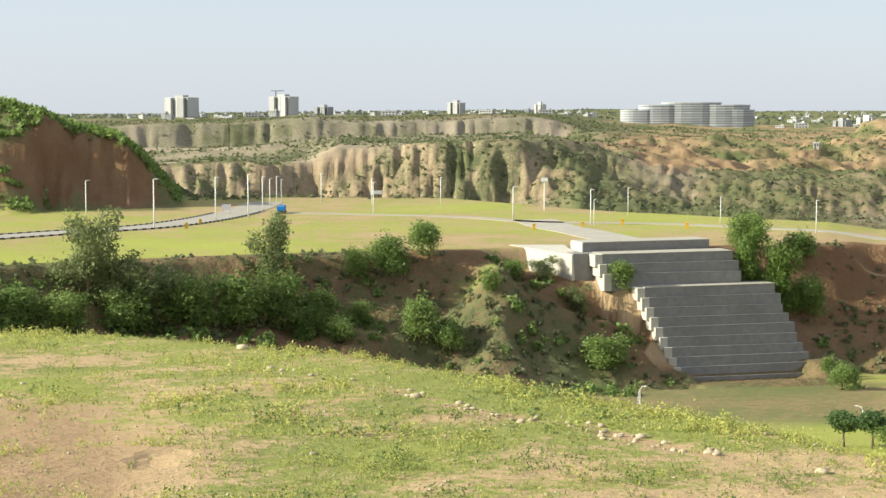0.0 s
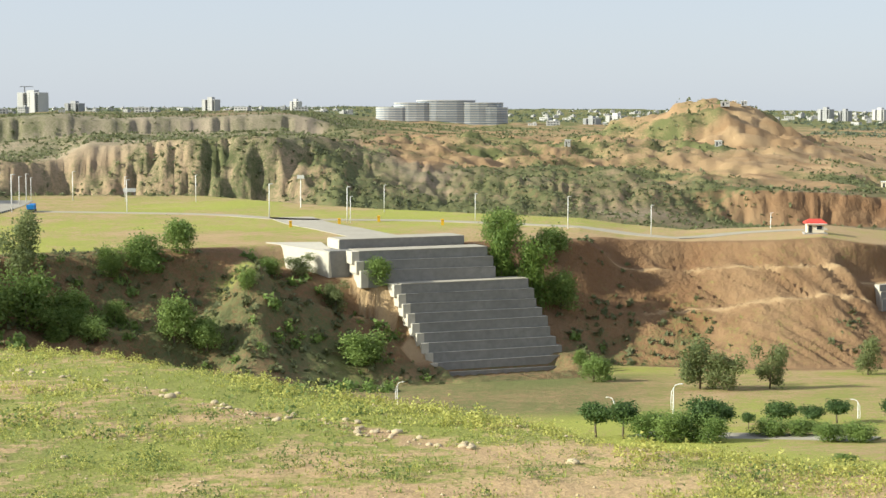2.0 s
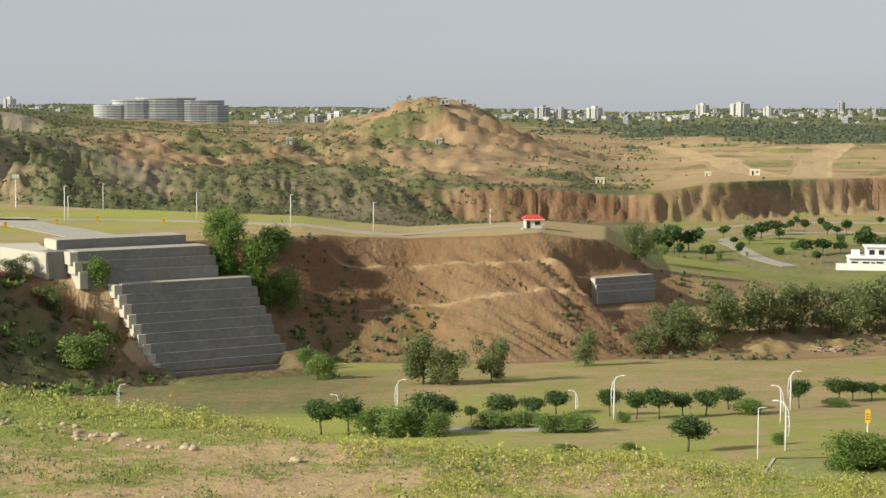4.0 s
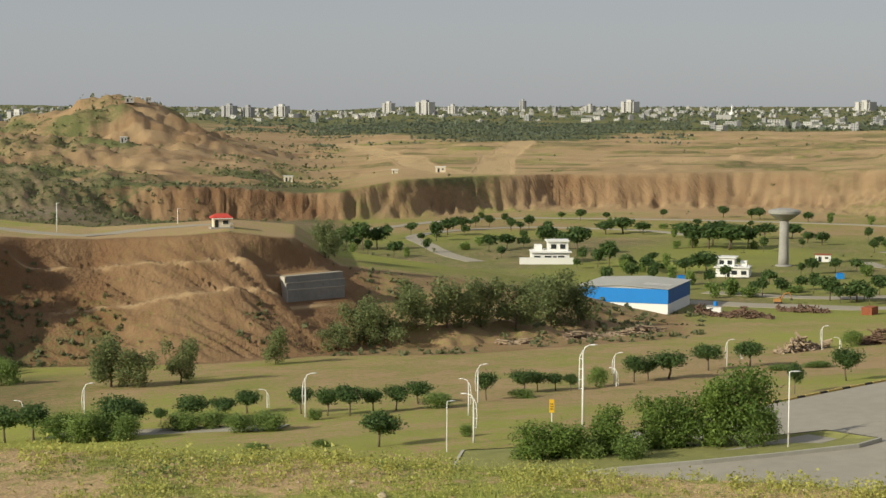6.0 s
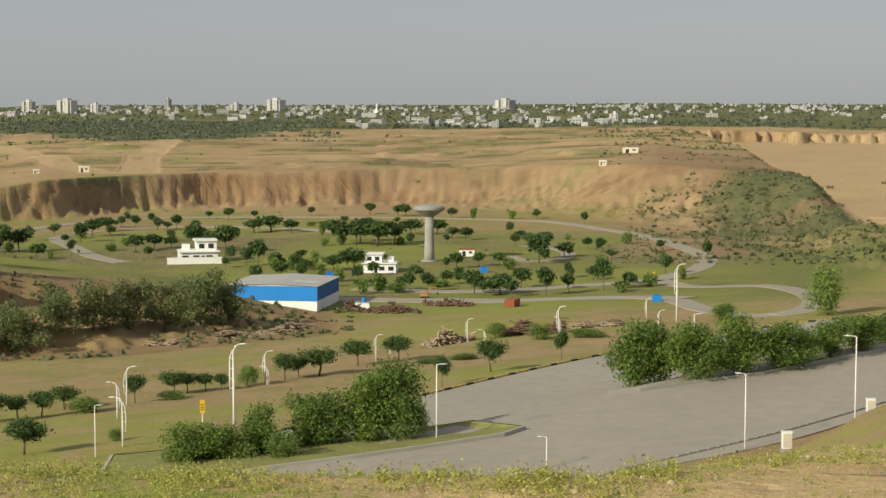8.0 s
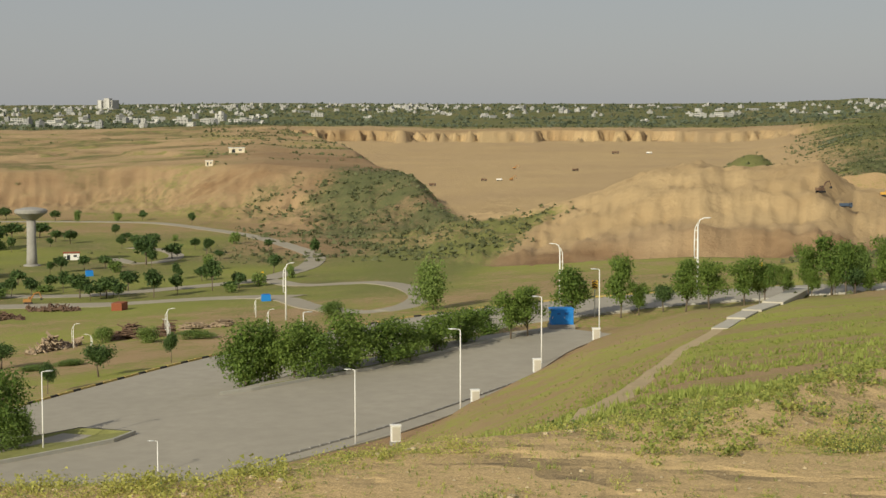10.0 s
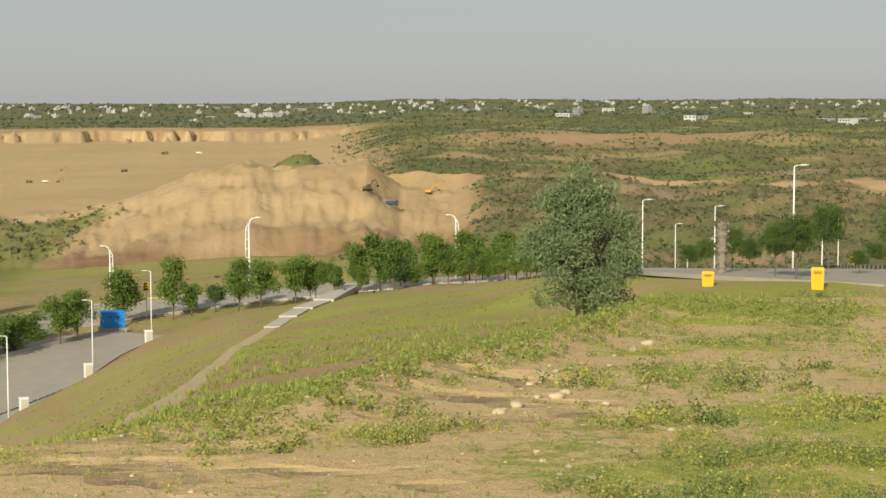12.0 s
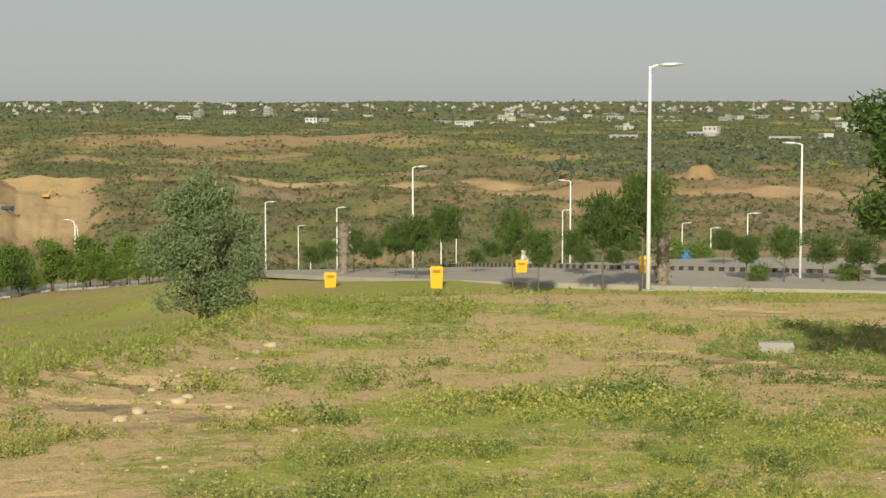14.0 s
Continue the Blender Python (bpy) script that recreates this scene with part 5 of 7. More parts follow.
for a, r, w in ((11.3, 962, 4), (12.1, 918, 3), (17.0, 990, 4), (17.2, 1180, 6), (17.8, 1190, 4), (17.5, 1200, 3)):
    small_hut(a, r, w, 3.0, WHITE, TOWN_WALL, "small pale hut on the brown hill", group="hill huts")

# ---------------------------------------------------------------- street furniture


def container():
    t = thing("shipping_container", stand(41.25, 419, -20, 0.72), "rust-red shipping container on the field", "container")
    s = Shape()
    part("body", s.box(0, 0, 1.3, 3.4, 6.0, 2.6), RUST, t)
    for x in np.linspace(-1.5, 1.5, 9):
        part("rib", Shape().box(x, -3.03, 1.3, 0.14, 0.08, 2.4), RUST, t)
    part("corner_post", Shape().box(-1.66, -3.0, 1.3, 0.2, 0.2, 2.66), RUST, t)
    part("corner_post", Shape().box(1.66, -3.0, 1.3, 0.2, 0.2, 2.66), RUST, t)


def transformer():
    t = thing("transformer_kiosk", stand(55.75, 250.5, 8), "bright blue transformer kiosk on a concrete plinth", "transformer")
    part("plinth", Shape().box(0, 0, 0.2, 3.7, 2.4, 0.9), CONCRETE, t)
    part("body", Shape().box(0, 0, 1.75, 3.3, 2.0, 2.2), BLUE, t)
    part("lid", Shape().box(0, 0, 2.93, 3.6, 2.3, 0.16, taper=0.9), BLUE, t)
    for x in (-0.85, 0.85):
        d = part("door", Shape().box(x, -1.02, 1.7, 1.5, 0.06, 1.9), BLUE, t)
        part("handle", Shape().box(x - 0.55, -1.08, 1.7, 0.08, 0.08, 0.3), GALVANISED, d, "steel handle")
    for x in (-0.5, 0.6):
        part("vent", Shape().box(x, -1.07, 2.25, 0.5, 0.05, 0.3), BLUE_DARK, t, "dark louvred vent")


def feeder_pillar(a, r):
    t = thing("feeder_pillar", stand(a, r, 12), "pale grey electrical cabinet on the forecourt edge", "electrical cabinet", "forecourt cabinets")
    part("plinth", Shape().box(0, 0, 0.0, 1.1, 0.8, 0.5), CONCRETE, t)
    part("body", Shape().box(0, 0, 1.05, 0.95, 0.62, 1.6), WHITE, t)
    part("lid", Shape().box(0, 0, 1.9, 1.08, 0.74, 0.12), WHITE, t)
    part("door", Shape().box(0, -0.33, 1.05, 0.8, 0.04, 1.4), PALE_CONCRETE, t)


def bin_at(a, r, h=1.15):
    t = thing("litter_bin", stand(a, r), "yellow upright litter bin beside the road", "bin", "yellow bins")
    part("body", Shape().box(0, 0, h * 0.48, 0.62, 0.55, h * 0.96, taper=1.12), YELLOW, t)
    part("lid", Shape().box(0, 0, h, 0.76, 0.66, 0.14, taper=0.8), YELLOW, t)
    part("flap", Shape().box(0, -0.33, h * 0.84, 0.4, 0.05, 0.12), DULL_ORANGE, t, "dull orange throw-in flap")


def chevron_sign(a, r, h=3.2):
    t = thing("chevron_sign", stand(a, r), "yellow and black chevron road sign on a post", "road sign", "chevron signs")
    part("post", Shape().tube([(0, 0, -0.2), (0, 0, h)], [0.07, 0.07], 6), GALVANISED, t)
    part("board", Shape().box(0, -0.06, h, 0.85, 0.05, 1.25), YELLOW, t)
    for z in (-0.42, 0.0, 0.42):
        part("stripe", Shape().add([(-0.4, -0.1, h + z - 0.2), (0.0, -0.1, h + z), (0.4, -0.1, h + z - 0.2), (0.4, -0.1, h + z + 0.03), (0.0, -0.1, h + z + 0.23), (-0.4, -0.1, h + z + 0.03)], [(0, 1, 4, 5), (1, 2, 3, 4)]), BLACK, t, "black chevron")


def notice_sign(a, r):
    t = thing("road_sign", stand(a, r), "yellow upright board sign on a white post", "road sign")
    part("post", Shape().tube([(0, 0, -0.2), (0, 0, 2.4)], [0.06, 0.06], 6), WHITE, t)
    part("board", Shape().box(0, -0.06, 1.9, 0.6, 0.06, 1.6), YELLOW, t)
    for z in (1.55, 1.85, 2.15):
        part("bar", Shape().box(0, -0.1, z, 0.4, 0.02, 0.1), BLACK, t, "dark bar of unreadable writing")


def site_tank(a, r, s=1.0):
    t = thing("site_tank", stand(a, r, 10, s), "small blue site tank on the ground", "tank", "blue tanks")
    part("body", Shape().box(0, 0, 0.8, 2.2, 1.6, 1.6, taper=0.92), BLUE, t)
    part("lid", Shape().box(0, 0, 1.66, 1.6, 1.2, 0.14), BLUE_DARK, t)


def white_board(a, r, w, h):
    t = thing("notice_board", stand(a, r), "plain white board on two short posts", "board", "plateau boards")
    for x in (-w * 0.4, w * 0.4):
        part("post", Shape().box(x, 0, 0.6, 0.12, 0.12, 1.8), GALVANISED, t)
    part("board", Shape().box(0, -0.1, 1.2 + h / 2, w, 0.08, h), WHITE, t)


white_board(-7.1, 470, 2.4, 1.4)
white_board(-2.2, 560, 4.0, 1.2)
container()
transformer()
for a, r in ((50.25, 176), (52.9, 196), (54.95, 215.5), (56.9, 238)):
    feeder_pillar(a, r)
for a, r, h in ((75.25, 100, 0.8), (78.75, 93.9, 1.1), (81.55, 103, 0.82), (85.6, 100, 1.05), (90.1, 110, 0.6), (-7.95, 428, 1.25)):
    bin_at(a, r, h)
for a, r in ((3.0, 400), (4.6, 408), (8.0, 405), (10.4, 398), (-8.4, 412), (5.9, 418)):
    bin_at(a, r, 1.4)
for a, r, h in ((56.85, 268, 5.0), (62.2, 262, 5.6), (79.9, 205, 3.4), (74.6, 235, 3.2)):
    chevron_sign(a, r, h)
notice_sign(31.0, 207.5)
notice_sign(45.9, 492)
site_tank(46.0, 417)
site_tank(86.85, 121, 0.5)
site_tank(35.2, 500)
site_tank(40.3, 515)
feeder_pillar(81.7, 160)

# ---------------------------------------------------------------- heaps and machines


def heap(name, a0, r0, a1, r1, tall, n, mat, label, logs, seed, reach_=2.2):
    """A long pile of logs or scrap between two spots."""
    rng = random.Random(seed)
    s = Shape()
    for i in range(n):
        t = rng.random()
        p = spot(a0 + (a1 - a0) * t, r0 + (r1 - r0) * t)
        w = rng.gauss(0, reach_ * 0.45)
        z = tall * rng.random() * math.exp(-(w / reach_) ** 2) * (0.55 + 0.45 * math.sin(9 * t + seed))
        th = radians(-(a0 + a1) / 2) + rng.gauss(0, 0.5 if logs else 1.6)
        c = p + Vector((math.sin(radians(a0)) * w, math.cos(radians(a0)) * w, max(z, 0) + 0.1))
        L = rng.uniform(1.2, 3.2) if logs else rng.uniform(0.5, 1.7)
        e = Vector((math.cos(th), math.sin(th), rng.gauss(0, 0.15 if logs else 0.5))) * L / 2
        k = rng.uniform(0.09, 0.22) if logs else rng.uniform(0.1, 0.3)
        s.tube([c - e, c + e], [k, k * 0.85], 6 if logs else 4)
    return solid(name, s, mat, Matrix.Identity(4), label, "pile", kind="stuff")


heap("timber_pile", 31.5, 358, 34.6, 376, 1.6, 260, TIMBER, "long pile of pale old timber logs", True, 1)
heap("scrap_heap", 35.7, 422, 38.2, 410, 2.3, 320, SCRAP, "dark brown heap of scrap and spoil", False, 2, 4.0)
heap("scrap_heap", 38.3, 432, 40.0, 428, 1.8, 160, SCRAP, "dark brown heap of scrap and spoil", False, 3, 3.0)
heap("rubble_heap", 38.3, 315, 40.0, 328, 2.6, 320, TIMBER, "heap of grey-brown rubble and boards", False, 4, 2.6)
heap("timber_pile", 41.0, 334, 42.9, 336, 2.9, 320, SCRAP, "stack of dark brown timber beams", True, 5, 2.6)
heap("timber_pile", 43.3, 346, 44.8, 349, 1.4, 140, TIMBER, "low pile of pale boards", True, 6, 2.0)
heap("timber_pile", 29.3, 350, 30.2, 352, 0.9, 60, TIMBER, "scattered pale boards on the grass", True, 7, 2.0)


def excavator(a, r, turn, mat, label, size=1.0):
    t = thing("excavator", stand(a, r, turn, size), label, "excavator", "diggers")
    for y in (-1.1, 1.1):
        part("track", Shape().box(0, y, 0.45, 3.8, 0.6, 0.9, taper=0.85), BLACK, t, "dark crawler track")
    part("body", Shape().box(-0.4, 0, 1.55, 3.4, 2.4, 1.2, taper=0.92), mat, t)
    cab = part("cab", Shape().box(0.8, 0.6, 2.2, 1.3, 1.1, 1.5, taper=0.9), mat, t)
    part("pane", Shape().box(1.0, 0.02, 2.4, 0.8, 0.06, 0.8), GLASS_DARK, cab)
    part("boom", Shape().tube([(1.0, -0.2, 1.7), (2.6, -0.2, 4.4), (4.6, -0.2, 4.9)], [0.34, 0.32, 0.22], 6), mat, t)
    part("stick", Shape().tube([(4.5, -0.2, 5.0), (5.6, -0.2, 2.6)], [0.24, 0.18], 6), mat, t)
    part("bucket", Shape().box(5.5, -0.2, 2.1, 1.0, 1.1, 0.9, taper=0.6), BLACK, t, "dark steel bucket")


def tipper(a, r, turn, mat, label, size=1.0):
    t = thing("tipper_truck", stand(a, r, turn, size), label, "truck", "site trucks")
    part("chassis", Shape().box(0, 0, 0.9, 6.6, 1.1, 0.3), BLACK, t)
    part("tray", Shape().box(-0.9, 0, 1.9, 4.6, 2.3, 1.5, taper=1.08), mat, t)
    cab = part("cab", Shape().box(2.6, 0, 1.9, 1.5, 2.2, 2.0, taper=0.9), mat, t)
    part("pane", Shape().box(2.7, -1.06, 2.3, 0.8, 0.06, 0.7), GLASS_DARK, cab)
    for x in (-2.4, -1.3, 2.5):
        for y in (-1.0, 1.0):
            part("wheel", Shape().tube([(x, y - 0.2, 0.52), (x, y + 0.2, 0.52)], [0.52, 0.52], 10), BLACK, t)


excavator(66.1, 650, 5, ORANGE, "ochre crawler excavator on the spoil shelf", 0.72)
excavator(64.1, 606, 40, SCRAP, "dark crawler excavator on the cut slope", 0.8)
tipper(64.9, 608, 10, SLATE, "dark blue tipper truck below the mound", 0.65)
excavator(54.1, 992, 15, DULL_ORANGE, "dull orange excavator on the pit floor", 0.55)
tipper(53.7, 986, 0, WHITE, "white tipper truck on the pit floor", 0.5)
tipper(53.2, 983, 170, SCRAP, "brown tipper truck on the pit floor", 0.5)
excavator(54.2, 1164, 0, DULL_ORANGE, "dull orange excavator on the pit floor", 0.6)
tipper(56.2, 1130, 20, SCRAP, "brown tipper truck on the pit floor", 0.6)
tipper(51.5, 930, 0, SCRAP, "brown tipper truck on the pit floor", 0.55)
tipper(57.5, 1490, 0, SCRAP, "brown tipper truck on the pit floor", 0.9)
tipper(58.6, 1480, 0, WHITE, "white tipper truck on the pit floor", 0.7)
excavator(38.35, 446, 0, DULL_ORANGE, "dull orange loader parked beside the scrap heap", 0.6)
tipper(-5.3, 470, 80, BLUE, "blue pickup truck parked on the plateau road", 0.75)

# ---------------------------------------------------------------- plants


def leaf_mesh(name, co, mat, per=3):
    """A mesh of loose leaves from an array of corner points."""
    me = bpy.data.meshes.new(name)
    n = len(co)
    me.vertices.add(n)
    me.vertices.foreach_set("co", np.ascontiguousarray(co, dtype=np.float32).ravel())
    me.loops.add(n)
    me.loops.foreach_set("vertex_index", np.arange(n))
    me.polygons.add(n // per)
    me.polygons.foreach_set("loop_start", np.arange(0, n, per))
    me.update(calc_edges=True)
    me.materials.append(mat)
    return me


def leaf_cloud(rng, centre, size, long=1.6, out=None, droop=0.0):
    """Leaves of random lie round the given centres; out biases their faces outwards."""
    n = len(centre)
    d = rng.normal(size=(n, 3))
    if out is not None:
        d = d + 1.1 * out
    d /= np.linalg.norm(d, axis=1)[:, None]
    t = rng.normal(size=(n, 3))
    t[:, 2] -= droop
    u = np.cross(d, t)
    u /= np.linalg.norm(u, axis=1)[:, None]
    v = np.cross(d, u)
    s = np.asarray(size).reshape(-1, 1) * rng.uniform(0.6, 1.3, (n, 1))
    u, v = u * s * 0.5, v * s * 0.5 * long
    return np.stack([centre - v, centre + u + v * rng.uniform(0.3, 0.9, (n, 1)), centre - u * 0.9 + v * 0.9], 1).reshape(-1, 3)


def needle_tufts(rng, centre, size, out, per=7):
    """Tufts of long narrow needles that stand outwards and upwards."""
    centre, out = np.repeat(centre[::per], per, axis=0), np.repeat(out[::per], per, axis=0)
    n = len(centre)
    v = out + 0.85 * rng.normal(size=(n, 3)) + np.array((0, 0, 0.45))
    v /= np.linalg.norm(v, axis=1)[:, None]
    u = np.cross(v, rng.normal(size=(n, 3)))
    u /= np.linalg.norm(u, axis=1)[:, None]
    s = size * rng.uniform(0.7, 1.3, (n, 1))
    u, v = u * s * 0.16, v * s * 2.3
    return np.stack([centre - u, centre + u, centre + v], 1).reshape(-1, 3)


def lobes_points(rng, lobes, n):
    """Points through the outer part of a set of ellipsoids, and their outward directions."""
    vol = np.array([(l[3] * l[4]) ** 1.1 for l in lobes])
    pick = rng.choice(len(lobes), n, p=vol / vol.sum())
    L = np.array(lobes)[pick]
    d = rng.normal(size=(n, 3))
    d /= np.linalg.norm(d, axis=1)[:, None]
    k = rng.uniform(0.35, 1.0, (n, 1)) ** 0.5
    wob = 1 + 0.25 * rng.normal(size=(n, 1))
    return L[:, :3] + d * k * wob * np.stack([L[:, 3], L[:, 3], L[:, 4]], -1), d


LEAF = {
    "u": leafy("street_tree_leaf", (0.032, 0.066, 0.020), (0.115, 0.175, 0.052)),
    "b": leafy("bush_leaf", (0.082, 0.138, 0.032), (0.240, 0.315, 0.084)),
    "o": leafy("olive_leaf", (0.085, 0.115, 0.045), (0.235, 0.265, 0.105)),
    "t": leafy("median_leaf", (0.052, 0.102, 0.020), (0.190, 0.262, 0.052)),
    "r": leafy("roadside_leaf", (0.052, 0.102, 0.020), (0.190, 0.262, 0.052)),
    "k": leafy("pine_needle", (0.036, 0.078, 0.018), (0.150, 0.215, 0.050)),
    "a": leafy("acacia_leaf", (0.085, 0.130, 0.062), (0.260, 0.315, 0.150)),
}
SAY = {
    "u": ("street_tree", "small round-headed dark green tree", "tree"),
    "b": ("bush", "dense dark green bush", "bush"),
    "o": ("shrub_tree", "loose olive-green shrub tree", "tree"),
    "t": ("roadside_tree", "upright leafy green tree", "tree"),
    "r": ("roadside_tree", "young leafy green tree with bare trunk", "tree"),
    "k": ("pine_tree", "young pine with bare trunk", "tree"),
}


def crown_lobes(kind, rng):
    if kind == "u":
        return [(0.26 * math.cos(t) * k, 0.26 * math.sin(t) * k, 0.66 + rng.uniform(-0.08, 0.12), 0.22, 0.2) for t, k in zip(rng.uniform(0, 6.28, 8), rng.uniform(0.2, 1.1, 8))] + [(0, 0, 0.7, 0.3, 0.26)]
    if kind == "b":
        return [(0.32 * math.cos(t) * k, 0.32 * math.sin(t) * k, z, 0.2, 0.2 + 0.1 * rng.random()) for t, k, z in zip(rng.uniform(0, 6.28, 11), rng.uniform(0.2, 1.1, 11), rng.uniform(0.12, 0.72, 11))] + [(0, 0, 0.45, 0.3, 0.4)]
    if kind == "o":
        return [(0.3 * math.cos(t) * k, 0.3 * math.sin(t) * k, z, 0.15 + 0.05 * rng.random(), 0.14 + 0.1 * rng.random()) for t, k, z in zip(rng.uniform(0, 6.28, 13), rng.uniform(0.15, 1.15, 13), np.linspace(0.2, 0.86, 13))]
    if kind == "r":
        return [(0.26 * math.cos(t) * k, 0.26 * math.sin(t) * k, z, 0.17, 0.13) for t, k, z in zip(rng.uniform(0, 6.28, 16), rng.uniform(0.1, 1.2, 16), np.linspace(0.36, 0.9, 16))]
    if kind == "t":
        return [(0.24 * math.cos(t) * k, 0.24 * math.sin(t) * k, z, 0.2, 0.16) for t, k, z in zip(rng.uniform(0, 6.28, 14), rng.uniform(0.2, 1.2, 14), np.linspace(0.2, 0.86, 14))] + [(0, 0, 0.5, 0.26, 0.34)]
    lobes = [(0.02, 0, 0.95, 0.08, 0.05), (0, 0, 0.88, 0.1, 0.06)]
    for z in np.linspace(0.5, 0.86, 7):
        wide = 0.4 * math.sqrt(max(0.1, 1 - ((z - 0.66) / 0.3) ** 2))
        for t in rng.uniform(0, 6.28) + np.arange(4) * 1.57 + rng.normal(0, 0.25, 4):
            k = rng.uniform(0.65, 1.15)
            lobes.append((wide * k * math.cos(t), wide * k * math.sin(t), z + 0.05 * k + rng.uniform(-0.02, 0.02), 0.115, 0.055))
            lobes.append((wide * 0.5 * k * math.cos(t), wide * 0.5 * k * math.sin(t), z + 0.01, 0.09, 0.045))
    return lobes


def tree_master(kind, seed, leaves, size):
    rng = np.random.default_rng(seed)
    name, label, cat = SAY[kind]
    t = thing(name, Matrix.Identity(4), label, cat)
    lobes = crown_lobes(kind, rng)
    pts, d = lobes_points(rng, lobes, leaves)
    pts[:, 2] = np.clip(pts[:, 2], 0.015, 1.05)
    pine = kind == "k"
    co = needle_tufts(rng, pts, size, d) if pine else leaf_cloud(rng, pts, size, 1.5, d, 0.3)
    part("crown", leaf_mesh("crown", co, LEAF[kind]), None, t)
    s = Shape()
    bend = rng.normal(0, 0.02, 4)
    top = 0.6 if kind in "bo" else 0.94 if pine else 0.78
    w = {"u": 0.028, "k": 0.024, "t": 0.022, "r": 0.02, "b": 0.022, "o": 0.02}[kind]
    s.tube([(0, 0, -0.06), (bend[0], bend[1], top * 0.4), (bend[0] + bend[2], bend[1] + bend[3], top)], [w, w * 0.75, w * 0.3], 7)
    part("trunk", s, BARK, t, "brown bark trunk", True)
    limb = Shape()
    for x, y, z, a_, b_ in lobes[2::2] if pine else lobes[:7]:
        z0 = z - 0.09 if pine else max(0.08, min(z * 0.55, top * 0.8))
        limb.tube([(bend[0], bend[1], z0), (x * 0.5, y * 0.5, (z0 + z) / 2), (x, y, z)], [w * 0.5, w * 0.36, w * 0.12], 5)
    part("limb_frame", limb, BARK, t, smooth=True)
    return t


VALLEY_TREES_A = [('u', 13.1, 222, 4.2, 4.8), ('u', 14.0, 220, 4.5, 5.0), ('b', 14.8, 217, 4.2, 5.5), ('b', 15.4, 214, 4.0, 5.5), ('u', 16.6, 219, 4.8, 5.0), ('b', 17.0, 214, 3.6, 5.0), ('b', 19.8, 222, 2.8, 6.0), ('b', 18.9, 222, 2.8, 6.0), ('b', 16.11, 216.2, 4.4, 6.3), ('u', 17.18, 223.5, 4.1, 4.7), ('u', 18.08, 233.1, 2.2, 2.0), ('u', 19.17, 229.9, 3.8, 4.6), ('u', 20.08, 236.9, 2.7, 3.7), ('u', 20.91, 242.2, 3.0, 4.1), ('b', 20.62, 215.5, 2.7, 5.6), ('b', 21.64, 214.9, 2.8, 5.6), ('u', 22.69, 238.8, 3.5, 3.3), ('u', 23.55, 233.0, 3.6, 3.5), ('u', 24.29, 231.5, 3.9, 4.1), ('u', 25.08, 233.9, 3.2, 3.3), ('u', 25.82, 236.5, 3.2, 3.4), ('u', 26.57, 245.5, 3.1, 4.0), ('b', 27.14, 237.2, 2.5, 6.0), ('b', 23.12, 227.8, 1.7, 2.4), ('u', 28.83, 246.6, 3.8, 2.9), ('u', 30.05, 256.3, 3.3, 3.8), ('u', 30.52, 258.1, 2.9, 2.9), ('u', 31.12, 258.8, 2.6, 2.7), ('u', 31.61, 257.9, 2.4, 2.2), ('b', 30.05, 248.2, 1.5, 4.8), ('b', 32.49, 262.6, 3.7, 3.9), ('u', 33.71, 268.8, 3.9, 4.0)]
VALLEY_TREES_B = [('u', 34.18, 271.7, 2.9, 2.8), ('u', 34.83, 272.6, 4.1, 5.8), ('u', 36.13, 285.9, 4.1, 4.6), ('u', 37.47, 291.3, 4.1, 4.7), ('u', 38.91, 225.2, 3.7, 2.2), ('u', 40.55, 257.3, 4.5, 4.2), ('b', 40.68, 329.3, 3.5, 4.3), ('b', 42.07, 322.6, 3.3, 5.5), ('u', 42.89, 273.1, 4.4, 1.8), ('b', 39.64, 288.8, 1.2, 5.6), ('b', 43.77, 323.3, 1.9, 7.4), ('b', 38.54, 285.2, 0.9, 5.6), ('u', 25.25, 186.7, 3.5, 4.6), ('b', 23.35, 190, 1.0, 2.5), ('b', 21.16, 190, 1.0, 3.1), ('b', 28.11, 193.5, 1.6, 2.0)]
ISLAND_TREES = [('t', 30.52, 176, 4.9, 5.1), ('t', 31.47, 176.8, 4.9, 4.6), ('b', 32.13, 176.2, 4.0, 4.0), ('t', 32.88, 179.1, 5.9, 4.7), ('b', 33.63, 175.3, 4.4, 4.0), ('t', 34.47, 183.1, 6.4, 4.5), ('t', 35.22, 183.8, 6.6, 4.5), ('t', 36.34, 184.6, 8.2, 5.4), ('t', 37.31, 184.2, 8.6, 6.0), ('b', 37.92, 183.2, 4.9, 5.2)]
BANK_BUSHES = [('o', 16.5, 290.5, 8.4, 9.0), ('o', 17.42, 287.7, 6.5, 7.5), ('o', 18.74, 291.8, 7.7, 6.3), ('o', 21.85, 320.2, 7.1, 5.8), ('o', 23.9, 345.0, 5.6, 8.0), ('b', 24.54, 351.5, 8.6, 9.1), ('b', 25.47, 348.5, 10.2, 9.6), ('b', 26.49, 354.0, 9.6, 9.8), ('b', 27.52, 357.4, 10.2, 11.0), ('b', 28.64, 363.4, 10.4, 11.2), ('b', 29.77, 365.5, 10.8, 11.3), ('b', 30.93, 382.1, 12.7, 13.0), ('b', 31.87, 386.3, 9.7, 10.0), ('b', 23.5, 386.0, 8.0, 6.5), ('o', 23.82, 405.1, 7.2, 6.6)]
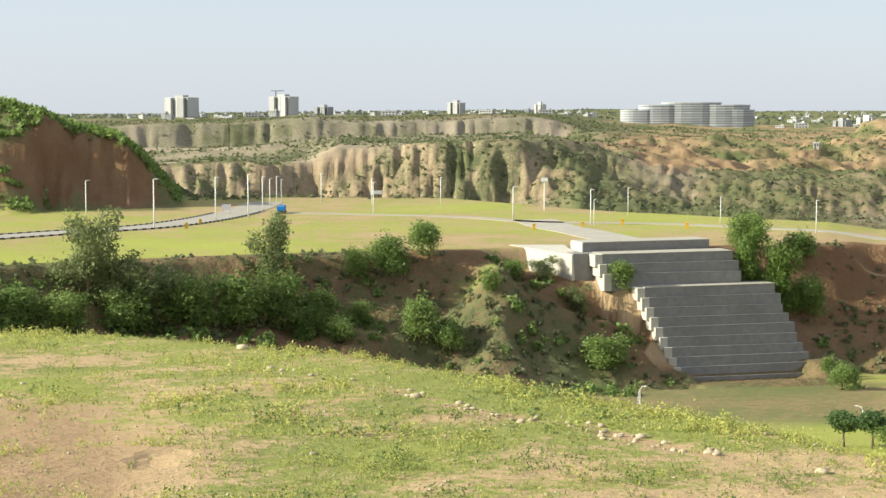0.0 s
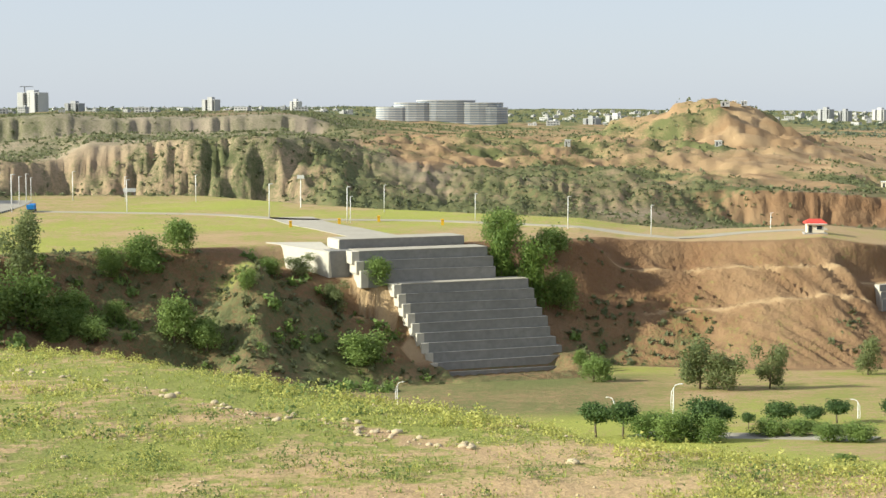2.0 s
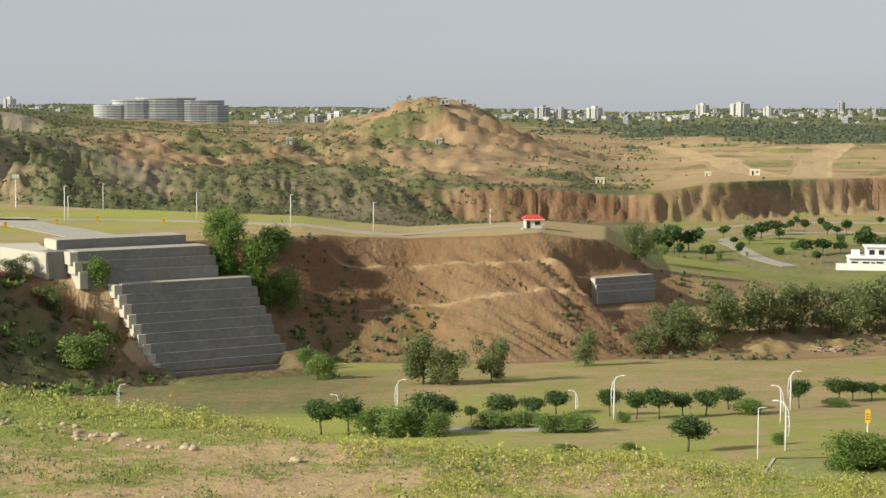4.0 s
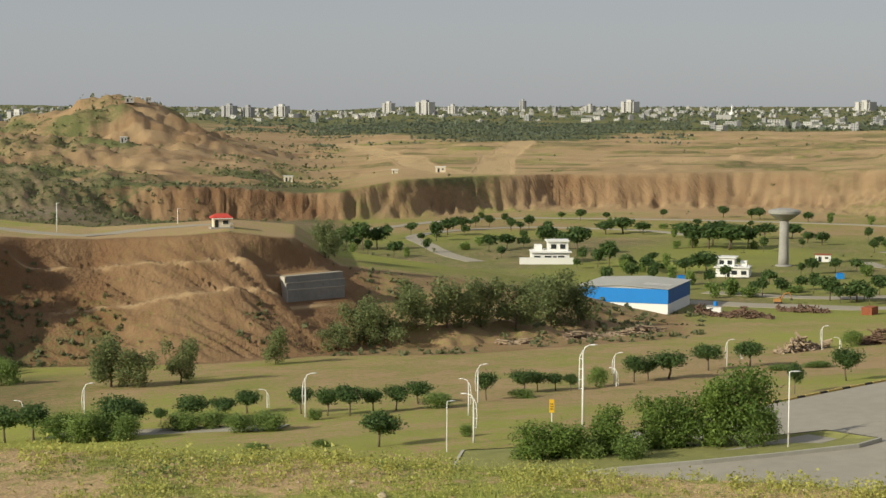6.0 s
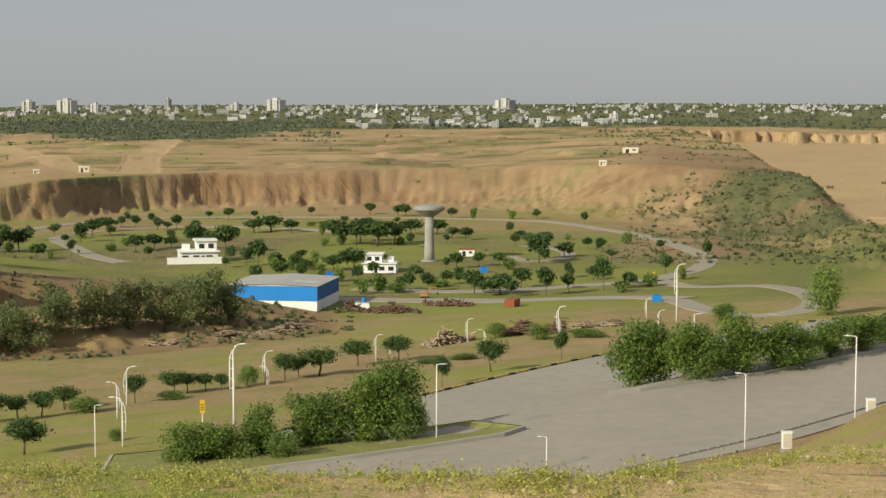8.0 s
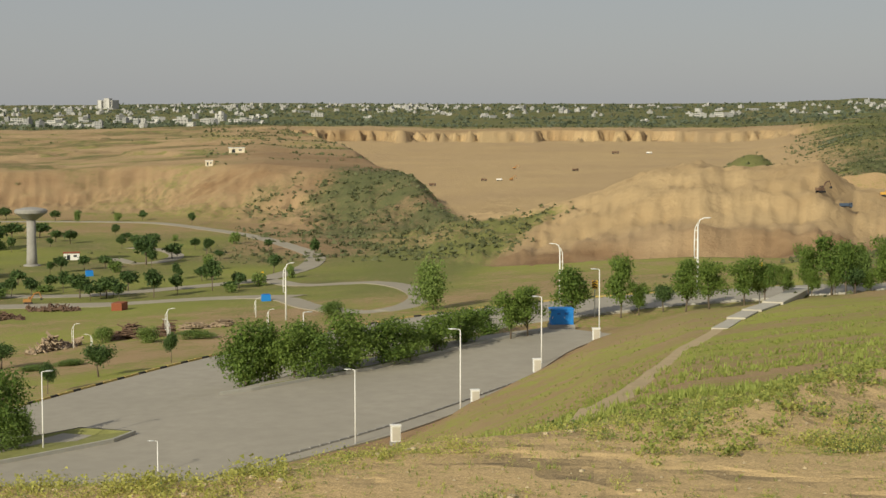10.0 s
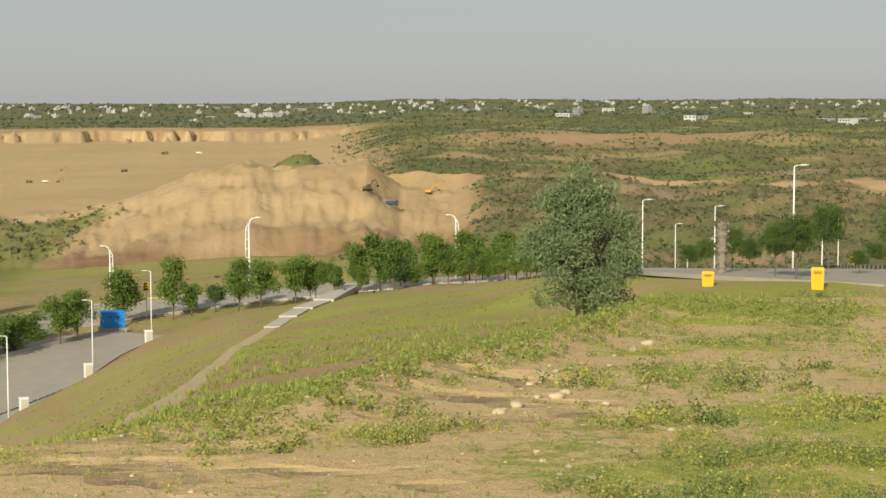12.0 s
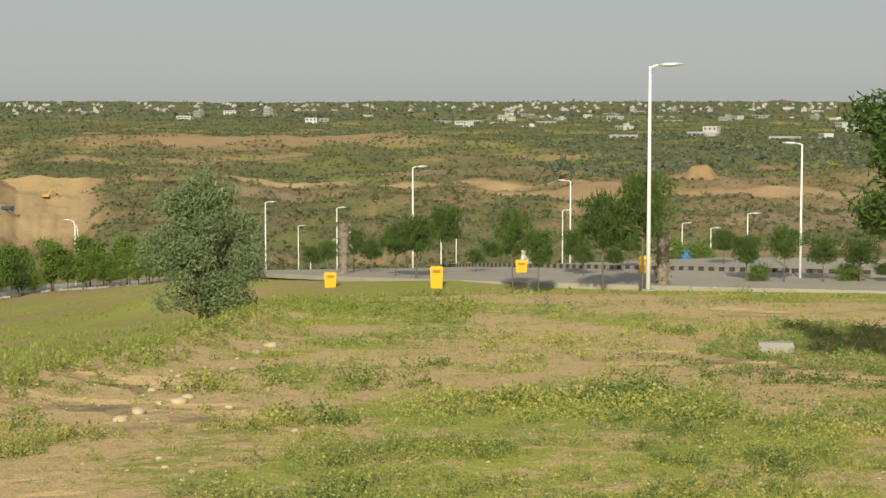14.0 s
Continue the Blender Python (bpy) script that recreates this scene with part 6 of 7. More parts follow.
RAVINE_BUSHES_A = [('o', -11.62, 314.8, 15.4, 11.8), ('o', -10.72, 315.0, 9.9, 9.7), ('b', -13.86, 307.8, 8.9, 12.0), ('b', -15.09, 306.7, 9.7, 12.0), ('o', -9.37, 314.6, 11.7, 12.3), ('b', -8.18, 313.4, 11.3, 11.7), ('b', -6.8, 314.4, 12.4, 12.8), ('o', -5.64, 327.4, 12.3, 10.1), ('b', -5.41, 315.7, 11.8, 11.8), ('b', -4.48, 315.0, 6.9, 8.7), ('b', -1.76, 331.9, 8.3, 9.2), ('b', -0.68, 336.6, 7.4, 9.3), ('b', -2.85, 329.8, 6.4, 6.4), ('b', -2.71, 319.1, 4.5, 4.8), ('b', -0.84, 313.8, 9.6, 8.7), ('b', 0.23, 314.0, 7.4, 7.7), ('b', 1.6, 321.2, 4.6, 4.4), ('o', 3.38, 336.6, 4.3, 7.1), ('o', 4.5, 330.4, 5.5, 5.9), ('b', 5.79, 333.8, 6.2, 6.9), ('b', 5.25, 317.9, 6.6, 10.8), ('b', 10.0, 355.8, 8.1, 10.2), ('b', 11.53, 356.5, 6.9, 9.3), ('t', 10.97, 346.0, 16.0, 9.0)]
RAVINE_BUSHES_B = [('t', 10.0, 347.0, 14.5, 8.0), ('b', 11.9, 350.0, 9.0, 8.0), ('b', 12.6, 329.6, 4.0, 3.8), ('b', 13.02, 303.1, 4.9, 5.9), ('b', 13.1, 326.0, 3.6, 3.6), ('b', 2.26, 334.9, 4.4, 6.5), ('b', -4.2, 318.5, 7.2, 9.3), ('b', -3.46, 312.4, 5.9, 7.1), ('b', -10.1, 311.2, 8.9, 11.1), ('b', -12.44, 309.2, 8.7, 10.0)]
MEDIAN_TREES_A = [('t', 45.3, 217.6, 9.5, 6.5), ('t', 46.15, 219.0, 8.2, 5.3), ('t', 46.9, 216.2, 7.3, 5.1), ('t', 47.75, 216.5, 7.1, 5.3), ('t', 48.78, 220.2, 7.8, 6.4), ('t', 49.91, 223.6, 6.5, 6.2), ('t', 50.75, 225.6, 5.2, 4.8), ('t', 51.6, 231.7, 6.1, 5.6), ('t', 52.53, 238.0, 5.2, 5.8), ('b', 51.5, 359.0, 11.5, 8.6), ('t', 54.08, 240.9, 6.7, 5.2), ('t', 54.63, 243.1, 6.6, 5.2), ('t', 56.14, 263.3, 7.9, 6.7), ('t', 57.7, 266.5, 8.8, 4.5), ('t', 58.3, 267.6, 4.9, 3.7), ('u', 59.1, 267.2, 3.9, 3.6), ('t', 59.82, 263.5, 7.3, 5.6), ('t', 60.59, 258, 6.7, 5.2), ('t', 61.71, 256, 6.5, 5.2), ('t', 62.37, 258, 5.4, 4.2), ('b', 48.22, 354.4, 3.7, 6.9), ('t', 53.18, 254.6, 5.0, 4.1), ('t', 63.75, 270.7, 7.3, 4.4), ('t', 64.49, 269.1, 8.1, 6.3)]
MEDIAN_TREES_B = [('b', 65.41, 290, 7.1, 4.3), ('t', 66.25, 263, 5.8, 5.3), ('t', 67.32, 262, 5.4, 4.8), ('t', 68.63, 255, 5.7, 5.3), ('t', 67.9, 258, 4.9, 3.9), ('u', 65.23, 264, 4.0, 3.4), ('t', 66.28, 262, 7.2, 5.3), ('t', 67.45, 262, 7.2, 4.8), ('t', 68.71, 255, 6.8, 5.5), ('t', 64.95, 264, 7.6, 4.3), ('t', 69.35, 250, 6.2, 4.1), ('b', 86.47, 119.3, 2.1, 2.0), ('b', 87.43, 114.8, 1.6, 2.1), ('b', 89.34, 92.8, 1.3, 1.5), ('b', 92.12, 93.0, 1.3, 1.8)]
PINES = [('k', 74.69, 215.7, 3.9, 3.4), ('k', 75.19, 140.4, 2.8, 1.9), ('k', 76.03, 114.9, 3.2, 1.6), ('k', 76.59, 111.0, 2.5, 1.5), ('k', 77.39, 103.5, 3.3, 2.0), ('k', 78.05, 100.2, 3.8, 2.6), ('k', 79.08, 117.0, 4.5, 2.7), ('k', 80.05, 105.7, 1.7, 1.2), ('k', 80.57, 117.3, 1.9, 1.5), ('k', 81.28, 88.2, 4.5, 1.8), ('k', 82.12, 87.6, 3.4, 1.7), ('k', 84.23, 86.7, 5.2, 2.6), ('k', 85.52, 86.0, 6.2, 3.1), ('k', 85.04, 104.7, 2.7, 1.8), ('k', 83.28, 99.5, 2.8, 1.6), ('k', 83.59, 98.5, 2.0, 1.2), ('k', 84.58, 100.6, 1.6, 1.2), ('k', 88.16, 105.1, 2.3, 1.5), ('k', 88.89, 92.8, 2.7, 1.7), ('k', 90.08, 92.1, 3.2, 1.7), ('k', 91.32, 92.2, 2.6, 1.7), ('k', 92.47, 92.3, 2.5, 1.9), ('k', 93.27, 92.4, 1.2, 1.5)]
PARK_TREES_A = [('u', 36.56, 790.0, 4.7, 4.1), ('u', 37.73, 774.4, 5.2, 5.5), ('u', 39.26, 760.1, 4.4, 4.9), ('u', 34.61, 778.9, 3.9, 3.5), ('u', 35.56, 615.5, 8.2, 8.8), ('u', 36.22, 629.9, 8.0, 10.2), ('u', 36.81, 611.1, 8.2, 9.9), ('u', 37.35, 620.6, 7.2, 6.9), ('u', 37.89, 661.5, 5.7, 8.6), ('u', 38.75, 664.4, 5.3, 7.8), ('u', 39.25, 642.2, 4.1, 5.4), ('u', 39.71, 632.7, 4.5, 4.9), ('u', 41.35, 606.0, 4.3, 3.5), ('u', 41.74, 609.6, 4.3, 3.6), ('u', 42.12, 547.5, 8.2, 7.8), ('u', 42.4, 599.8, 5.4, 5.5), ('u', 42.96, 566.5, 4.8, 5.2), ('u', 40.81, 537.7, 3.8, 4.2), ('u', 40.15, 534.9, 4.1, 3.5), ('u', 35.36, 522.7, 4.3, 6.8), ('u', 36.02, 517.7, 6.6, 8.7), ('u', 36.71, 539.4, 3.4, 7.0), ('b', 38.83, 474.6, 2.1, 6.2), ('u', 39.08, 480.1, 3.7, 4.1)]
PARK_TREES_B = [('u', 39.46, 470.7, 5.5, 3.4), ('u', 39.99, 456.1, 5.9, 5.9), ('u', 40.84, 454.9, 5.3, 6.5), ('u', 41.52, 470.7, 5.2, 5.2), ('u', 42.35, 453.1, 7.1, 4.7), ('u', 44.25, 468.2, 8.1, 4.3), ('u', 43.19, 499.7, 2.9, 1.9), ('u', 46.26, 514.0, 5.4, 4.3), ('u', 47.61, 562.8, 5.9, 2.6), ('b', 36.8, 463.7, 5.1, 5.1), ('b', 37.41, 459.9, 3.5, 5.4), ('u', 34.13, 525.7, 4.3, 4.4), ('u', 40.32, 450.2, 4.1, 2.9), ('u', 41.24, 449.1, 4.1, 3.2), ('u', 38.05, 493.9, 4.0, 4.2), ('u', 41.17, 659.8, 4.9, 3.0), ('b', 44.97, 621.0, 5.0, 4.8), ('u', 30.83, 600.2, 8.6, 6.6), ('u', 31.82, 586.9, 8.8, 8.0), ('u', 31.36, 591.0, 6.9, 5.0), ('u', 27.16, 642.2, 6.5, 5.4), ('u', 27.53, 670.0, 6.1, 7.4), ('u', 28.0, 693.7, 5.2, 6.8), ('u', 28.46, 715.0, 4.4, 3.7)]
PARK_TREES_C = [('u', 28.89, 595.6, 5.4, 5.4), ('u', 29.49, 605.7, 4.9, 6.7), ('u', 30.05, 605.3, 4.3, 4.3), ('u', 32.85, 536.7, 8.0, 5.2), ('u', 32.48, 539.1, 5.6, 4.6), ('u', 33.41, 533.2, 4.5, 4.2), ('u', 34.06, 532.5, 3.6, 3.5), ('u', 26.32, 671.3, 4.4, 4.4), ('u', 24.19, 600.2, 7.4, 8.6), ('u', 24.74, 596.0, 9.3, 7.0), ('u', 25.21, 600.6, 7.4, 7.8), ('u', 25.76, 573.4, 4.7, 4.5), ('u', 33.31, 686.2, 6.0, 8.9), ('u', 32.75, 680.0, 4.9, 8.0), ('u', 33.96, 678.7, 4.8, 5.7), ('u', 31.91, 757.6, 4.9, 4.4), ('u', 36.55, 788.4, 4.8, 4.6), ('u', 37.47, 776.9, 4.4, 5.6), ('u', 29.4, 735.5, 4.3, 3.3), ('u', 35.36, 662.3, 5.4, 8.6), ('u', 36.1, 613.5, 8.0, 10.4), ('u', 36.75, 608.8, 8.3, 11.9), ('u', 42.12, 558.9, 7.7, 6.5), ('u', 43.71, 597.9, 3.8, 3.1)]

PARK_LAWN = ((24, 27.5, 560, 690), (28, 31, 560, 720), (31.5, 35, 480, 560), (34, 38, 590, 720), (39, 44, 455, 640), (43, 47, 450, 600), (27, 44, 700, 765), (35, 39, 455, 520))
park_rng = np.random.default_rng(77)
PARK_SAPLINGS = [(("u", "u", "b")[int(park_rng.integers(0, 3))], float(park_rng.uniform(a0, a1)), float(park_rng.uniform(r0, r1)), float(park_rng.uniform(2.6, 5.4)), float(park_rng.uniform(2.2, 4.2))) for a0, a1, r0, r1 in PARK_LAWN for _ in range(13)]
s_along = np.concatenate([[0], np.cumsum(np.linalg.norm(np.diff(boulevard[:, :2], axis=0), axis=1))])
edge = boulevard[:, :2] - normals(boulevard)[1] * (boulevard[:, 3:4] / 2 + 1.2)
ROADSIDE_YOUNG = []
for u in np.arange(reach(boulevard, 251, 126), reach(boulevard, 190, 55), 5.2):
    ex, ey = np.interp(u, s_along, edge[:, 0]), np.interp(u, s_along, edge[:, 1])
    ROADSIDE_YOUNG.append(("r", math.degrees(math.atan2(ex, ey)), math.hypot(ex, ey), float(park_rng.uniform(3.4, 5.2)), float(park_rng.uniform(2.4, 3.6))))
MASTERS = {k: [tree_master(k, 11 * i + ord(k), {"u": 2200, "b": 3800, "o": 3400, "t": 4600, "r": 3800, "k": 11900}[k], {"u": 0.05, "b": 0.037, "o": 0.036, "t": 0.033, "r": 0.034, "k": 0.026}[k]) for i in range(4)] for k in "ubotrk"}
FAR_MASTERS = {k: [tree_master(k, 7 * i + ord(k), 600, 0.1) for i in range(3)] for k in "ub"}
WHERE = {"ravine": "in the shaded ravine", "bank": "on the cut bank", "valley": "along the valley lane", "island": "on the traffic island", "median": "along the boulevard", "pines": "beside the road", "park": "in the park"}
count = 0
for rows, place, pool in (
    (RAVINE_BUSHES_A, "ravine", MASTERS), (RAVINE_BUSHES_B, "ravine", MASTERS), (BANK_BUSHES, "bank", MASTERS), (VALLEY_TREES_A, "valley", MASTERS), (VALLEY_TREES_B, "valley", MASTERS),
    (ISLAND_TREES, "island", MASTERS), (MEDIAN_TREES_A, "median", MASTERS), (MEDIAN_TREES_B, "median", MASTERS), (ROADSIDE_YOUNG, "median", MASTERS), (PINES, "pines", MASTERS), (PARK_TREES_A, "park", FAR_MASTERS), (PARK_TREES_B, "park", FAR_MASTERS), (PARK_TREES_C, "park", FAR_MASTERS), (PARK_SAPLINGS, "park", FAR_MASTERS),
):
    for kind, a, r, h, w in rows:
        kind = "o" if place == "bank" else kind
        kind = "r" if kind == "t" and a > 53.5 else kind
        pick = pool[kind][count % len(pool[kind])]
        w, h = (w * 1.04 if kind == "k" else max(w, 0.55 * h) * (1.3 if kind in "u" else 1.35 if kind == "r" else 1.5 if place in ("median", "island") and kind == "t" else 1.15)), h * (1.1 if kind in "ur" else 1.0)
        ob = copy_thing(pick, Matrix.LocRotScale(spot(a, r, -0.05), Euler((0, 0, count * 2.4)), (w, w, h)))
        tagged(ob, SAY[kind][1] + " " + WHERE[place], group=place + " plants")
        count += 1
for pool in (MASTERS, FAR_MASTERS):
    for group in pool.values():
        for o in group:
            for c in (*o.children_recursive, o):
                bpy.data.objects.remove(c)


def acacia(a, r, h, w):
    """The lone feathery tree on the field's edge."""
    rng = np.random.default_rng(5)
    t = thing("acacia_tree", stand(a, r), "feathery grey-green acacia on the field's weedy edge", "tree")
    lobes = []
    for i in range(64):
        z = rng.uniform(0.13, 0.93)
        k = (0.62 * math.sin(math.pi * min(1, (z + 0.1))) ** 0.6 + 0.1) * rng.uniform(0.35, 0.95)
        th = rng.uniform(0, 6.28)
        lobes.append((k * math.cos(th) * w * 0.62, k * math.sin(th) * w * 0.62, z * h, 0.12 * w, 0.075 * h))
    pts, d = lobes_points(rng, lobes, 30000)
    co = leaf_cloud(rng, pts, 0.062, 3.0, d * 0.4, 0.6)
    part("crown", leaf_mesh("crown", co, LEAF["a"]), None, t)
    pods, d = lobes_points(rng, [l for l in lobes if l[2] > 0.66 * h], 420)
    part("pods", leaf_mesh("pods", leaf_cloud(rng, pods, 0.055, 4.5, None, 6.0), leafy("pod", (0.30, 0.32, 0.18), (0.48, 0.48, 0.30))), None, t, "pale hanging seed pods")
    for i in range(3):
        th = i * 2.1
        s = Shape().tube([(0.08 * math.cos(th), 0.08 * math.sin(th), -0.3), (0.3 * math.cos(th), 0.3 * math.sin(th), 0.2 * h), (0.5 * math.cos(th), 0.5 * math.sin(th), 0.5 * h), (0.6 * math.cos(th + 0.4), 0.6 * math.sin(th + 0.4), 0.82 * h)], [0.11, 0.085, 0.05, 0.015], 7)
        part("trunk", s, BARK, t, "dark forked trunk", True)
    s = Shape()
    for x, y, z, a_, b_ in lobes:
        s.tube([(x * 0.25, y * 0.25, z * 0.5), (x * 0.65, y * 0.65, z * 0.8), (x, y, z)], [0.03, 0.02, 0.006], 5)
    part("limb_frame", s, BARK, t, smooth=True)


acacia(71.1, 66, 6.0, 5.2)


def edge_tree():
    """The close tree whose crown hangs in at the end of the pan."""
    rng = np.random.default_rng(9)
    t = thing("pine_tree", stand(94.7, 41), "close leafy tree casting shade on the weeds", "tree")
    lobes = [(rng.uniform(-1.4, 1.4), rng.uniform(-1.4, 1.4), rng.uniform(3.6, 6.2), 0.6, 0.5) for _ in range(22)]
    pts, d = lobes_points(rng, lobes, 14000)
    part("crown", leaf_mesh("crown", leaf_cloud(rng, pts, 0.085, 3.2, d, 0.3), LEAF["k"]), None, t)
    part("trunk", Shape().tube([(0, 0, -0.3), (0.1, 0, 2.2), (0.0, 0.1, 4.8)], [0.16, 0.12, 0.05]), BARK, t, "brown bark trunk", True)


edge_tree()


PALM_BARK = plain("palm_bark", (0.24, 0.205, 0.16), 0.95, grain=6.0, spread=0.45, bump=0.03)


def palm_stump(a, r, h):
    t = thing("palm_trunk", stand(a, r), "rough bare palm trunk beside the road", "palm")
    s = Shape().lathe([(0.27 + 0.05 * (i % 2) + 0.03 * math.sin(i * 1.9), h * i / 14) for i in range(15)], 12)
    part("trunk", s, PALM_BARK, t)
    rng = np.random.default_rng(int(a))
    pts = np.stack([rng.normal(0, 0.22, 120), rng.normal(0, 0.22, 120), rng.uniform(0.1, h, 120)], -1)
    part("frond_stubs", leaf_mesh("frond_stubs", leaf_cloud(rng, pts, 0.2, 2.2), PALM_BARK), None, t, "cut frond stubs")


palm_stump(75.7, 109, 3.4)
palm_stump(86.15, 91, 3.0)
palm_stump(72.0, 190, 4.0)

# ---------------------------------------------------------------- scrub, woods and weeds


def polar(rng, n, a0, a1, r0, r1, even=1.0):
    """Random bearings and ranges; even 1 spreads by area, 0 by the logarithm of range."""
    a = rng.uniform(a0, a1, n)
    u = rng.random(n)
    r = np.exp(np.log(r0) + u * (np.log(r1) - np.log(r0))) if even == 0 else np.sqrt(r0 ** 2 + u * (r1 ** 2 - r0 ** 2))
    x, y = r * np.sin(np.radians(a)), r * np.cos(np.radians(a))
    return a, r, x, y


def cover_at(a, r, x, y):
    z = EYE + height(a, r, x, y)
    z2 = EYE + height(a, r + 2, (r + 2) * np.sin(np.radians(a)), (r + 2) * np.cos(np.radians(a)))
    slope = np.abs(z2 - z) / 2
    return z, slope, cover_of(a, r, x, y, z, slope)


def clumps(name, rng, x, y, z, size, per, mat, label, flat=0.75, leaf=0.75, category="scrub"):
    """One mesh of many small leaf clumps."""
    n = len(x)
    size = np.asarray(size)
    d = rng.normal(size=(n, per, 3))
    d /= np.linalg.norm(d, axis=2)[:, :, None]
    d[:, :, 2] = np.abs(d[:, :, 2])
    k = rng.uniform(0.3, 1.0, (n, per, 1))
    c = np.stack([x, y, z], -1)[:, None, :] + d * k * size[:, None, None] * np.array([0.62, 0.62, flat])
    co = leaf_cloud(rng, c.reshape(-1, 3), np.repeat(size * leaf, per), 1.2, d.reshape(-1, 3))
    return tagged(new(name, leaf_mesh(name, co, mat)), label, category, kind="stuff")


SCRUB = leafy("scrub_leaf", (0.105, 0.122, 0.056), (0.205, 0.215, 0.105), 0)
# woods foliage lighter and greyer than scrub: distance haze put into the colour
HAZY_WOODS = leafy("hazy_woods_leaf", (0.105, 0.130, 0.085), (0.175, 0.200, 0.130), 0)
rng = np.random.default_rng(3)


def in_wall(x, y):
    dn, ds = (x - 30.6) * 0.246 - (y - 333.4) * 0.969, (x - 30.6) * 0.969 + (y - 333.4) * 0.246
    wall = (dn > -14) & (dn < np.where(ds > 5, 40, 19)) & (ds > tab(dn, -8, -14, 0, -8, 2, 0, 6, 5, 15, 9)) & (ds < 41)
    return wall | (x > 33) & (x < 70) & (np.hypot(x, y) < 314)


on_road = lambda x, y: (off_line(x, y, BOULEVARD)[0] < 13) | (off_line(x, y, PLAZA)[0] < 20)
a, r, x, y = polar(rng, 120000, -15, 95, 545, 2300, 0)
z, slope, c = cover_at(a, r, x, y)
n_s = fbm(x, y, 38, 3, 91)
keep = rng.random(len(a)) < np.clip(1.15 - 1.15 * c[:, 0] + 0.55 * n_s, 0, 1) * (0.25 + 0.75 * c[:, 1])
keep &= ~((a > 43) & (a < 54) & (r < 1000) & (rng.random(len(a)) < 0.55))
keep &= ~((a > 22) & (a < 45) & (r > 600) & (r < 790)) & ~((a > 24) & (a < 44) & (r < 2200) & (rng.random(len(a)) < 0.97))
a, r, x, y, z = (v[keep] for v in (a, r, x, y, z))
clumps("hill_scrub", rng, x, y, z - 0.1, rng.uniform(0.7, 1.9, len(x)) * (0.7 + r / 1600), 4, SCRUB, "low olive scrub scattered over dry hills")
a, r, x, y = polar(rng, 34000, 62, 95, 480, 1500, 0.0)
z, slope, c = cover_at(a, r, x, y)
keep = (rng.random(len(a)) < np.clip(1.1 - c[:, 0] + 0.5 * fbm(x, y, 24, 3, 96), 0, 1)) & ((a > 67.5) | (r > 780))
a, r, x, y, z = (v[keep] for v in (a, r, x, y, z))
clumps("hill_scrub", rng, x, y, z - 0.1, rng.uniform(0.4, 1.2, len(x)) * (0.7 + r / 1600), 4, SCRUB, "low olive scrub scattered over dry hills")
a, r, x, y = polar(rng, 15000, -15, 36, 278, 440)
z, slope, c = cover_at(a, r, x, y)
rb = brow_range(a)
keep = (rng.random(len(a)) < np.clip(0.9 - 0.8 * c[:, 0] + 0.15 * (c[:, 2] > 0.98) + 0.5 * fbm(x, y, 14, 3, 93), 0, 1)) & (r < rb + 3) & (r > foot_range(a) - tab(a, 12, 40, 14, 3)) & ~in_wall(x, y)
a, r, x, y, z = (v[keep] for v in (a, r, x, y, z))
clumps("bank_scrub", rng, x, y, z - 0.1, rng.uniform(0.4, 1.5, len(x)), 8, SCRUB, "low scrub on the earth banks")
a, r, x, y = polar(rng, 2400, -15, 13.5, 286, 345)
z, slope, c = cover_at(a, r, x, y)
keep = (r < brow_range(a) - 3) & (fbm(x, y, 16, 3, 94) > -0.2) & ~in_wall(x, y) & ((a < -4) | (rng.random(len(a)) < 0.3))
a, r, x, y, z = (v[keep] for v in (a, r, x, y, z))
clumps("ravine_scrub", rng, x, y, z - 0.2, rng.uniform(0.8, 3.0, len(x)), 44, LEAF["b"], "dense dark green scrub in the shaded ravine", 0.8, 0.3)
a, r, x, y = polar(rng, 13000, 58, 95, 235, 560)
z, slope, c = cover_at(a, r, x, y)
keep = (rng.random(len(a)) < np.clip(1.0 - 0.9 * c[:, 0] + 0.5 * fbm(x, y, 20, 3, 95), 0, 1)) & ~on_road(x, y) & (c[:, 1] > 0.6)
a, r, x, y, z = (v[keep] for v in (a, r, x, y, z))
clumps("slope_scrub", rng, x, y, z - 0.1, rng.uniform(0.5, 1.7, len(x)), 6, SCRUB, "grey-green scrub below the boulevard")
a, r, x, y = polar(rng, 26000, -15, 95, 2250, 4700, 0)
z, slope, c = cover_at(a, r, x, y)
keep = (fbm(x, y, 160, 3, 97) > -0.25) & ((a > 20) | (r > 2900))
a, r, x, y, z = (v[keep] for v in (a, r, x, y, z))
clumps("far_woods", rng, x, y, z - 0.5, rng.uniform(3.0, 7.5, len(x)), 4, HAZY_WOODS, "distant belt of dark green woods", 0.7, 0.85, "woods")
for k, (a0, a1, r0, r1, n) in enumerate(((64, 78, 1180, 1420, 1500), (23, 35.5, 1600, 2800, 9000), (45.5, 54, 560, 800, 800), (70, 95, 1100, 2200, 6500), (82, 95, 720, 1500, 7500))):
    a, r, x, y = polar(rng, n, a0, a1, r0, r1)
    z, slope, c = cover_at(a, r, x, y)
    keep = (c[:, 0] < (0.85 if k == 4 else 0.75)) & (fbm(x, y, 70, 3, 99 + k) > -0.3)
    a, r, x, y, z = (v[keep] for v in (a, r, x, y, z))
    clumps("thicket", rng, x, y, z - 0.3, rng.uniform(1.4 if k == 1 else 0.8, 4.2 if k == 1 else 3.3 if k == 4 else 2.4, len(x)), 6, HAZY_WOODS if k != 2 else SCRUB, "dark green thicket on the slope", 0.8, 0.8, "thicket")
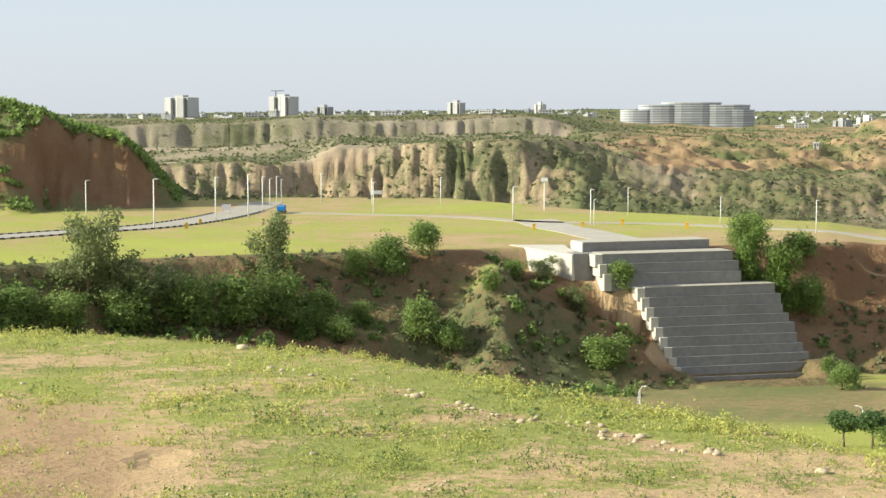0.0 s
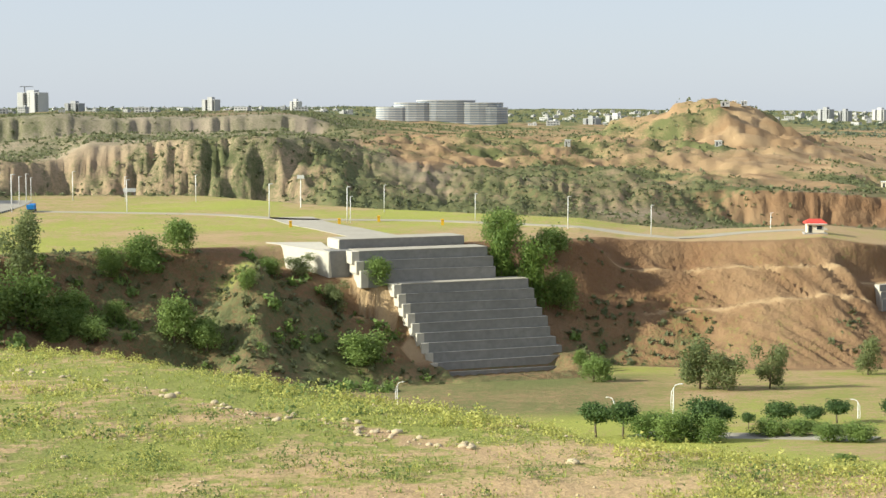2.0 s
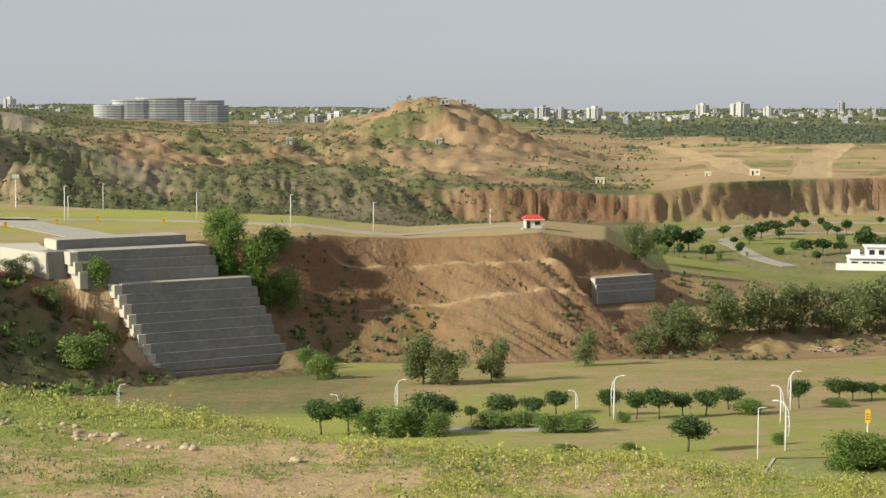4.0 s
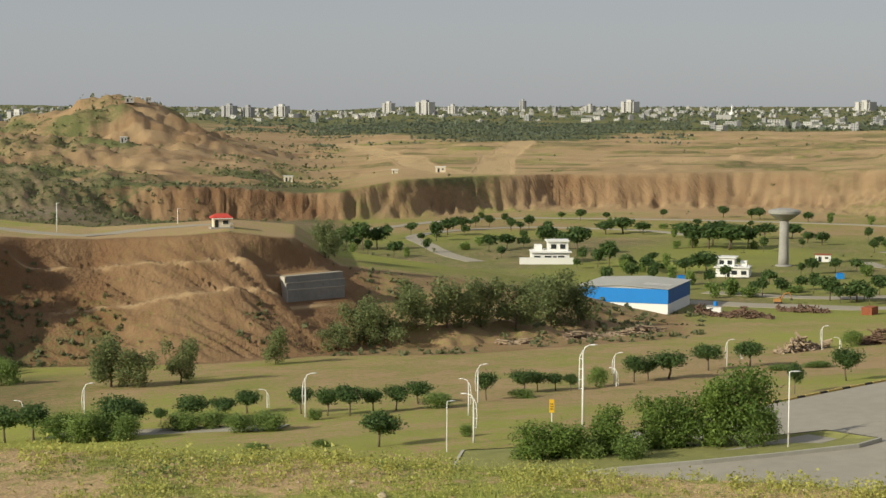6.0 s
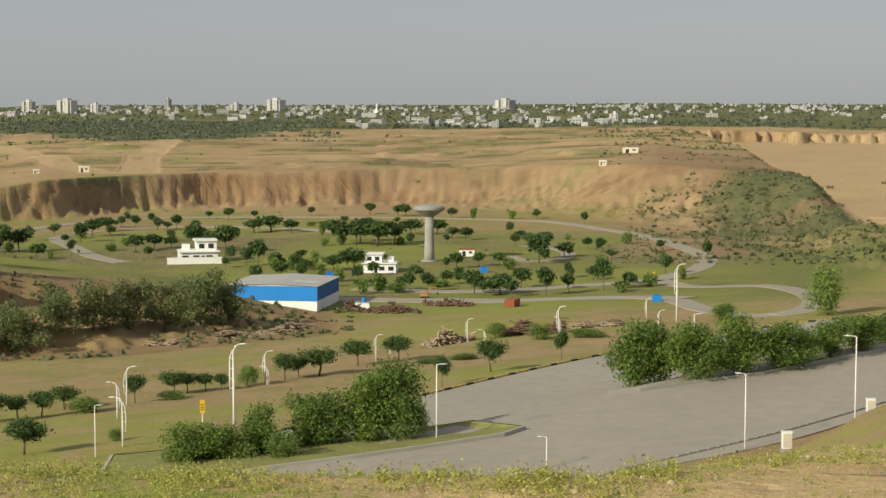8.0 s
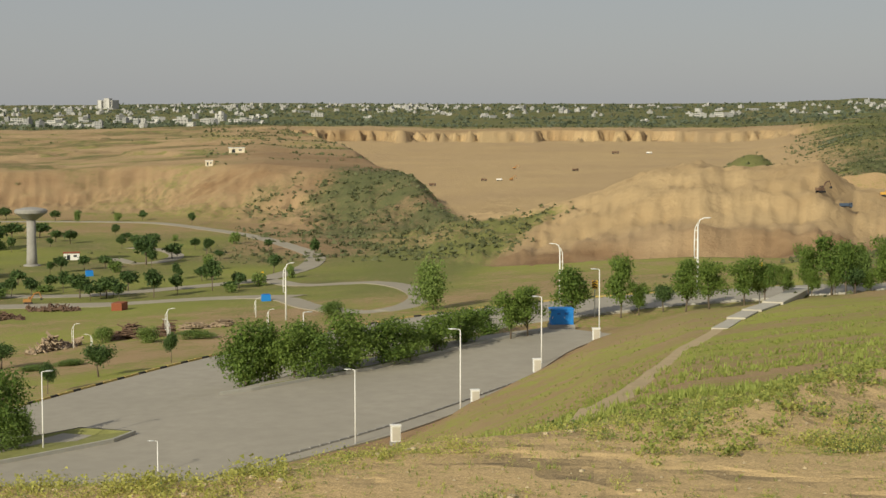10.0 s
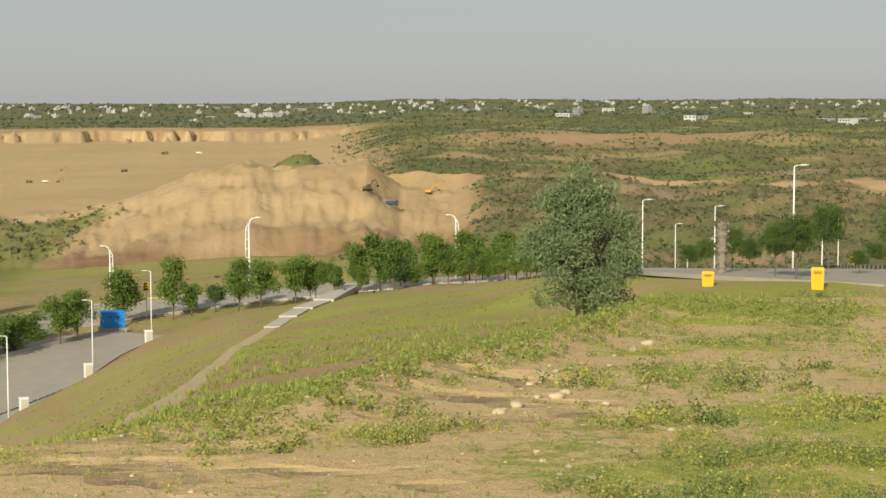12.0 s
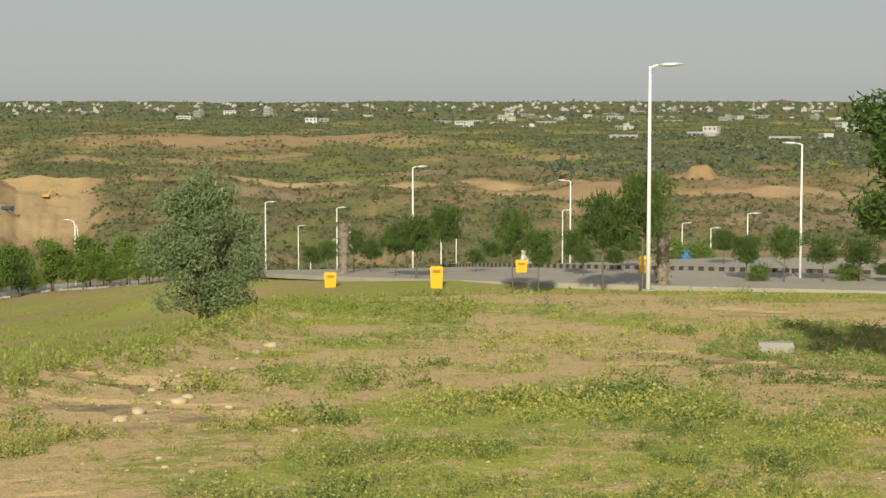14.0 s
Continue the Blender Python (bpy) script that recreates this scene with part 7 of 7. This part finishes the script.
a, r, x, y = polar(rng, 1500, -15.5, -8.6, 484, 580)
z, slope, c = cover_at(a, r, x, y)
keep = (slope < 0.9) & (z > EYE - 26.5) & ((a < -12.6) | (r > 514))
a, r, x, y, z = (v[keep] for v in (a, r, x, y, z))
clumps("bluff_scrub", rng, x, y, z - 0.3, rng.uniform(1.2, 3.0, len(x)), 14, LEAF["b"], "dense dark scrub on top of the bluff", 0.9, 0.5)


def weeds(name, rng, a, r, size, per, wide, upright, mat, label):
    """Low plants: leaves that rise from each root."""
    x, y = r * np.sin(np.radians(a)), r * np.cos(np.radians(a))
    z = ground(a, r)
    n = len(a)
    th = rng.uniform(0, 6.28, (n, per))
    lean = rng.uniform(0.1, 1.0, (n, per)) * (1 - upright)
    d = np.stack([np.cos(th) * lean, np.sin(th) * lean, np.sqrt(np.clip(1 - lean ** 2, 0.05, 1))], -1)
    root = np.stack([x, y, z - 0.01], -1)[:, None, :] + np.stack([np.cos(th), np.sin(th), 0 * th], -1) * (size * 0.35)[:, None, None] * rng.random((n, per, 1))
    long = size[:, None, None] * rng.uniform(0.35, 1.0, (n, per, 1))
    tip = root + d * long
    side = np.stack([-np.sin(th), np.cos(th), 0.3 * rng.normal(size=th.shape)], -1) * long * wide
    co = np.stack([root - side, root + side, tip], 2).reshape(-1, 3)
    return tagged(new(name, leaf_mesh(name, co, mat)), label, "weeds", kind="stuff")


YELLOW_WEED = leafy("yellow_weed", (0.24, 0.26, 0.06), (0.62, 0.58, 0.17), 0)
GREEN_WEED = leafy("green_weed", (0.13, 0.185, 0.05), (0.38, 0.41, 0.13), 0)
DARK_WEED = leafy("dark_weed", (0.075, 0.120, 0.036), (0.24, 0.29, 0.09), 0)
BANK_WEED = leafy("bank_weed", (0.15, 0.20, 0.045), (0.44, 0.45, 0.12), 0)
GRASS = leafy("field_grass", (0.20, 0.25, 0.05), (0.40, 0.42, 0.12), 0)
a, r, x, y = polar(rng, 380000, -16, 96, 20, 80, 0)
rc = crest_range(a)
z, slope, c = cover_at(a, r, x, y)
inside = r < rc + 5
clump_n = 0.7 * fbm(x, y, 0.8, 3, 103) + 0.6 * fbm(x, y, 3.2, 3, 105)
p = np.clip(0.45 - 0.6 * (c[:, 0] - 0.5) + 0.9 * clump_n, 0, 1.3)
crest = np.exp(-((r - rc) / 2.2) ** 2) * (a < 62)
dense = tab(a, 20, 0.17, 48, 0.22, 58, 0.40, 66, 0.5)
keep = inside & (rng.random(len(a)) < np.clip(dense * p * tab(r, 20, 1.0, 30, 1.0, 80, 0.8) + tab(a, 12, 0.28, 22, 0.12) * crest, 0, 1))
a2, r2, x2, y2, z2, cn, cr = a[keep], r[keep], x[keep], y[keep], z[keep], clump_n[keep], crest[keep]
yellow = rng.random(len(a2)) < np.clip(0.5 + 0.25 * (a2 < 45) + 0.5 * fbm(x2, y2, 3.5, 3, 107) + 0.4 * cr, 0.05, 0.95)
size = rng.uniform(0.06, 0.21, len(a2)) * (1 + 0.7 * np.clip(cn, -0.5, 1)) * tab(a2, 20, 1.2, 58, 1.15)
dark = ~yellow & (fbm(x2, y2, 1.6, 3, 108) > 0.25)
size = size * np.where(dark, 1.25, 1.0)
for near_by, per, leaf in ((r2 < 32, 24, 0.125), (r2 >= 32, 12, 0.2)):
    for pick, name, mat, label in ((yellow, "yellow_weeds", YELLOW_WEED, "low yellow-flowered weeds over the field"), (~yellow & ~dark, "green_weeds", GREEN_WEED, "low green weeds over the field"), (dark, "dark_weeds", DARK_WEED, "taller dark green weeds in tufts")):
        k = near_by & pick
        clumps(name, rng, x2[k], y2[k], z2[k] - 0.02, size[k], per, mat, label, 1.1, leaf, "weeds")
keep = inside & (rng.random(len(a)) < np.clip(0.14 * p + 0.08, 0, 0.24) * np.clip(1.3 - c[:, 0], 0.25, 1))
weeds("field_grass", rng, a[keep], r[keep], rng.uniform(0.06, 0.14, keep.sum()), 5, 0.12, 0.3, GRASS, "short dry grass over the field")
a = rng.uniform(-6, 47, 900)
r = crest_range(a) + rng.normal(-0.3, 0.9, 900)
keep = rng.random(900) < np.clip(0.55 + 0.7 * fbm(a * 3.0, r, 6, 3, 109), 0, 1)
a, r = a[keep], r[keep]
clumps("crest_weeds", rng, r * np.sin(np.radians(a)), r * np.cos(np.radians(a)), ground(a, r) - 0.03, rng.uniform(0.14, 0.42, len(a)) * rng.uniform(0.7, 1.1, len(a)), 36, YELLOW_WEED, "bushy yellow-green weeds along the field's brow", 1.0, 0.17, "weeds")
a, r, x, y = polar(rng, 5200, 58, 80, 28, 70)
keep = np.abs(r - tab(a, 56, 31, 62, 34, 70, 47, 74, 63)) < 5.5 * rng.random(len(a)) ** 0.7
clumps("bank_weeds", rng, x[keep], y[keep], ground(a[keep], r[keep]), rng.uniform(0.12, 0.42, keep.sum()), 30, BANK_WEED, "lush yellow-green weeds on the field's edge", 1.0, 0.2, "weeds")
a, r, x, y = polar(rng, 16000, 46, 80, 34, 210, 0)
keep = (r > crest_range(a) + 3) & ~on_road(x, y) & (fbm(x, y, 9, 3, 111) > -0.1)
weeds("slope_grass", rng, a[keep], r[keep], rng.uniform(0.1, 0.34, keep.sum()), 6, 0.16, 0.25, GRASS, "patchy grass on the slope to the boulevard")
a, r, x, y = polar(rng, 1500, 87, 96, 42, 60)
keep = np.hypot((a - 93) * 0.8, (r - 50) * 0.5) + 1.5 * fbm(x, y, 4, 3, 113) < 3.6
a, r, x, y = (v[keep] for v in (a, r, x, y))
clumps("shade_weeds", rng, x, y, ground(a, r), rng.uniform(0.12, 0.34, len(a)), 30, GREEN_WEED, "tall green weeds in the tree's shade", 1.1, 0.2, "weeds")

# ---------------------------------------------------------------- stones


def stone_mesh(seed):
    rng = np.random.default_rng(seed)
    bm = bmesh.new()
    bmesh.ops.create_icosphere(bm, subdivisions=2, radius=0.5)
    k = rng.normal(size=3) * 3
    for v in bm.verts:
        n = noise.noise(v.co * 2.2 + Vector(k)) * 0.35 + noise.noise(v.co * 5 + Vector(k)) * 0.12
        v.co = v.co * (1 + n)
        v.co.z *= 0.62
    me = bpy.data.meshes.new("stone")
    bm.to_mesh(me)
    bm.free()
    me.materials.append(STONE)
    me.polygons.foreach_set("use_smooth", [True] * len(me.polygons))
    return me


STONES = [stone_mesh(i) for i in range(5)]
rng = np.random.default_rng(21)
LYING = [(-0.9, 38.7, 0.24), (-5.7, 45.5, 0.22), (-6.6, 51, 0.32), (4.8, 34.4, 0.14), (6.5, 33, 0.2), (12.3, 29.6, 0.2), (59.5, 25, 0.18), (54.1, 25.5, 0.14), (71.5, 26.5, 0.15), (70.3, 36.6, 0.32), (70.6, 37.5, 0.24), (16.1, 25, 0.2), (25.4, 25.6, 0.16), (24.4, 26.8, 0.13), (16.0, 26, 0.22), (69.0, 35, 0.3), (68.4, 34, 0.25), (72.8, 47, 0.3), (73.3, 49, 0.35)]
for _ in range(70):
    t = 1 - rng.random() ** 1.6
    LYING.append((mix(-6, 9, t), furrow(mix(-6, 9, t)) + rng.normal(0, 0.45), rng.uniform(0.05, 0.17)))
LYING += [(rng.normal(70.5, 1.4), rng.normal(40, 4.0), rng.uniform(0.06, 0.18)) for _ in range(22)]
LYING += [(rng.uniform(-14, 94), rng.uniform(23, 44), rng.uniform(0.06, 0.14)) for _ in range(70)]
for i, (a, r, s) in enumerate(LYING):
    a, r, s = float(a), float(min(r, crest_range(a) - 0.5)), float(s)
    ob = new("stone", STONES[i % 5])
    ob.matrix_basis = Matrix.LocRotScale(spot(a, r, 0.12 * s), Euler((0, 0, i * 1.7)), (s * 1.2, s, s))
    tagged(ob, "rounded tan field stone lying on the soil", "stone", "field stones")
t = thing("concrete_block", stand(89.8, 47.8, 6), "broken pale concrete block among the weeds", "block")
part("body", Shape().box(0, 0, 0.14, 1.0, 0.4, 0.34, taper=0.94), CONCRETE, t)
a, r, x, y = polar(rng, 6000, -16, 96, 20, 60, 0)
keep = r < crest_range(a)
a, r, x, y = (v[keep] for v in (a, r, x, y))
c = np.stack([x, y, ground(a, r) + 0.01], -1)
s = rng.uniform(0.012, 0.022, (len(a), 1, 1)) * rng.choice([1, 1, 1.4, 2.4], (len(a), 1, 1))
octa = np.array([[1, 0, 0], [0, 1, 0], [-1, 0, 0], [0, -1, 0], [0, 0, 0.7]]) * 1.0
tri = np.array([0, 1, 4, 1, 2, 4, 2, 3, 4, 3, 0, 4])
co = c[:, None, :] + octa[tri][None] * s * rng.uniform(0.6, 1.2, (len(a), 1, 3))
tagged(new("pebbles", leaf_mesh("pebbles", co.reshape(-1, 3), PEBBLE, 3)), "small tan pebbles strewn on the soil", "pebbles", kind="stuff")

# ---------------------------------------------------------------- the town on the skyline


def house_master(w, d, floors, mat, seed):
    t = thing("town_house", Matrix.Identity(4), "pale flat-roofed house in the distant town", "house", "town houses")
    h = floors * 3.2
    part("wall", Shape().box(0, 0, h / 2 - 1, w, d, h + 2), mat, t)
    part("parapet", Shape().box(0, 0, h + 0.3, w + 0.3, d + 0.3, 0.6), mat, t)
    if seed % 2:
        part("stair_room", Shape().box(w * 0.25, 0, h + 1.6, w * 0.3, d * 0.4, 2.4), mat, t)
    for f in range(floors):
        for x in np.linspace(-0.33, 0.33, 3 if w < 16 else 4) * w:
            part("window", Shape().box(x, -d / 2 - 0.05, f * 3.2 + 1.8, w * 0.12, 0.2, 1.4), GLASS_DARK, t)
    return t


HOUSES = [house_master(11, 9, 2, TOWN_WALL, 0), house_master(14, 10, 1, TOWN_WALL, 1), house_master(18, 11, 2, TOWN_WALL, 2), house_master(9, 9, 3, TOWN_GREY, 3), house_master(22, 12, 1, TOWN_GREY, 4)]
rng = np.random.default_rng(33)
for a0, a1, r0, r1, n in ((-10, 5, 2500, 3300, 30), (9, 15, 2500, 3400, 18), (18.5, 30, 2900, 3900, 42), (30, 36, 2900, 4000, 24), (36, 46, 2250, 2900, 56), (34, 50, 2900, 3900, 30), (50, 70, 2700, 4000, 34), (70, 94, 2000, 3300, 50), (80, 94, 1300, 1900, 10)):
    for i in range(n):
        a, r = float(rng.uniform(a0, a1)), float(rng.uniform(r0, r1))
        k = float(rng.uniform(0.75, 1.15))
        copy_thing(HOUSES[int(rng.integers(0, 5))], stand(a, r, float(rng.uniform(-65, 5)), (k * 1.1, k, k), -0.4))
for m in HOUSES:
    for o in (*m.children_recursive, m):
        bpy.data.objects.remove(o)

s = Shape()
for a0, a1, r0, r1, n in ((-12, 5, 3000, 4200, 120), (8, 16, 3000, 4200, 70), (18, 36, 3300, 4400, 170), (34, 52, 3200, 4400, 180), (50, 95, 3000, 4400, 240)):
    for i in range(n):
        a, r = float(rng.uniform(a0, a1)), float(rng.uniform(r0, r1))
        p, w, h = spot(a, r), float(rng.uniform(5, 12)), float(rng.choice([3, 4, 4, 6]))
        s.box(p.x, p.y, p.z + h / 2 - 1, w, w * 0.8, h + 2, float(rng.uniform(0, 90)))
        s.box(p.x, p.y, p.z + h + 1, w * 0.35, w * 0.3, 2.4, float(rng.uniform(0, 90)))
solid("far_rooftops", s, TOWN_WALL, Matrix.Identity(4), "pale crowded rooftops of the far town", "town", kind="stuff")


def tower_block(a, r, w, h, floors, mat, label, crane=False):
    t = thing("tower_block", stand(a, r, -38, 1.0, -3), label, "tower block")
    part("wall", Shape().box(0, 0, h / 2, w, w * 0.6, h), mat, t)
    for x in (-0.27, 0.27):
        part("wing", Shape().box(x * w, -w * 0.34, h * 0.49, w * 0.22, w * 0.12, h * 0.98), mat, t)
    for f in range(floors):
        for x in (-0.42, -0.1, 0.1, 0.42):
            part("window", Shape().box(x * w, -w * 0.302, h * (f + 0.5) / floors, w * 0.09, 0.4, h / floors * 0.5), GLASS_DARK, t)
    part("plant_room", Shape().box(0, 0, h + 2, w * 0.35, w * 0.3, 4), mat, t)
    if crane:
        c = thing("tower_crane", stand(a - 0.25, r + 25, 0, 1.0, -3), "thin grey tower crane behind the block", "crane")
        part("mast", Shape().box(0, 0, h * 0.66, 1.8, 1.8, h * 1.32), TOWN_GREY, c)
        part("jib", Shape().box(3, 0, h * 1.3, 22, 1.4, 1.4), TOWN_GREY, c)


tower_block(-8.5, 3000, 50, 37, 11, TOWN_WALL, "cream tower block on the hazy skyline")
tower_block(-5.2, 3000, 44, 36, 10, TOWN_WALL, "unfinished cream tower block on the skyline", True)
for a, r, w, h in ((0.45, 2900, 26, 22), (-3.9, 3100, 30, 18), (3.2, 3000, 18, 18), (12.9, 2700, 24, 15), (13.7, 2800, 30, 18), (20.4, 3300, 26, 24), (21.0, 3300, 22, 22), (22.1, 3500, 28, 24), (25.6, 3700, 24, 24), (26.8, 3500, 34, 28), (27.7, 3500, 18, 20), (30.0, 3900, 14, 26), (33.5, 3700, 34, 26), (32.2, 3700, 20, 18), (41.0, 3900, 40, 22), (44.6, 2700, 16, 14)):
    tower_block(a, r, w, h, max(3, int(h / 3.6)), TOWN_WALL if int(a * 10) % 3 else TOWN_GREY, "pale mid-rise block in the distant town")


def curved_office():
    """Broad office building with curved, banded floors."""
    t = thing("office_building", stand(7.95, 2700, 0, 1.0, -4), "broad curved office building with white bands and glass", "office building")

    def oval(cx, w, d, n=28):
        return [(cx + w / 2 * math.copysign(abs(math.cos(k)) ** 0.7, math.cos(k)), d / 2 * math.sin(k)) for k in np.linspace(0, 2 * math.pi, n, endpoint=False)]

    for cx, w, floors in ((-70, 62, 7), (-38, 70, 9), (8, 92, 10), (58, 78, 9), (76, 56, 7)):
        wing = part("wing", Shape().prism(oval(cx, w - 2, 44), 0, floors * 3.7), OFFICE_GLASS, t, "bluish glass wing")
        for f in range(floors + 1):
            part("band", Shape().prism(oval(cx, w, 46), f * 3.7 - 0.7, f * 3.7 + 1.1), TOWN_WALL, wing, "white floor band")


OFFICE_GLASS = plain("office_glass", (0.27, 0.31, 0.36), 0.35, grain=0.05, spread=0.15)
curved_office()


def minaret(a, r):
    t = thing("mosque", stand(a, r), "white domed mosque with a slender minaret", "mosque")
    part("wall", Shape().box(-14, 0, 4, 26, 16, 9), TOWN_WALL, t)
    part("dome", Shape().lathe([(4.5, 8.5), (4.6, 10), (3.6, 12.4), (1.2, 13.8), (0.1, 14.4)], 16), WHITE, t)
    part("minaret", Shape().lathe([(1.8, -1), (1.7, 14), (2.2, 14.4), (2.2, 15), (1.4, 15.4), (1.3, 22), (0.2, 26)], 12), WHITE, t)


minaret(36.78, 3100)
